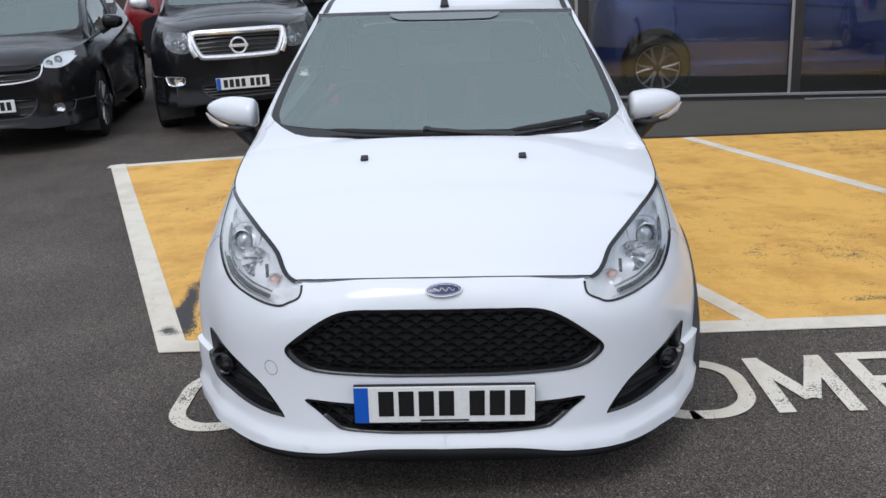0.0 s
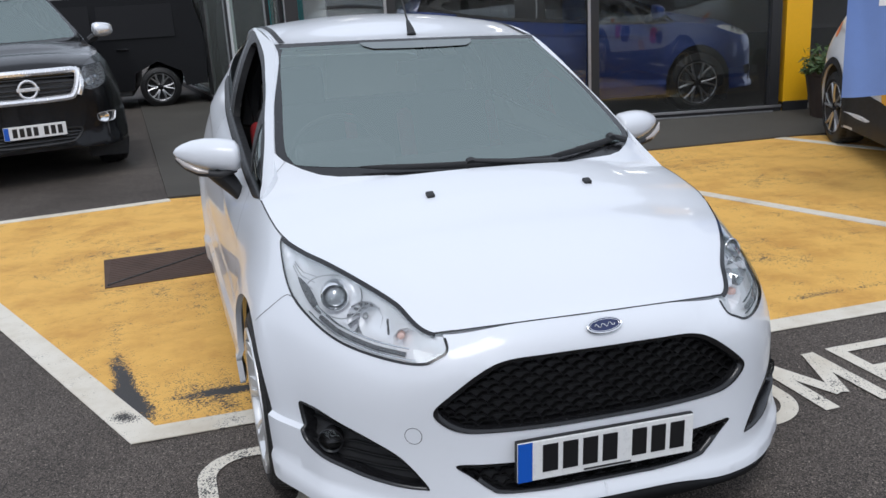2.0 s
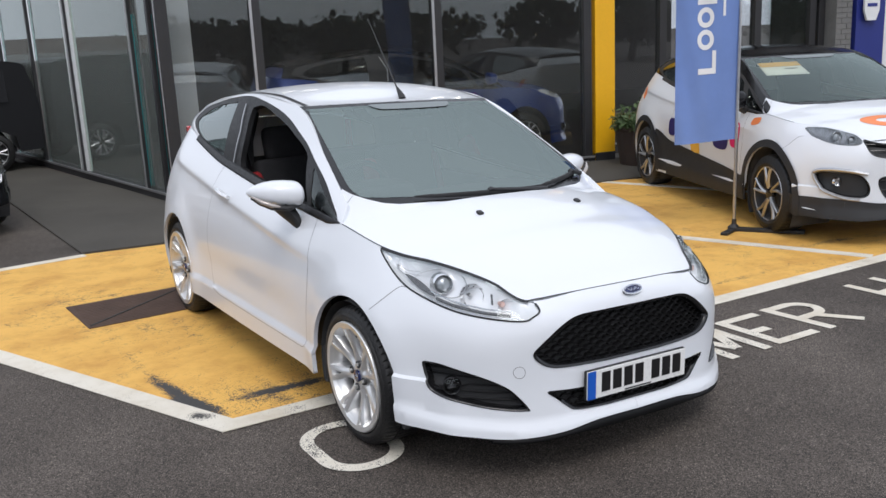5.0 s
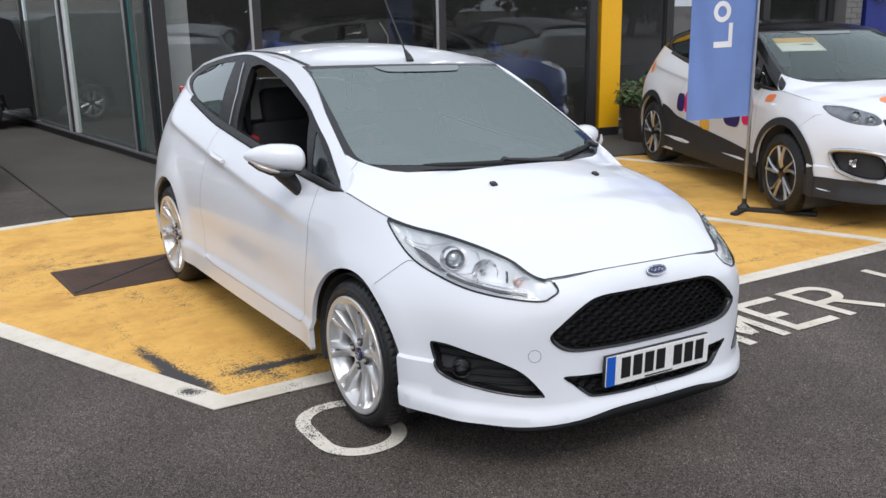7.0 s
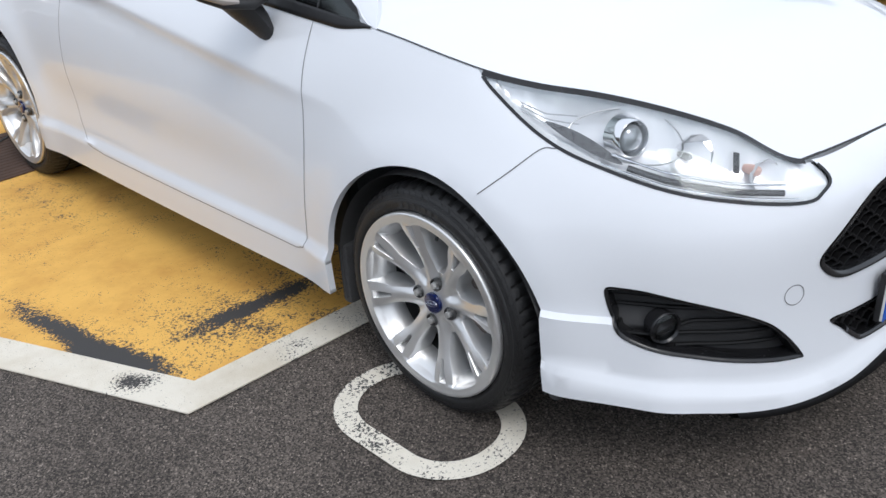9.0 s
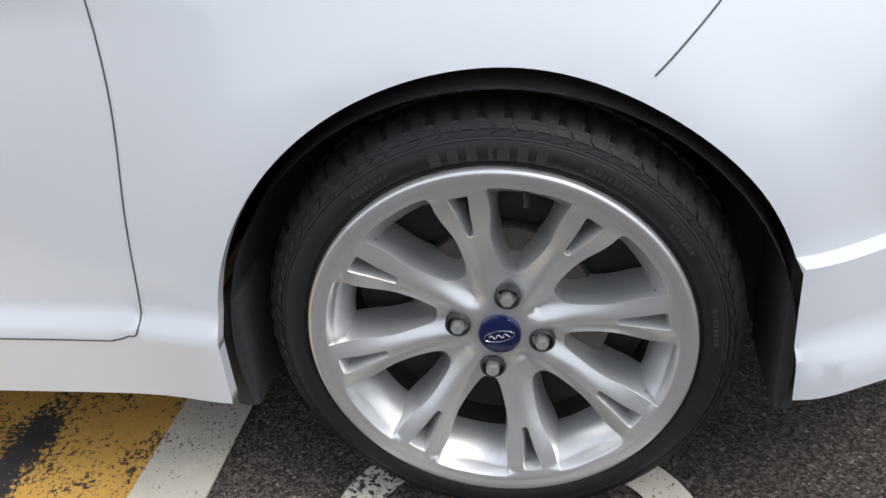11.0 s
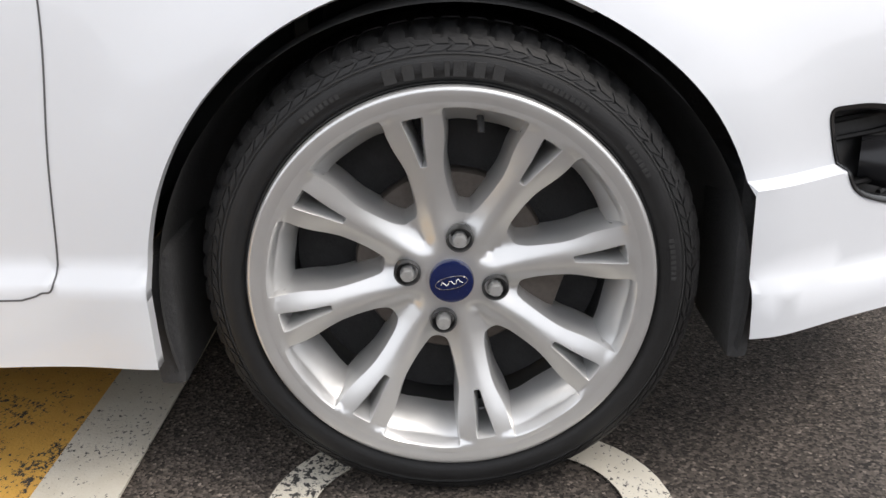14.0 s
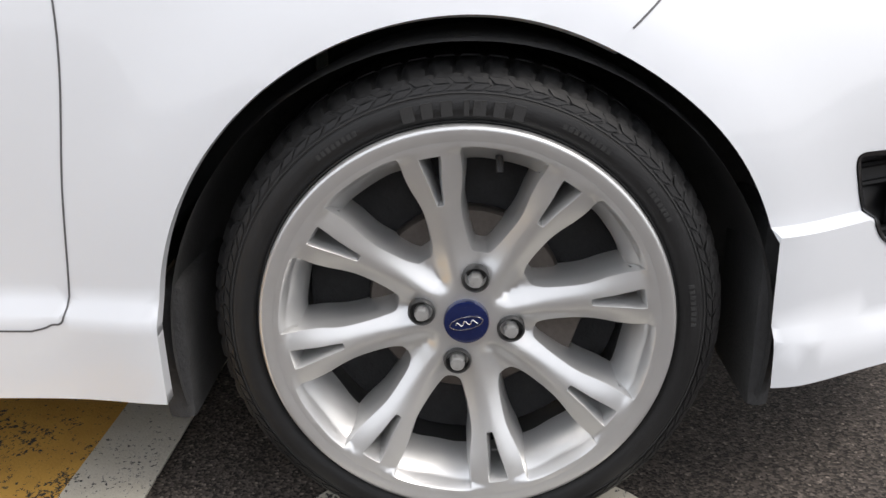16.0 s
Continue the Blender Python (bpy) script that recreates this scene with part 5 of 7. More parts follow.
        inlay([(6.05, .760), (5.6, .752), (5.15, .728), (4.86, .698), (5.35, .714)], .016, "bezel_wedge", LAMP_DARK, "dark grey bezel wedge")
        for name, span, off, rad, mat in (("light_strip", (2.72, 4.80), .019, .0068, LAMP_DARK), ("chrome_strip", (2.62, 5.0), .033, .0028, CHROME), ("chrome_strip", (2.50, 5.2), .0085, .0022, CHROME)):
            uu = np.linspace(*span, 26)
            zz = np.interp(uu, (1.9, 2.45, 3.38, 4.3, 5.2, 6.0), (.655, .629, .637, .655, .687, .722)) + off
            part(name, tube(morph(shell_points(to_s(np.stack([uu, zz], -1)), .009) * m), rad, 8), mat, lamp, smooth=True)
        # thin fins towards the tail of the lamp
        for d in (.050, .066, .080):
            uu = np.linspace(5.45, 6.5, 14)
            zz = np.interp(uu, (5.2, 6.0, 6.75), (.687, .722, .781)) + d * np.linspace(1, .4, 14)
            part("bezel_fin", tube(morph(shell_points(to_s(np.stack([uu, zz], -1)), .024) * m), .0014, 6), SATIN, lamp, smooth=True)


def recess(car, morph, line, deep, name, mat, sides=(1, -1), label=""):
    """The inner wall of an opening: from its edge on the skin straight inwards."""
    made = []
    n = len(line)
    rings = [shell_points(line, -.002), shell_points(shrink(line, .006), -.0015), shell_points(shrink(line, .009), .006), shell_points(shrink(line, .012), deep)]
    for s in sides:
        v = np.concatenate(rings) * (s, 1, 1)
        fc = [(k * n + i, k * n + (i + 1) % n, (k + 1) * n + (i + 1) % n, (k + 1) * n + i) for k in range(len(rings) - 1) for i in range(n)]
        if s < 0:
            fc = [tuple(reversed(t)) for t in fc]
        made.append(put(name, morph(v), fc, mat, car, label))
    return made


def open_recess(car, morph, line, deep, name, mat):
    """The same for an opening that crosses the middle, given by its right half from top to bottom."""
    half = np.asarray(line)
    n = len(half)
    cols = [shell_points(half, -.003), shell_points(half + (np.array((-.010, 0)) * (half[:, :1] > .02)) + np.stack([0 * half[:, 0], np.where(half[:, 1] > half[:, 1].mean(), -.007, .007)], -1), -.002)]
    inner = half + np.stack([np.where(half[:, 0] > .02, -.014, 0), np.where(half[:, 1] > half[:, 1].mean(), -.010, .010)], -1)
    cols += [shell_points(inner, .008), shell_points(inner, deep)]
    pieces = []
    for s in (1, -1):
        v = np.concatenate(cols) * (s, 1, 1)
        fc = [(k * n + i, k * n + i + 1, (k + 1) * n + i + 1, (k + 1) * n + i) for k in range(3) for i in range(n - 1)]
        pieces.append((v, fc if s < 0 else [tuple(reversed(t)) for t in fc]))
    v, fc = joined(*pieces)
    return put(name, morph(v), fc, mat, car)


def back_panel(car, morph, sz, f, mask, deep, mat, name, parent=None):
    pv, pf, _ = pick(sz, f[mask])
    p = shell_points(pv, deep)
    v, fc = joined((p, [tuple(t) for t in pf]), mirrored(p, pf))
    return put(name, morph(v), fc, mat, parent or car)


def seat(name, x, y, red, parent, morph, label):
    """A front seat seen through the windows: cushion, bolstered backrest, headrest."""
    base = new(name)
    base.parent = parent
    base["label"] = label

    def pad(tag, verts_box, mat, tilt=0.0, at=(0, 0, 0)):
        bm = box(*verts_box, .045, segments=3)
        bmesh.ops.rotate(bm, verts=bm.verts[:], matrix=Matrix.Rotation(radians(tilt), 3, "X"))
        bmesh.ops.translate(bm, verts=bm.verts[:], vec=at)
        return part(tag, bm, mat, base, smooth=True, angle=60)

    pad("cushion", (-.24, .24, -.25, .25, -.08, .08), SEAT_BLACK, 6, (x, y, .46))
    pad("backrest", (-.22, .22, -.06, .07, -.02, .60), SEAT_BLACK, -17, (x, y + .26, .46))
    for s in (1, -1):
        pad("bolster", (-.045, .045, -.05, .06, .10, .54), SEAT_RED, -17, (x + s * .215, y + .25, .46))
    pad("headrest", (-.13, .13, -.05, .05, -.10, .10), SEAT_BLACK, -12, (x, y + .47, 1.12))
    for s in (1, -1):
        part("headrest_post", tube([(x + s * .06, y + .45, .98), (x + s * .06, y + .47, 1.08)], .006, 6), CHROME, base)
    return base


def door_mirror(car, s):
    """A tear-drop mirror: blunt inboard, pointed outboard, on a dark foot that runs down to the door."""
    base = Vector((s * (.905 if s < 0 else .880), .640, .973))
    n, k = 22, 32
    v, low = [], []
    for i in range(n):
        l = i / (n - 1)
        size = float(np.interp(l, (0, .03, .10, .30, .5, .7, .85, .95, 1), (.72, .88, .97, 1.0, .95, .78, .54, .30, .03)))
        x, y, z = .118 - .232 * l, -.030 + .075 * l, .002 + .016 * l
        for t in np.linspace(0, 2 * np.pi, k, endpoint=False):
            c, q = math.cos(t), math.sin(t)
            c, q = math.copysign(abs(c) ** .85, c), math.copysign(abs(q) ** .85, q)
            high = .064 if q > 0 else .058
            v.append((-s * x, y - (.085 if c > 0 else .030) * size * c, z + high * size * q))
    f = grid_faces(n, k) + [(a * k + k - 1, a * k, (a + 1) * k, (a + 1) * k + k - 1) for a in range(n - 1)]
    f += [tuple(range(k))[::-1], tuple(range((n - 1) * k, n * k))]
    if s < 0:
        f = [tuple(reversed(t)) for t in f]
    at = np.array(base)
    ob = put("door_mirror", lean(np.array(v) + at) - lean(at), f, CAR_WHITE, car, "white door mirror with clear repeater")
    ob.location = lean(at)
    ob.data.set_sharp_from_angle(angle=radians(65))

    def along(places, radii, name, mat, label="", flat=1.0):
        bm = tube([(s * a, b, c) for a, b, c in places], radii, 10, flat=flat)
        return part(name, bm, mat, ob, label, smooth=True)

    along([(-.030, -.01, -.040), (-.055, -.012, -.075), (-.085, -.018, -.115), (-.105, -.020, -.150), (-.110, -.018, -.165)], [.060, .052, .042, .030, .016], "mirror_foot", PLASTIC, "black mirror foot", .75)
    along([(-.10, -.060, -.046), (-.04, -.078, -.055), (.03, -.058, -.044), (.075, -.030, -.022), (.105, .004, .002)], [.010, .013, .013, .011, .006], "mirror_rim", PLASTIC)
    along([(.0, -.078, -.042), (.035, -.068, -.034), (.075, -.040, -.015), (.105, -.006, .008)], [.005, .011, .011, .004], "repeater", REPEATER, "clear indicator repeater")
    return ob


REPEATER = material("repeater_lens", (.40, .36, .33), .15, .3, .6)
LAMP_DARK = vary(material("lamp_strip", (.13, .13, .135), .3, .3), .1, 20, 90)
MESH_BLACK = vary(material("grille_plastic", (.006, .006, .0065), .5, spec=.2), .2, 8, 60, rough=.06)
SEAL = vary(material("window_seal", (.011, .011, .012), .5, spec=.35), .2, 8, 60)
SMOKED = material("smoked_reflector", (.025, .025, .027), .25, .3)
DARK_GLASS = material("dark_lens", (.42, .44, .46), .06, .5, 1.0)


def build_hatchback():
    car = thing("hatchback_car", "white three-door hatchback parked on a yellow bay, driver's window open", "car")
    car.empty_display_size = .5
    m = lean
    sz, f, kind, names, place, cuts = build_skin(car, m, CAR_WHITE)
    number = {n: names.index(n) for n in ("headlamp", "fog", "grille", "lower")}
    cabin_side(car, m, CAR_WHITE, SEAL)
    rear_caps(car, m, CAR_WHITE)
    lamp_unit(car, sz, f, kind, number["headlamp"], m, cuts["headlamp"])
    # main grille
    g = open_recess(car, m, cuts["grille"], .05, "grille", GLOSS_BLACK)
    g["label"] = "gloss black honeycomb grille"
    back_panel(car, m, sz, f, kind == number["grille"], .048, LINER, "grille_back", g)
    hv, hf = honeycomb(both(cuts["grille"]), .060, .030, .0040, .016, .022)
    put("grille_mesh", m(hv), hf, MESH_BLACK, g, smooth=False)
    lo = open_recess(car, m, cuts["lower"], .05, "lower_grille", GLOSS_BLACK)
    back_panel(car, m, sz, f, kind == number["lower"], .048, LINER, "grille_back", lo)
    hv, hf = honeycomb(both(cuts["lower"]), .060, .030, .0045, .012, .020)
    put("grille_mesh", m(hv), hf, MESH_BLACK, lo, smooth=False)
    # fog lamp bays
    fogs = recess(car, m, cuts["fog"], .045, "fog_lamp_bay", GLOSS_BLACK, label="gloss black fog lamp bay")
    pv, pf, _ = pick(sz, f[kind == number["fog"]])
    for s, bay in zip((1, -1), fogs):
        mm = np.array((s, 1, 1))
        flip = (lambda t: tuple(t)) if s > 0 else (lambda t: tuple(reversed(t)))
        put("bay_back", m(shell_points(pv, .040) * mm), [flip(t) for t in pf], PLASTIC, bay)
        for z in (.325, .352, .379, .406, .430):
            uu = np.linspace(2.5, 5.2, 60)
            line = to_s(np.stack([uu, np.full(60, z)], -1))
            line = line[inside(shrink(cuts["fog"], .010), line)]
            if len(line) > 4:
                part("bay_fin", tube(m(shell_points(line, .033) * mm), .0040, 6), MESH_BLACK, bay, smooth=True)
        at = m(shell_points(to_s([(4.35, .378)]), .018) * mm)[0]
        turn = Vector((.45 * s, -1, 0)).to_track_quat("Z", "Y").to_matrix().to_4x4()
        lamp = part("fog_lamp", turned([(-.03, .030), (.0, .034), (.006, .036), (.009, .034), (.004, .030), (-.006, .022), (-.012, .001)], "z", 36), SMOKED, bay, "round fog lamp", smooth=True)
        lamp.matrix_local = Matrix.Translation(at) @ turn
        eye = part("fog_lens", turned([(.004, .031), (.010, .022), (.013, .0005)], "z", 32), LENS, bay, smooth=True)
        eye.matrix_local = Matrix.Translation(at) @ turn
    # towing eye cover
    t = np.linspace(0, 2 * np.pi, 41)
    c = to_s([(2.60, .438)])[0]
    uu, zz = to_u(np.stack([c[0] + .0225 * np.cos(t), c[1] + .0225 * np.sin(t)], -1))
    p, n = with_normals(shell, uu, zz)
    seam((m(p * (-1, 1, 1)), n * (-1, 1, 1)), .0018, SHADOW_GAP, car, "tow_cover_edge")
    # lip splitter
    uu = np.linspace(0, 3.6, 40)
    foot = spline(FOOT, uu)
    fr = np.concatenate([(foot * (-1, 1, 1))[::-1][:-1], foot])
    z = fr[:, 2]
    low = np.minimum(z - .020, .181)
    rows = [fr + (0, .010, .004), np.stack([fr[:, 0], fr[:, 1] - .009, z - .006], -1), np.stack([fr[:, 0] * .99, fr[:, 1] - .017, low], -1), np.stack([fr[:, 0] * .975, fr[:, 1] + .010, low - .014], -1), np.stack([fr[:, 0] * .9, fr[:, 1] + .16, low], -1)]
    k = len(fr)
    put("front_splitter", m(np.concatenate(rows)), grid_faces(5, k), MESH_BLACK, car, "black front splitter")
    # number plate: holder, plate, blue band, characters as plain bars, foot line
    holder = part("number_plate", box(-.262, .262, -.826, -.812, .298, .416, .003), PLASTIC, car, "white front number plate with a blue band")
    part("plate", box(-.260, .260, -.832, -.825, .301, .4135, .002), PLATE_WHITE, holder)
    part("blue_band", box(-.260, -.219, -.8335, -.8318, .3015, .413, .0004), BLUE_BAND, holder, "blue country band")
    x = -.190
    for k in range(7):
        if k == 4:
            x += .030
        part("character_bar", box(x, x + .044, -.8340, -.8318, .322, .401, .001), PLATE_INK, holder)
        x += .058
    part("foot_bar", box(-.07, .07, -.8336, -.8318, .3055, .3105), PLASTIC, holder)
    for ob in (holder, *holder.children):
        me = ob.data
        for v in me.vertices:
            v.co = Vector(lean(np.array(v.co)))
    # oval badge, plain
    p, n = with_normals(shell, [0.02], [.688])
    at = Matrix.Translation(Vector(lean(p)[0]) + Vector(n[0]) * .001) @ Vector(n[0]).to_track_quat("Z", "Y").to_matrix().to_4x4()
    bad = turned([(-.002, .030), (.004, .030), (.0055, .028), (.0055, .0001)], "z", 48)
    bmesh.ops.scale(bad, verts=bad.verts[:], vec=(1.66, .68, 1))
    badge = part("badge", bad, BADGE_BLUE, car, "dark blue oval badge with chrome rim", smooth=True, angle=30)
    badge.matrix_local = at
    t = np.linspace(0, 2 * np.pi, 48, endpoint=False)
    for rx, ry, r in ((.0500, .0204, .0022), (.0440, .0160, .0009)):
        ring = part("badge_rim", tube(np.stack([rx * np.cos(t), ry * np.sin(t), np.full(48, .005)], -1), r, 8, closed=True), CHROME, badge, smooth=True)
    script = [(-.030 + .06 * k / 14, .0055 * math.sin(k * 1.35), .0062) for k in range(15)]
    part("badge_script", tube(script, .0012, 6), CHROME, badge, smooth=True)
    # washer jets
    for s in (1, -1):
        p, n = with_normals(bonnet, [s * .362], [.845])
        jet = box(-.013, .013, -.012, .016, -.002, .011, .005)
        ob = part("washer_jet", jet, PLASTIC, car, smooth=True)
        ob.matrix_local = Matrix.Translation(lean(p)[0]) @ Matrix.Rotation(radians(20), 4, "X")
    # wipers
    for a0, c0, a1, c1, hub in ((.36, .218, -.61, .232, .46), (.88, .272, .33, .222, .16)):
        tt = np.linspace(0, 1, 18)
        aa, cc = a0 + (a1 - a0) * tt, c0 + (c1 - c0) * tt
        p, n = with_normals(screen, aa, cc)
        bl = part("wiper", tube(lean(p + n * .014), np.interp(tt, (0, .08, .5, .9, 1), (.003, .007, .0085, .006, .0022)), 6, flat=1.6), PLASTIC, car, "black windscreen wiper", smooth=True)
        # the arm rises from behind the bonnet's edge to the blade's middle
        ta = np.linspace(0, hub, 9)
        p2, n2 = with_normals(screen, a0 + (a1 - a0) * ta, np.interp(ta, (0, hub), (c0 - .028, c0 + (c1 - c0) * hub + .006)))
        part("wiper_arm", tube(lean(p2 + n2 * np.linspace(.018, .026, 9)[:, None]), np.linspace(.013, .008, 9), 8), PLASTIC, bl, smooth=True)
        clip = with_normals(screen, [a0 + (a1 - a0) * hub] * 2, [c0 + (c1 - c0) * hub - .004, c0 + (c1 - c0) * hub + .014])
        part("wiper_clip", tube(lean(clip[0] + clip[1] * .022), .017, 8, flat=.8), PLASTIC, bl, smooth=True)
    # aerial
    p, n = with_normals(roof, [0.0], [.055])
    foot = lean(p)[0]
    b = tube([foot + (0, -.028, -.004), foot + (0, -.012, .018), foot + (0, .012, .040), foot + (0, .024, .052)], [.020, .016, .010, .007], 10)
    ant = part("aerial", b, PLASTIC, car, "black roof aerial", smooth=True)
    part("mast", tube([foot + (0, .02, .045), foot + (0, .16, .225), foot + (0, .31, .42)], [.0045, .0035, .0022], 8), PLASTIC, ant, smooth=True)
    # roof ditch strips
    for s in (1, -1):
        d = np.linspace(0.0, .95, 40)
        p, n = with_normals(roof, np.full(40, .945 * s), d)
        seam((lean(p), n), .024, SEAL, car, "roof_strip", .002)
    # door mirrors
    for s in (-1, 1):
        door_mirror(car, s)
    # door handles
    for s in (1, -1):
        uu = np.linspace(11.70, 12.08, 10)
        zz = .842 + .020 * np.linspace(0, 1, 10)
        p, n = with_normals(shell, uu, zz)
        h = part("door_handle", tube(lean((p + n * (.022 * np.sin(np.pi * np.linspace(.12, .88, 10)) + .004)[:, None]) * (s, 1, 1)), .013, 10, flat=.8), CAR_WHITE, car, smooth=True)
    # rear lamps
    for s in (1, -1):
        ob = part("rear_lamp", box(-.012, .012, -.04, .04, -.12, .09, .010, segments=3), RED_LAMP, car, "red rear lamp", smooth=True)
        ob.location = lean(np.array((s * .600, 2.90, 1.06)))
    # wheel arch liners, mud flap, floor pan
    for (ay, az, ar) in ARCH:
        for s in (1, -1):
            t = np.radians(np.linspace(-14, 192, 48))
            prof = [(.842, ar + .002), (.79, ar + .006), (.75, ar + .004), (.55, ar - .01), (.55, .03)]
            v = np.array([(s * x, ay + r * math.cos(a), az + r * math.sin(a)) for x, r in prof for a in t])
            put("arch_liner", v, grid_faces(len(prof), len(t)), LINER, car, "black wheel arch liner")
    part("mud_flap", box(-.832, -.640, .335, .372, .160, .34, .012), LINER, car, smooth=True)
    part("mud_flap", box(.690, .832, .335, .372, .165, .31, .012), LINER, car, smooth=True)
    part("arch_filler", box(-.822, -.66, -.372, -.342, .175, .42, .012), LINER, car, smooth=True)
    part("floor_pan", box(-.52, .52, -.52, 3.0, .175, .26, .02), LINER, car)
    part("bay_filler", box(-.54, .54, -.50, .18, .26, .62, .05), LINER, car)
    # cabin
    for b in ((-.74, .74, .45, 2.9, .25, .30), (-.74, -.70, .42, 2.8, .28, .84), (.70, .74, .42, 2.8, .28, .84), (-.7, .7, 2.55, 2.62, .3, .95), (-.50, .50, .12, .2, .3, .86)):
        part("cabin_panel", box(*b, .01), DASH, car)
    d = box(-.62, .62, .27, .78, .72, .905, .05, segments=3)
    for v in d.verts:
        v.co.z += .05 * (1 - (v.co.x / .7) ** 2) * (v.co.z > .8) - .03 * max(0, v.co.y - .4)
    part("dashboard", d, DASH, car, "dark grey dashboard", smooth=True)
    part("instrument_hood", box(-.55, -.20, .50, .80, .90, 1.0, .04, segments=3), DASH, car, smooth=True)
    for x, n in ((-.37, "driver_seat"), (.37, "passenger_seat")):
        seat(n, x, 1.28, True, car, m, "black cloth seat with red bolsters")
    part("rear_seat", box(-.62, .62, 2.15, 2.35, .4, .98, .06, segments=3), SEAT_BLACK, car, smooth=True)
    wheel_ring = [(-.37 + .18 * math.cos(t), .86 - .07 * math.sin(t), .92 + .165 * math.sin(t)) for t in np.linspace(0, 2 * np.pi, 36, endpoint=False)]
    sw = part("steering_wheel", tube(wheel_ring, .016, 8, closed=True), PLASTIC, car, smooth=True)
    part("steering_boss", box(-.45, -.29, .80, .87, .86, .96, .03), PLASTIC, sw, smooth=True)
    part("interior_mirror", box(-.10, .10, .80, .83, 1.225, 1.285, .015), PLASTIC, car, smooth=True)
    part("headlining", box(-.44, .44, 1.18, 2.30, 1.325, 1.340, .005), PALE_CLOTH, car)
    for s in (1, -1):
        part("post_trim", tube([(s * .62, 1.76, .95), (s * .58, 1.82, 1.15), (s * .50, 1.88, 1.30)], [.05, .045, .04], 8), DASH, car, smooth=True)
        part("seat_belt", tube([(s * .63, 1.78, 1.24), (s * .60, 1.70, .95), (s * .57, 1.62, .60)], .018, 6, flat=.15), SEAT_BLACK, car)
    hub = Vector((-.835, 0, .2975))
    w = build_wheel(car, hub, True)
    copy_wheel(w, (-.835, 2.489, .2975), False)
    copy_wheel(w, (.795, 0, .2975), True)
    copy_wheel(w, (.800, 2.489, .2975), True)
    return car


PALE_CLOTH = vary(material("headlining_cloth", (.10, .10, .098), .95), .1, 10, 200)
hatchback = build_hatchback()


# ---- the other cars ----
def stretch(width, ys, zs):
    """Moves the common skin to another car's width, lengths and heights."""
    def move(p):
        p = np.asarray(p, float)
        return np.stack([p[..., 0] * width, np.interp(p[..., 1], ys[0], ys[1]), np.interp(p[..., 2], zs[0], zs[1])], -1)
    return move


def plain_lamp(car, sz, f, kind, number, morph, spot, bowl_mat=LAMP_GREY):
    pv, pf, used = pick(sz, f[kind == number])
    edges = rim_of(pf)
    rim = pv[sorted({i for e in edges for i in e})]
    gap = np.min(np.linalg.norm(pv[:, None] - rim[None], axis=2), 1)
    bowl, lens = shell_points(pv, .005 + .045 * step(0, .035, gap)), shell_points(pv, -.001)
    for side in (1, -1):
        m = np.array((side, 1, 1))
        fc = [tuple(t) for t in pf] if side > 0 else [tuple(reversed(t)) for t in pf]
        lamp = put("headlamp", morph(bowl * m), fc, bowl_mat, car, "clear headlamp unit")
        put("lens", morph(lens * m), fc, LENS, lamp).visible_shadow = False
        p = shell_points(rim, -.002)
        for u, z, rad in spot:
            at = Matrix.Translation(morph(shell_points(to_s([(u, z)]), .026) * m)[0]) @ Vector((.3 * side, -1, .1)).to_track_quat("Z", "Y").to_matrix().to_4x4()
            ob = part("projector", turned([(-.03, rad * .7), (.01, rad), (.014, rad * 1.1), (-.02, rad * 1.15)], "z", 28), CHROME, lamp, smooth=True)
            ob.matrix_local = at
            ob = part("glass_eye", turned([(-.006, rad * .8), (.006, rad * .6), (.012, .0005)], "z", 24), DARK_GLASS, lamp, smooth=True)
            ob.matrix_local = at


def spoked_wheel(car, hub, r, rim_r, spokes, dark, light, name="wheel", twist=0.0):
    """A plainer wheel for the cars farther off: tyre, dark rim and bright spokes."""
    w = new(name)
    w.parent = car
    w.location = hub
    v, f = tyre_mesh(r, rim_r, .21, 40)
    put("tyre", v, f, RUBBER, w)
    part("rim", turned([(-.014, rim_r - .012), (-.018, rim_r - .002), (-.010, rim_r + .003), (.0, rim_r)], sides=48), light, w, smooth=True)
    part("barrel", turned([(-.010, rim_r - .008), (.05, rim_r - .03), (.05, .02)], sides=36), LINER, w, smooth=True)
    for k in range(spokes):
        a = 2 * math.pi * k / spokes
        bm = bmesh.new()
        for s in (-1, 1):
            pts = [(.004, .045 * math.cos(a), .045 * math.sin(a))]
            for q in (.45, .75, 1.0):
                b = a + s * (.05 + .17 * q ** 1.4) + twist * q
                pts.append((-.004 - .008 * q, rim_r * q * .98 * math.cos(b), rim_r * q * .98 * math.sin(b)))
            tube(pts, [.020, .017, .015, .016], 6, bm, flat=.8)
        part("spoke", bm, light if k % 1 == 0 else dark, w, smooth=True)
    part("centre_cap", turned([(.01, .055), (-.006, .05), (-.010, .03), (-.012, .0005)], sides=24), dark, w, smooth=True)
    return w


def wheel_set(car, half, base, r, w):
    for x, y, flip in ((-half, base, False), (half, 0, True), (half, base, True)):
        copy_wheel(w, (x, y, r), flip)


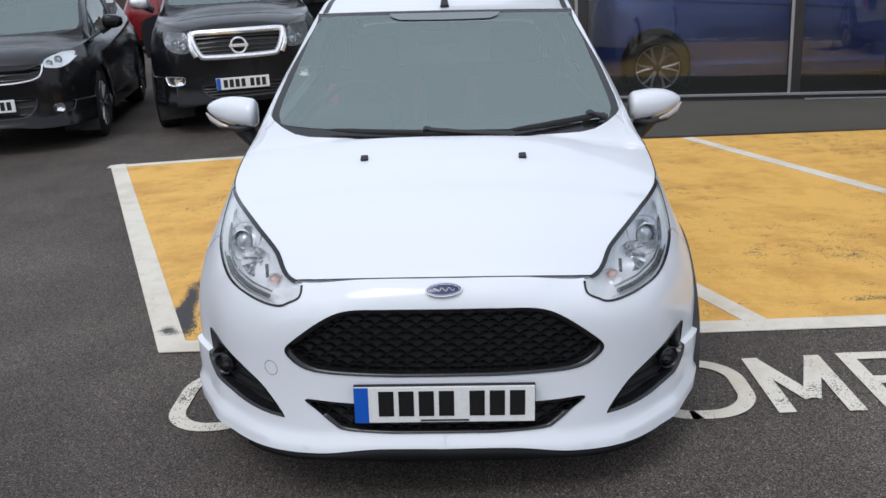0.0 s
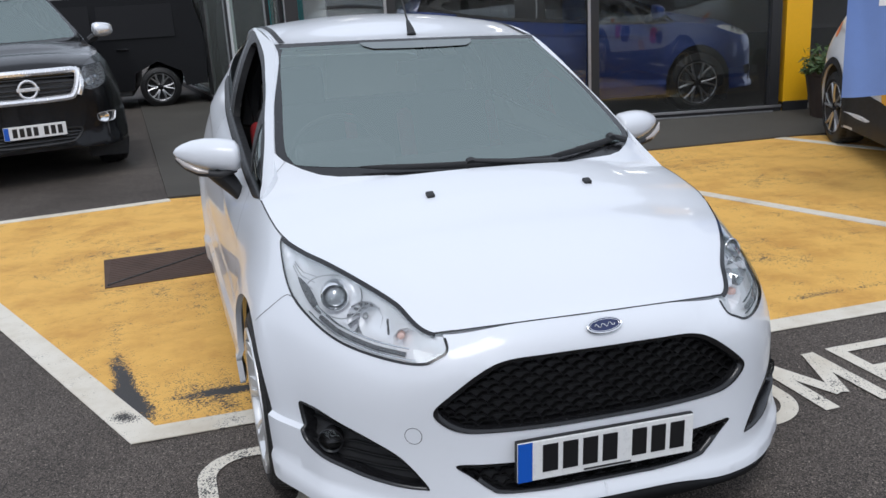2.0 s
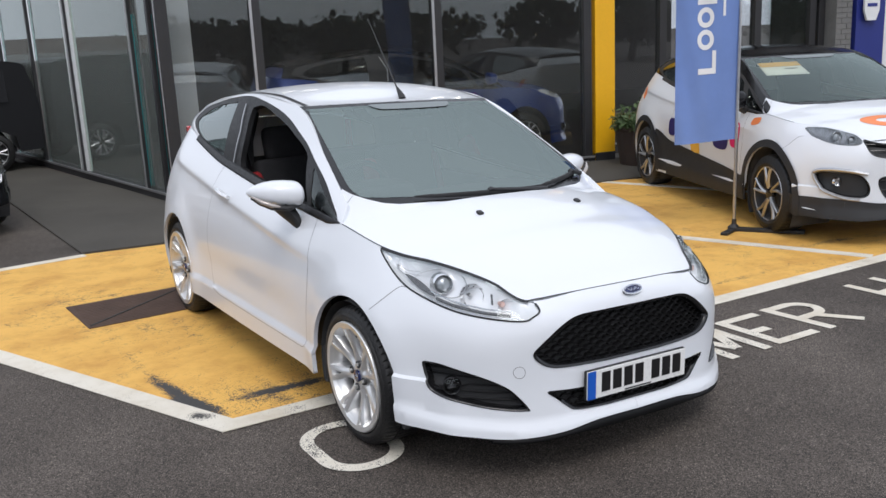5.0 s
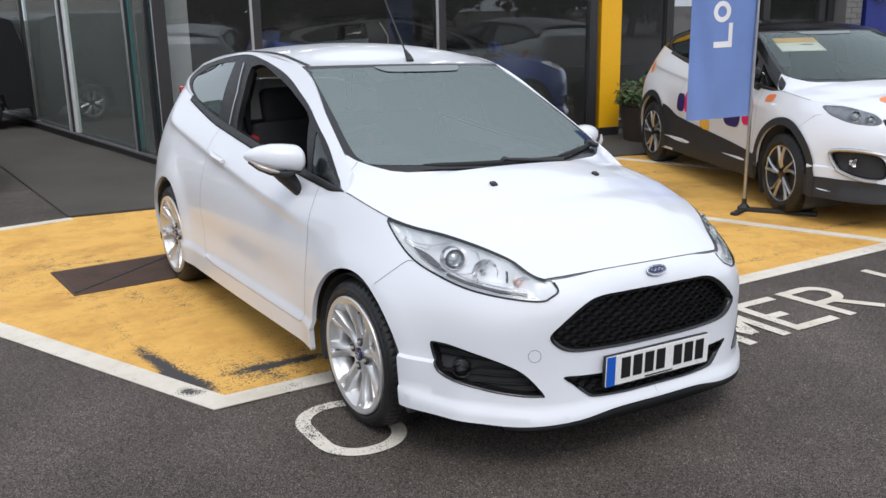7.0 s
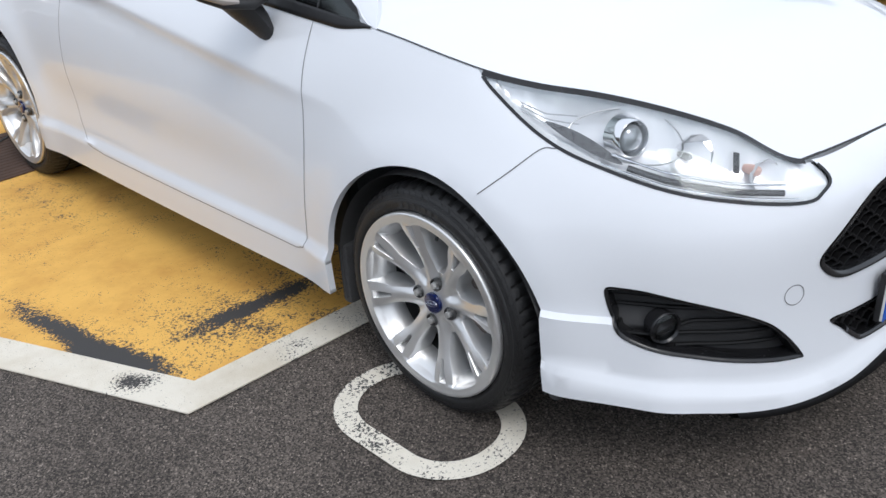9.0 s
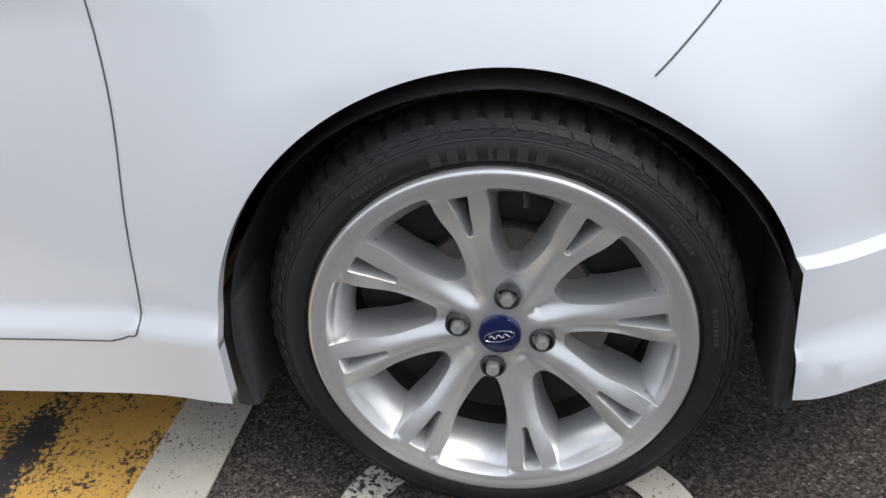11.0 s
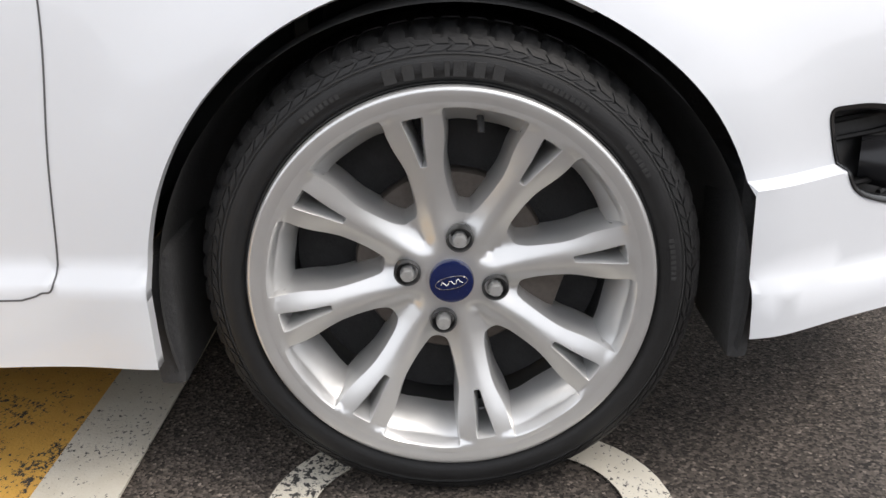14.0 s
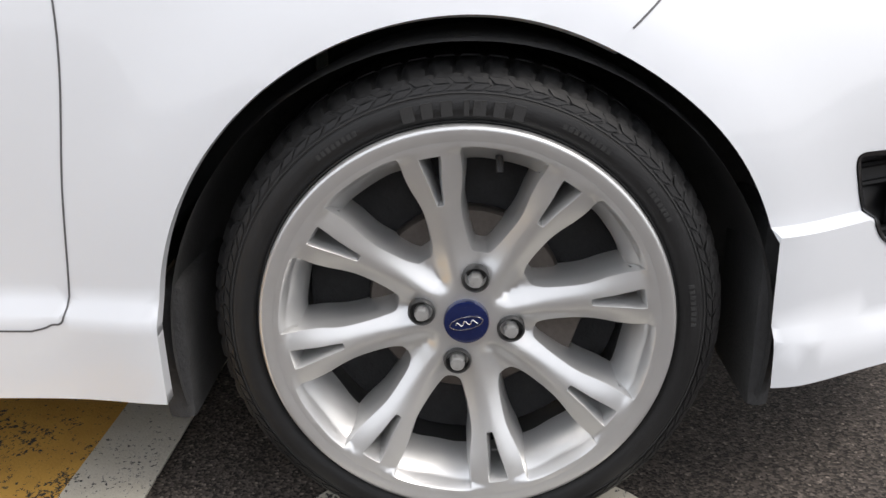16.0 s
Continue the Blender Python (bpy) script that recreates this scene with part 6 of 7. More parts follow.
def under_parts(car, morph, arches, half, floor=.2):
    for ay, az, ar in arches:
        for s in (1, -1):
            t = np.radians(np.linspace(-30, 210, 36))
            prof = [(.83, ar + .006), (.5, ar - .01), (.5, .03)]
            v = np.array([(s * x, ay + r * math.cos(a), az + r * math.sin(a)) for x, r in prof for a in t])
            put("arch_liner", morph(v), grid_faces(3, len(t)), LINER, car)
    v = np.array([(x, y, z) for x in (-.62, .62) for y in (-.68, 2.9) for z in (.19, .30)])
    put("floor_pan", morph(v), [(0, 1, 3, 2), (4, 6, 7, 5), (0, 4, 5, 1), (2, 3, 7, 6), (1, 5, 7, 3), (0, 2, 6, 4)], LINER, car, smooth=False)
    v = np.array([(x, y, z) for x in (-.72, .72) for y in (.2, 2.7) for z in (.30, .88)])
    put("cabin_tub", morph(v), [(0, 1, 3, 2), (4, 6, 7, 5), (0, 4, 5, 1), (2, 3, 7, 6), (0, 2, 6, 4)], DASH, car, smooth=False)
    for x in (-.36, .36):
        v = np.array([(x + a, 1.45 + b + .2 * c, .55 + c * .6) for a in (-.2, .2) for b in (0, .1) for c in (0, 1)])
        put("seat_back", morph(v), [(0, 1, 3, 2), (4, 6, 7, 5), (0, 4, 5, 1), (2, 3, 7, 6), (1, 5, 7, 3)], SEAT_BLACK, car, smooth=False)


def plain_mirrors(car, morph, mat, x=.90, y=.5, z=1.0):
    for s in (-1, 1):
        bm = bmesh.new()
        bmesh.ops.create_uvsphere(bm, u_segments=20, v_segments=12, radius=1)
        for v in bm.verts:
            c = [math.copysign(abs(q) ** .62, q) for q in v.co]
            v.co = Vector((c[0] * .105, c[1] * (.085 if c[1] < 0 else .03), c[2] * (.072 - .012 * c[0] * s)))
        ob = part("door_mirror", bm, mat, car, smooth=True)
        ob.location = morph(np.array((s * x, y, z)))
        part("mirror_foot", tube([(-s * .04, .02, -.04), (-s * .14, .04, -.10)], [.04, .035], 8), PLASTIC, ob, smooth=True)


def slats(outline, count, bar, back, depth):
    """Level bars across an opening that crosses the middle."""
    lo, hi = outline.min(0), outline.max(0)
    bm = bmesh.new()
    for k in range(count):
        z = lo[1] + (hi[1] - lo[1]) * (k + .5) / count
        xs = np.linspace(lo[0], hi[0], 81)
        pts = np.stack([xs, np.full(81, z)], -1)
        pts = pts[inside(outline, pts)]
        if len(pts) < 3:
            continue
        p = shell_points(np.abs(pts), back)
        p[:, 0] *= np.sign(pts[:, 0] + 1e-9)
        yield p, bar


def plate(car, morph, y, z, tilt=0.0, label="white number plate with a blue band"):
    at = morph(np.array((0, y, z)))
    holder = part("number_plate", box(-.262, .262, -.008, .01, -.058, .058, .003), PLATE_WHITE, car, label)
    holder.location = at
    part("blue_band", box(-.260, -.219, -.0095, -.0078, -.055, .055), BLUE_BAND, holder)
    x = -.190
    for k in range(7):
        x += .030 if k == 4 else 0
        part("character_bar", box(x, x + .040, -.0098, -.0078, -.038, .040, .001), PLATE_INK, holder)
        x += .058


# the white crossover with a black roof and stickers
HEAD_B = [(5.9, .790), (5.0, .800), (4.0, .790), (3.1, .755), (2.62, .705), (2.75, .672), (3.3, .662), (4.2, .672), (5.1, .705), (5.6, .745)]
FOG_B = [(4.9, .47), (4.2, .485), (3.3, .48), (2.7, .46), (2.35, .40), (2.45, .345), (2.9, .325), (3.8, .335), (4.5, .37), (4.85, .41)]
GRILLE_B = [(-.6, .67), (.6, .67), (1.7, .675), (2.45, .70), (2.50, .665), (2.2, .60), (1.5, .575), (.6, .57), (-.6, .57)]
LOWER_B = [(-.6, .46), (.6, .46), (1.4, .46), (1.95, .44), (1.85, .34), (1.5, .29), (.7, .285), (-.6, .285)]


def build_crossover():
    car = thing("crossover_car", "white crossover with black roof, black cladding and orange stickers", "car",
                m=Matrix.Translation((4.47, 1.16, 0)) @ Matrix.Rotation(radians(-22.7), 4, "Z"))
    m = stretch(1.034, ((-.85, -.3, .3, 2.2, 3.2), (-.86, -.31, .33, 2.31, 3.33)), ((.0, .17, .45, .70, .90, 1.45), (.0, .19, .53, .80, .95, 1.46)))
    arches = ((0.0, .265, .345), (2.49, .265, .345))
    sz, f, kind, names, place, cuts = build_skin(car, m, CAR_WHITE, .045, roof_paint=CAR_BLACK, glass=CAR_GLASS, lower_paint=PLASTIC, head=HEAD_B, fog=FOG_B, grille=GRILLE_B, lower=LOWER_B, arches=arches)
    num = {n: names.index(n) for n in ("headlamp", "fog", "grille", "lower")}
    cabin_side(car, m, CAR_BLACK, driver_open=False)
    rear_caps(car, m, CAR_WHITE)
    plain_lamp(car, sz, f, kind, num["headlamp"], m, ((4.0, .735, .036), (3.2, .712, .028)), DARK_LAMP)
    for key, deep in (("grille", .03), ("lower", .04)):
        g = open_recess(car, m, cuts[key], deep, key if key == "grille" else "lower_grille", GLOSS_BLACK)
        back_panel(car, m, sz, f, kind == num[key], deep, PLASTIC, "grille_back", g)
        for p, bar in slats(both(cuts[key]), 3, .006, .012, .01):
            part("grille_bar", tube(m(p), bar, 6), GLOSS_BLACK, g, smooth=True)
    bays = recess(car, m, cuts["fog"], .03, "fog_lamp_bay", GLOSS_BLACK)
    pv, pf, _ = pick(sz, f[kind == num["fog"]])
    for s, bay in zip((1, -1), bays):
        mm = np.array((s, 1, 1))
        put("bay_back", m(shell_points(pv, .028) * mm), [tuple(t) if s > 0 else tuple(reversed(t)) for t in pf], PLASTIC, bay)
        c = curve(to_s([(2.45, .475), (3.3, .495), (4.25, .50), (5.0, .475), (4.75, .40), (4.3, .355), (3.6, .325), (2.9, .315)]), 6)
        part("fog_trim", tube(m(shell_points(c, -.006) * mm), .014, 8), SATIN, bay, "satin silver fog lamp trim", smooth=True)
        at = m(shell_points(to_s([(3.9, .42)]), .012) * mm)[0]
        part("fog_lamp", turned([(-.02, .03), (.0, .034), (.004, .001)], "y", 24), CHROME, bay, smooth=True).location = at
    # black cladding: arch lips and door sweep
    for ay, az, ar in arches:
        for s in (1, -1):
            t = np.radians(np.linspace(-12, 192, 40))
            y, z = ay + (ar + .022) * np.cos(t), az + (ar + .022) * np.sin(t)
            u = np.interp(y, spline(PLAN, np.linspace(3, 16, 600))[:, 1], np.linspace(3, 16, 600))
            p, n = with_normals(shell, u, z)
            seam((m(p * (s, 1, 1)), n * (s, 1, 1)), .062, PLASTIC, car, "arch_cladding", .006)
    for s in (1, -1):
        uu = np.linspace(9.35, 13.2, 50)
        top = .335 + .17 * (uu - 9.35) / 3.85 + .05 * step(12.4, 13.2, uu) + .06 * (1 - step(9.35, 9.7, uu))
        rows = []
        for k in np.linspace(0, 1, 6):
            p, n = with_normals(shell, uu, .2 + (top - .2) * k)
            rows.append((p + n * .005) * (s, 1, 1))
        put("side_cladding", m(np.concatenate(rows)), grid_faces(6, 50), PLASTIC, car, "black side cladding")
    # stickers
    def sticker(u0, u1, z0, z1, mat, name="sticker", slant=0.0, fn=shell):
        t = np.linspace(0, 2 * np.pi, 28, endpoint=False)
        a = (u0 + u1) / 2 + (u1 - u0) / 2 * np.sign(np.cos(t)) * np.abs(np.cos(t)) ** .6
        b = (z0 + z1) / 2 + (z1 - z0) / 2 * np.sign(np.sin(t)) * np.abs(np.sin(t)) ** .6 + slant * (a - (u0 + u1) / 2)
        p, n = with_normals(fn, np.append(a, (u0 + u1) / 2), np.append(b, (z0 + z1) / 2))
        put(name, m((p + n * .004) * (-1, 1, 1)), [(28, (i + 1) % 28, i) for i in range(28)], mat, car, "coloured vinyl sticker")
    sticker(9.05, 9.45, .76, .84, ORANGE, slant=-.06)
    sticker(9.85, 10.2, .54, .76, PINK)
    sticker(10.25, 10.75, .50, .72, PURPLE)
    sticker(11.75, 12.1, .52, .72, PINK)
    sticker(12.1, 12.5, .52, .68, PURPLE)
    sticker(11.2, 11.5, .40, .55, CARD_GOLD)
    sticker(14.3, 14.6, .86, .98, ORANGE, slant=.2)
    t = np.linspace(0, 2 * np.pi, 30, endpoint=False)
    for a0, b0, ra, rb in ((-.30, .34, .30, .16),):
        p, n = with_normals(bonnet, a0 + ra * np.cos(t), b0 + rb * np.sin(t))
        q, n2 = with_normals(bonnet, a0 + ra * .45 * np.cos(t), b0 + rb * .35 * np.sin(t))
        put("bonnet_sticker", m(np.concatenate([p + n * .003, q + n2 * .003])), [(i, (i + 1) % 30, 30 + (i + 1) % 30, 30 + i) for i in range(30)], ORANGE, car, "orange ring sticker on the bonnet")
    # price card inside the screen
    p = m(screen(np.array([-.78, -.22, -.22, -.78]), np.array([.92, .92, .70, .70])) + (0, .02, -.03))
    card = put("price_card", np.concatenate([p, p + (0, .004, -.004)]), [(0, 1, 2, 3), (4, 7, 6, 5)], CARD, car, "white and gold price card behind the screen", smooth=False)
    a = p[0] + (p[1] - p[0]) * .02
    put("card_band", np.array([p[0], p[1], p[1] + (p[2] - p[1]) * .35, p[0] + (p[3] - p[0]) * .35]) + (0, -.004, .003), [(0, 1, 2, 3)], CARD_GOLD, card, smooth=False)
    put("card_bar", np.array([p[0] + (p[2] - p[0]) * .5, p[0] + (p[2] - p[0]) * .5 + (p[1] - p[0]) * .3, p[0] + (p[2] - p[0]) * .55 + (p[1] - p[0]) * .3, p[0] + (p[2] - p[0]) * .55]) + (0, -.004, .003), [(0, 1, 2, 3)], PLASTIC, card, smooth=False)
    for s in (1, -1):
        uu = np.linspace(0, 6.6, 60)
        high = np.interp(uu, (0, 2.2, 3.2, 5.0, 6.6), (.285, .295, .312, .318, .318))
        rows = []
        for k in np.linspace(0, 1, 5):
            foot = spline(FOOT, uu)[:, 2]
            p, n = with_normals(shell, uu, foot + (high - foot) * k)
            rows.append((p + n * .006) * (s, 1, 1))
        put("lower_cladding", m(np.concatenate(rows)), grid_faces(5, 60), PLASTIC, car, "black lower bumper cladding")
    plate(car, m, -.835, .515)
    plain_mirrors(car, m, CAR_BLACK)
    under_parts(car, m, arches, .86)
    w = spoked_wheel(car, (-.865, 0, .318), .318, .222, 5, GLOSS_BLACK, SATIN, twist=.25)
    wheel_set(car, .865, 2.606, .318, w)
    return car


DARK_LAMP = vary(material("smoked_lamp_bowl", (.28, .29, .31), .3, .5), .2, 20, 150)
build_crossover()

# the black pick-up with a chrome grille
HEAD_P = [(4.9, .735), (3.9, .735), (2.9, .725), (2.25, .70), (2.15, .62), (2.25, .585), (2.9, .580), (3.8, .61), (4.6, .665)]
FOG_P = [(4.3, .385), (3.6, .39), (2.9, .385), (2.75, .36), (2.95, .315), (3.6, .30), (4.15, .31), (4.3, .35)]
GRILLE_P = [(-.6, .705), (.6, .705), (1.5, .703), (1.95, .695), (1.80, .62), (1.60, .555), (1.4, .540), (.6, .535), (-.6, .535)]
LOWER_P = [(-.6, .30), (.6, .30), (1.5, .30), (1.9, .29), (1.8, .25), (1.5, .23), (.7, .225), (-.6, .225)]


def build_dark_car(name, label, place_m, m, paint, grille_mat, arches, plate_at, half, base, r, rim_r, chrome_bar=False, pick_up=False, top_paint=None):
    car = thing(name, label, "car", m=place_m)
    pol = dict(head=HEAD_P, fog=FOG_P, grille=GRILLE_P, lower=LOWER_P) if pick_up else dict(head=HEAD_B, fog=FOG_P, grille=GRILLE_B, lower=LOWER_B)
    sz, f, kind, names, place, cuts = build_skin(car, m, paint, .055, roof_paint=top_paint, gap_mat=PLASTIC, arches=arches, **pol)
    num = {n: names.index(n) for n in ("headlamp", "fog", "grille", "lower")}
    cabin_side(car, m, top_paint or paint, driver_open=False)
    rear_caps(car, m, paint)
    plain_lamp(car, sz, f, kind, num["headlamp"], m, ((2.75, .652, .04), (3.5, .668, .03)) if pick_up else ((4.0, .735, .034), (3.2, .712, .028)), PICKUP_LAMP if pick_up else LAMP_GREY)
    for key, deep in (("grille", .04), ("lower", .04)):
        g = open_recess(car, m, cuts[key], deep, key if key == "grille" else "lower_grille", grille_mat if key == "grille" else PLASTIC)
        back_panel(car, m, sz, f, kind == num[key], deep, LINER, "grille_back", g)
        for p, bar in slats(both(cuts[key]), 5 if pick_up else 3, .008, .018, .01):
            part("grille_bar", tube(m(p), bar, 6), GLOSS_BLACK, g, smooth=True)
        if key == "grille" and pick_up:
            line = both(cuts[key])
            p = shell_points(np.abs(line), -.006)
            p[:, 0] *= np.sign(line[:, 0] + 1e-9)
            part("chrome_surround", tube(m(p), .030, 8, closed=True), CHROME_WHITE, g, "bright chrome grille surround", smooth=True)
            t = np.linspace(0, 2 * np.pi, 36, endpoint=False)
            c = m(shell_points(to_s([(0.0, .62)]), -.02))[0]
            part("round_badge", tube(np.stack([c[0] + .075 * np.cos(t), np.full(36, c[1]), c[2] + .075 * np.sin(t)], -1), .012, 8, closed=True), CHROME_WHITE, g, "plain chrome ring badge with a bar", smooth=True)
            part("badge_bar", box(c[0] - .095, c[0] + .095, c[1] - .012, c[1] + .008, c[2] - .016, c[2] + .016, .004), CHROME_WHITE, g)
            for s in (1, -1):
                uu = curve(to_s([(1.98, .70), (1.98, .62), (1.80, .55)]), 6)
                part("chrome_wing", tube(m(shell_points(uu, -.004) * (s, 1, 1)), .032, 8), CHROME_WHITE, g, smooth=True)
    if chrome_bar:
        for s in (1, -1):
            c = curve(to_s([(0.05, .565), (1.3, .57), (2.2, .60), (2.6, .69)]), 6)
            part("chrome_strip", tube(m(shell_points(c, -.004) * (s, 1, 1)), .009, 8), CHROME_WHITE, car, smooth=True)
            c = curve(to_s([(2.7, .668), (3.6, .655), (4.6, .68), (5.6, .73)]), 6)
            part("lamp_strip", tube(m(shell_points(c, -.004) * (s, 1, 1)), .008, 8), LAMP_GREY, car, smooth=True)
    bays = recess(car, m, cuts["fog"], .03, "fog_lamp_bay", CHROME_WHITE if pick_up else GLOSS_BLACK)
    pv, pf, _ = pick(sz, f[kind == num["fog"]])
    for s, bay in zip((1, -1), bays):
        mm = np.array((s, 1, 1))
        put("bay_back", m(shell_points(pv, .026) * mm), [tuple(t) if s > 0 else tuple(reversed(t)) for t in pf], PLASTIC, bay)
        at = m(shell_points(to_s([(3.3, .345)]), .008) * mm)[0]
        part("fog_lamp", turned([(-.012, .050), (-.004, .046), (.0, .034), (.004, .001)], "y", 24), CHROME, bay, smooth=True).location = at
    plate(car, m, *plate_at)
    plain_mirrors(car, m, CHROME_WHITE if pick_up else paint, .95, .5, 1.02)
    under_parts(car, m, arches, half)
    w = spoked_wheel(car, (-half, 0, r), r, rim_r, 6, GLOSS_BLACK, SATIN)
    wheel_set(car, half, base, r, w)
    return car


PICKUP_LAMP = vary(material("pickup_lamp_bowl", (.26, .26, .27), .28, .5), .15, 12, 60)
CHROME_WHITE = vary(material("bright_chrome", (.86, .86, .87), .22, .7), .03, 10, 60)
build_dark_car("pickup_truck", "black pick-up truck with a bright chrome grille", Matrix.Translation((-2.33, 6.88, 0)) @ Matrix.Rotation(radians(14), 4, "Z"),
               stretch(1.06, ((-.85, -.6, -.3, .3, 2.2, 3.2), (-.90, -.72, -.36, .36, 2.9, 4.2)), ((0, .17, .30, .45, .62, .72, .90, 1.45), (0, .26, .50, .66, .865, 1.02, 1.16, 1.78))),
               CAR_BLACK, GLOSS_BLACK, ((0.0, .26, .36), (2.49, .26, .36)), (-.83, .30), .90, 3.15, .375, .24, pick_up=True)
build_dark_car("family_suv", "black family crossover with chrome grille strip", Matrix.Translation((-4.54, 6.14, 0)) @ Matrix.Rotation(radians(10.5), 4, "Z"),
               stretch(1.065, ((-.85, -.3, .3, 2.2, 3.2), (-.90, -.33, .33, 2.36, 3.5)), ((0, .17, .45, .70, .90, 1.45), (0, .22, .54, .84, 1.0, 1.60))),
               CAR_BLACK, GLOSS_BLACK, ((0.0, .265, .35), (2.49, .265, .35)), (-.835, .40), .875, 2.646, .34, .23, chrome_bar=True)
# roof and pillars are black: the dim indoor shade is put into their colour
build_dark_car("showroom_suv", "blue crossover standing inside the showroom", Matrix.Translation((4.90, 7.06, .0)) @ Matrix.Rotation(radians(80.2), 4, "Z"),
               stretch(1.05, ((-.85, -.3, .3, 2.2, 3.2), (-.88, -.32, .33, 2.33, 3.4)), ((0, .17, .45, .70, .90, 1.45), (0, .22, .55, .86, 1.02, 1.58))),
               CAR_BLUE, GLOSS_BLACK, ((0.0, .265, .35), (2.49, .265, .35)), (-.835, .40), .86, 2.62, .335, .23, top_paint=CAR_BLACK)

# ---- the feather flag ----
flag = thing("feather_flag", "blue fabric feather flag on a steel pole", "flag", m=Matrix.Translation((3.50, 1.70, .004)))
part("base_hub", turned([(0, .05), (.03, .05), (.06, .02), (.10, .018)], "z", 20), PLASTIC, flag, "black steel base", smooth=True)
part("foot_bar", box(-.22, .04, -.03, .03, .0, .022, .006), PLASTIC, flag).rotation_euler = (0, 0, radians(20))
part("foot_bar", box(-.03, .55, -.035, .035, .0, .03, .006), PLASTIC, flag).rotation_euler = (0, 0, radians(-58))
part("pole", tube([(0, 0, 0), (.0, 0, .9), (.01, 0, 1.7), (.0, .01, 2.45)], [.014, .013, .011, .008], 10), SATIN, flag, "thin steel pole", smooth=True)
n, k = 26, 40
across, up = np.meshgrid(np.linspace(0, 1, n), np.linspace(0, 1, k))
dirx, diry = -.84, .54
wave = .030 * np.sin(across * 7 + up * 4) + .018 * np.sin(across * 13 - up * 9) * across
wx = .50 * across
fx = dirx * wx + diry * wave
fy = diry * wx + dirx * -1 * wave * .6
fz = .76 + up * 1.6 - .03 * across * (1 - up)
v = np.stack([fx, fy, fz], -1).reshape(-1, 3)
put("cloth", np.concatenate([v, v + (.0025, .0025, 0)]), grid_faces(k, n) + [tuple(reversed([i + n * k for i in t])) for t in grid_faces(k, n)], FLAG_BLUE, flag, "blue printed cloth")


def on_cloth(a, b, lift):
    """A place on the flag's cloth: a across from the pole, b in metres above its foot."""
    w = .030 * np.sin(a * 7 + b / 1.6 * 4) + .018 * np.sin(a * 13 - b / 1.6 * 9) * a
    p = np.stack([dirx * .50 * a + diry * w, diry * .50 * a - dirx * w * .6, .76 + b - .03 * a * (1 - b / 1.6)], -1)
    return p + lift * np.array((-diry, -abs(dirx), 0))


def cloth_bar(a0, a1, b0, b1):
    a, b = np.meshgrid(np.linspace(a0, a1, 8), np.linspace(b0, b1, 8))
    put("print_bar", on_cloth(a, b, .004).reshape(-1, 3), grid_faces(8, 8), FLAG_WHITE, flag)


# the maker's lettering runs up the cloth: plain white shapes in its place
cloth_bar(.36, .42, .54, .72)
cloth_bar(.42, .64, .54, .585)
for b0 in (.73, .90):
    t = np.linspace(0, 2 * np.pi, 33)
    ring = [on_cloth(.53 + r * np.cos(t) * .13, b0 + .075 + r * .078 * np.sin(t), .004) for r in (1.0, .52)]
    put("print_ring", np.concatenate(ring), [(i, i + 1, 34 + i, 33 + i) for i in range(32)], FLAG_WHITE, flag)
cloth_bar(.36, .66, 1.075, 1.115)
cloth_bar(.47, .53, 1.115, 1.17)
cloth_bar(.36, .48, 1.17, 1.21)
cloth_bar(.52, .64, 1.17, 1.21)
for b0 in (1.24, 1.42):
    cloth_bar(.40, .64, b0, b0 + .04)
    cloth_bar(.40, .45, b0 + .04, b0 + .12)
cloth_bar(.22, .26, .98, 1.5)

# ---- the row behind: a black people carrier, side on, and a red car ----
VAN_BLACK = vary(material("van_paint", (.005, .005, .006), .38, 0, .05, .15), .2, 2, 25, rough=.05)
VAN_GLASS = material("van_tinted_glass", (.006, .006, .007), .25, spec=.16)


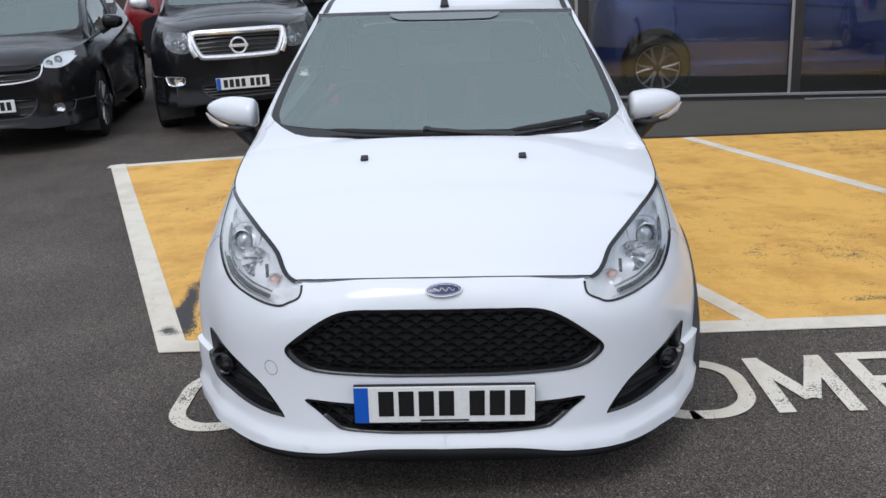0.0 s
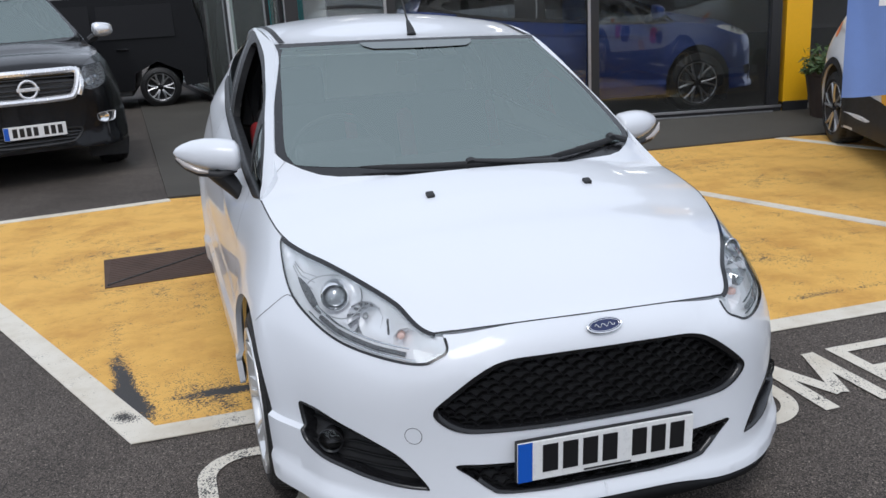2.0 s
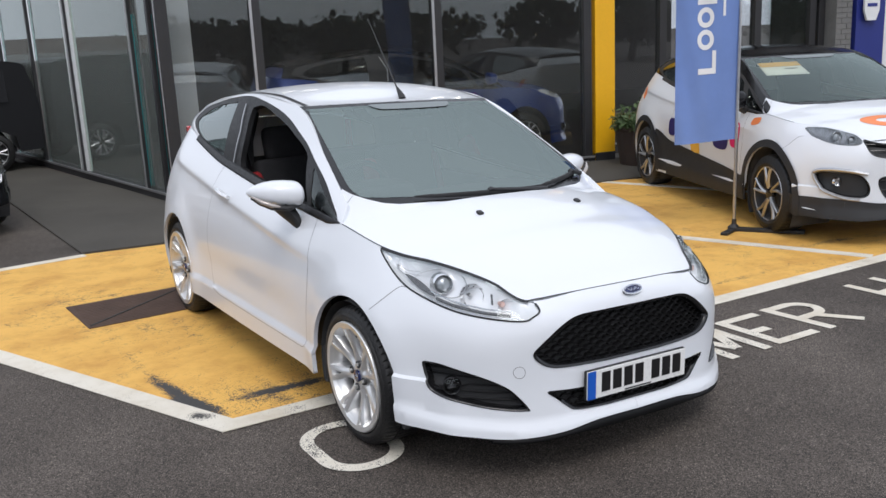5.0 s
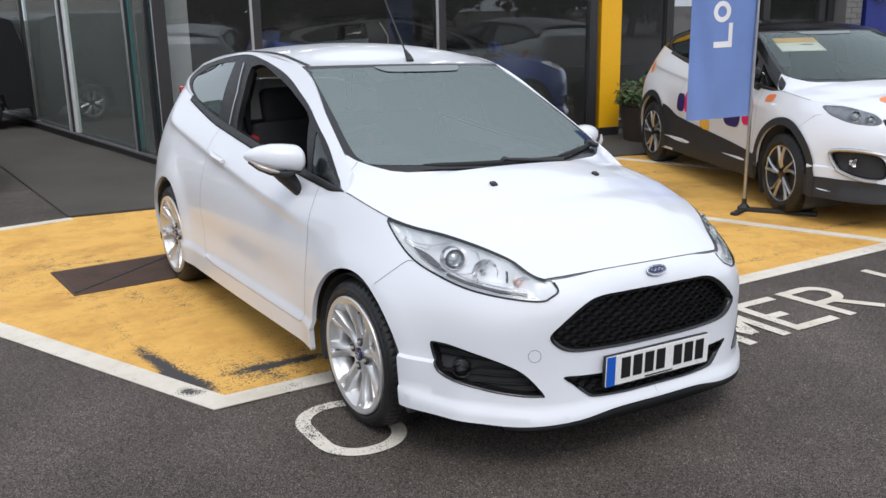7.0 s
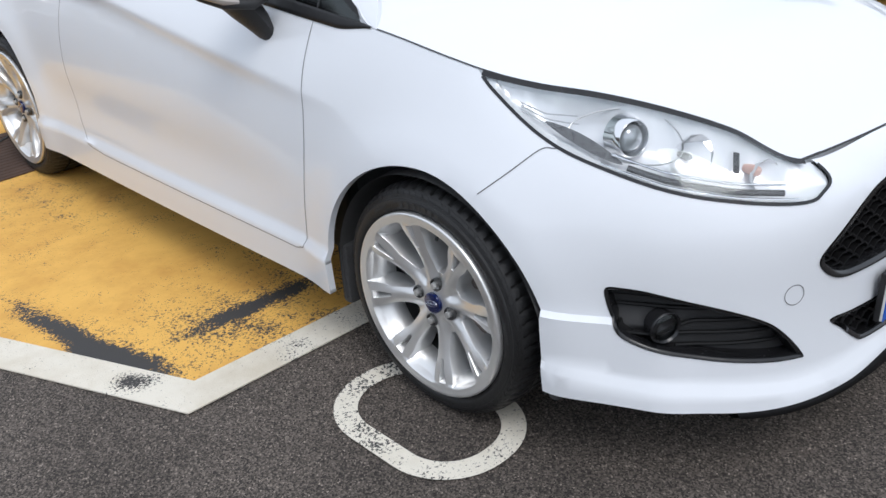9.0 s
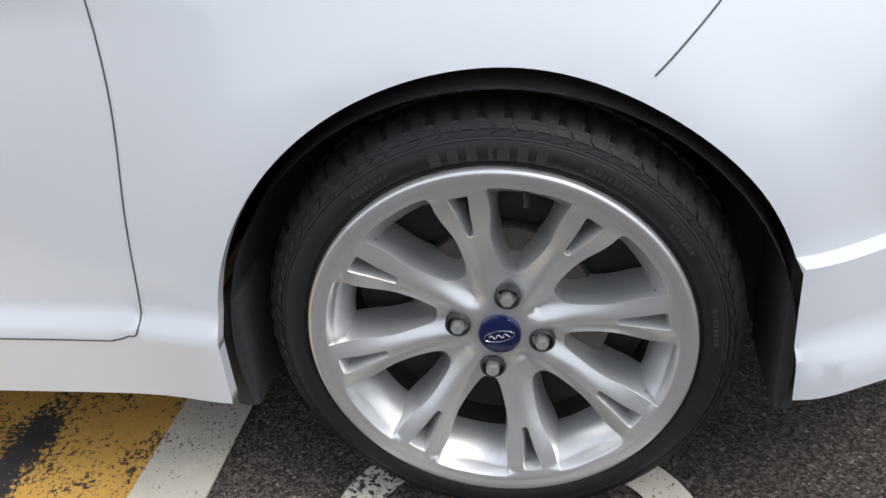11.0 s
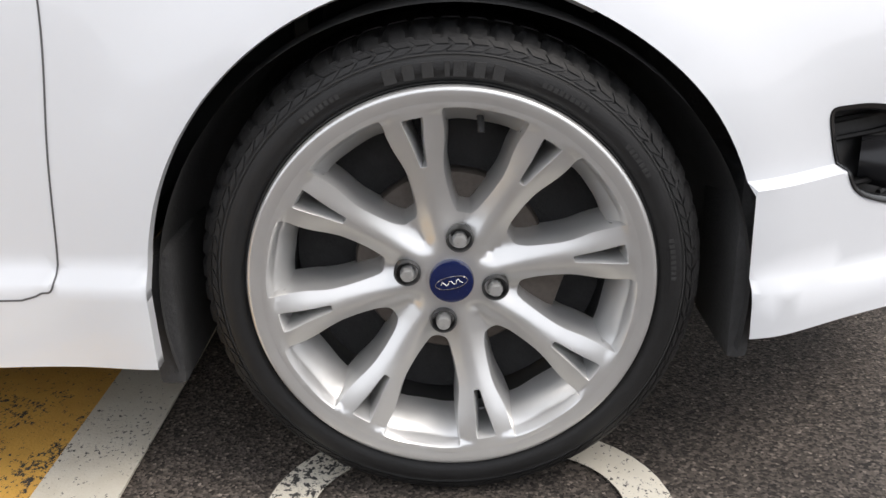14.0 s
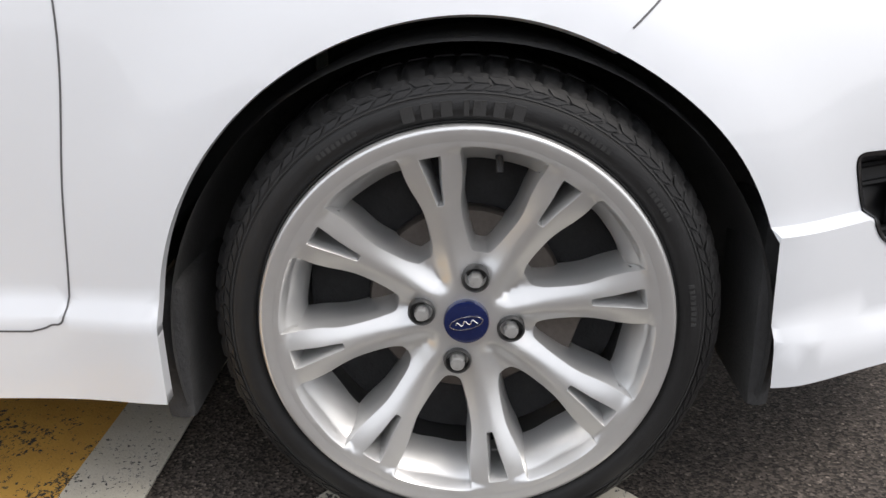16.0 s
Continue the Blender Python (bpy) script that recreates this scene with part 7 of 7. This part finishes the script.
def build_van():
    van = thing("people_carrier", "black people carrier with tinted windows parked behind the pick-up", "van", m=Matrix.Translation((-2.62, 11.66, 0)) @ Matrix.Rotation(radians(-3), 4, "Z"))
    side = [(-2.38, .30), (-2.42, .72), (-2.28, .93), (-1.50, 1.10), (-.88, 1.52), (-.52, 1.60), (1.2, 1.64), (2.12, 1.60), (2.27, 1.40), (2.36, .95), (2.34, .32)]
    line = np.concatenate([curve(side, 4), [(2.02, .30), (1.98, .52), (1.65, .68), (1.32, .52), (1.28, .28), (-1.20, .28), (-1.24, .52), (-1.57, .68), (-1.90, .52), (-1.94, .30)]])
    bm = prism([tuple(q) for q in line], 0, 1.80)
    bmesh.ops.transform(bm, verts=bm.verts[:], matrix=Matrix(((1, 0, 0, 0), (0, 0, 1, 0), (0, 1, 0, 0), (0, 0, 0, 1))))
    for v in bm.verts:
        if v.co.z > .95:
            v.co.y += (.16 if v.co.y < .9 else -.16) * (v.co.z - .95) / .65
    bmesh.ops.recalc_face_normals(bm, faces=bm.faces[:])
    part("body", bm, VAN_BLACK, van, smooth=True, angle=30)

    def pane_at(x0, x1, z0, z1, slant=0.0):
        own = [(x0, z0), (x1, z0), (x1 - slant * .2, z1), (x0 + slant, z1)]
        off = [(x, .16 * (z - .95) / .65 - .006, z) for x, z in own]
        put("side_window", np.array(off), [(0, 1, 2, 3)], VAN_GLASS, van, "dark tinted side window", smooth=False)

    pane_at(-1.15, -.28, 1.02, 1.48, .55)
    pane_at(-.20, .78, 1.02, 1.52)
    pane_at(.86, 1.95, 1.03, 1.50, .02)
    for x in (-.24, .82):
        part("door_seam", tube([(x, -.002, .40), (x, -.002, .94)], .004, 5), PLASTIC, van)
    for x in (.10, 1.10):
        part("door_handle", box(x, x + .17, -.028, -.004, .86, .895, .008), CAR_BLACK, van, smooth=True)
    part("sill", box(-1.15, 1.25, .02, 1.78, .20, .30, .02), PLASTIC, van)
    w = spoked_wheel(van, (0, 0, 0), .30, .20, 6, GLOSS_BLACK, SATIN)
    w.matrix_basis = Matrix.Translation((1.65, .03, .30)) @ Matrix.Rotation(radians(90), 4, "Z")
    for x, y, turn in ((-1.57, .03, 90), (1.65, 1.77, -90), (-1.57, 1.77, -90)):
        copy_thing(w, Matrix.Translation((x, y, .30)) @ Matrix.Rotation(radians(turn), 4, "Z"))
    return van


build_van()
CAR_RED = vary(material("red_car_paint", (.20, .008, .012), .28, .1, .6), .1, 2, 25, rough=.04)
build_dark_car("red_car", "dark red car parked in the row behind", Matrix.Translation((-6.5, 19.6, 0)) @ Matrix.Rotation(radians(186), 4, "Z"),
               stretch(1.03, ((-.85, -.3, .3, 2.2, 3.2), (-.86, -.31, .33, 2.31, 3.33)), ((0, .17, .45, .70, .90, 1.45), (0, .19, .52, .80, .95, 1.50))),
               CAR_RED, GLOSS_BLACK, ((0.0, .265, .35), (2.49, .265, .35)), (-.835, .40), .86, 2.6, .33, .225)
row_car = copy_thing(bpy.data.objects["family_suv"], Matrix.Translation((-7.4, 12.2, 0)) @ Matrix.Rotation(radians(12), 4, "Z"))
row_car["label"] = "black crossover parked in the row behind"
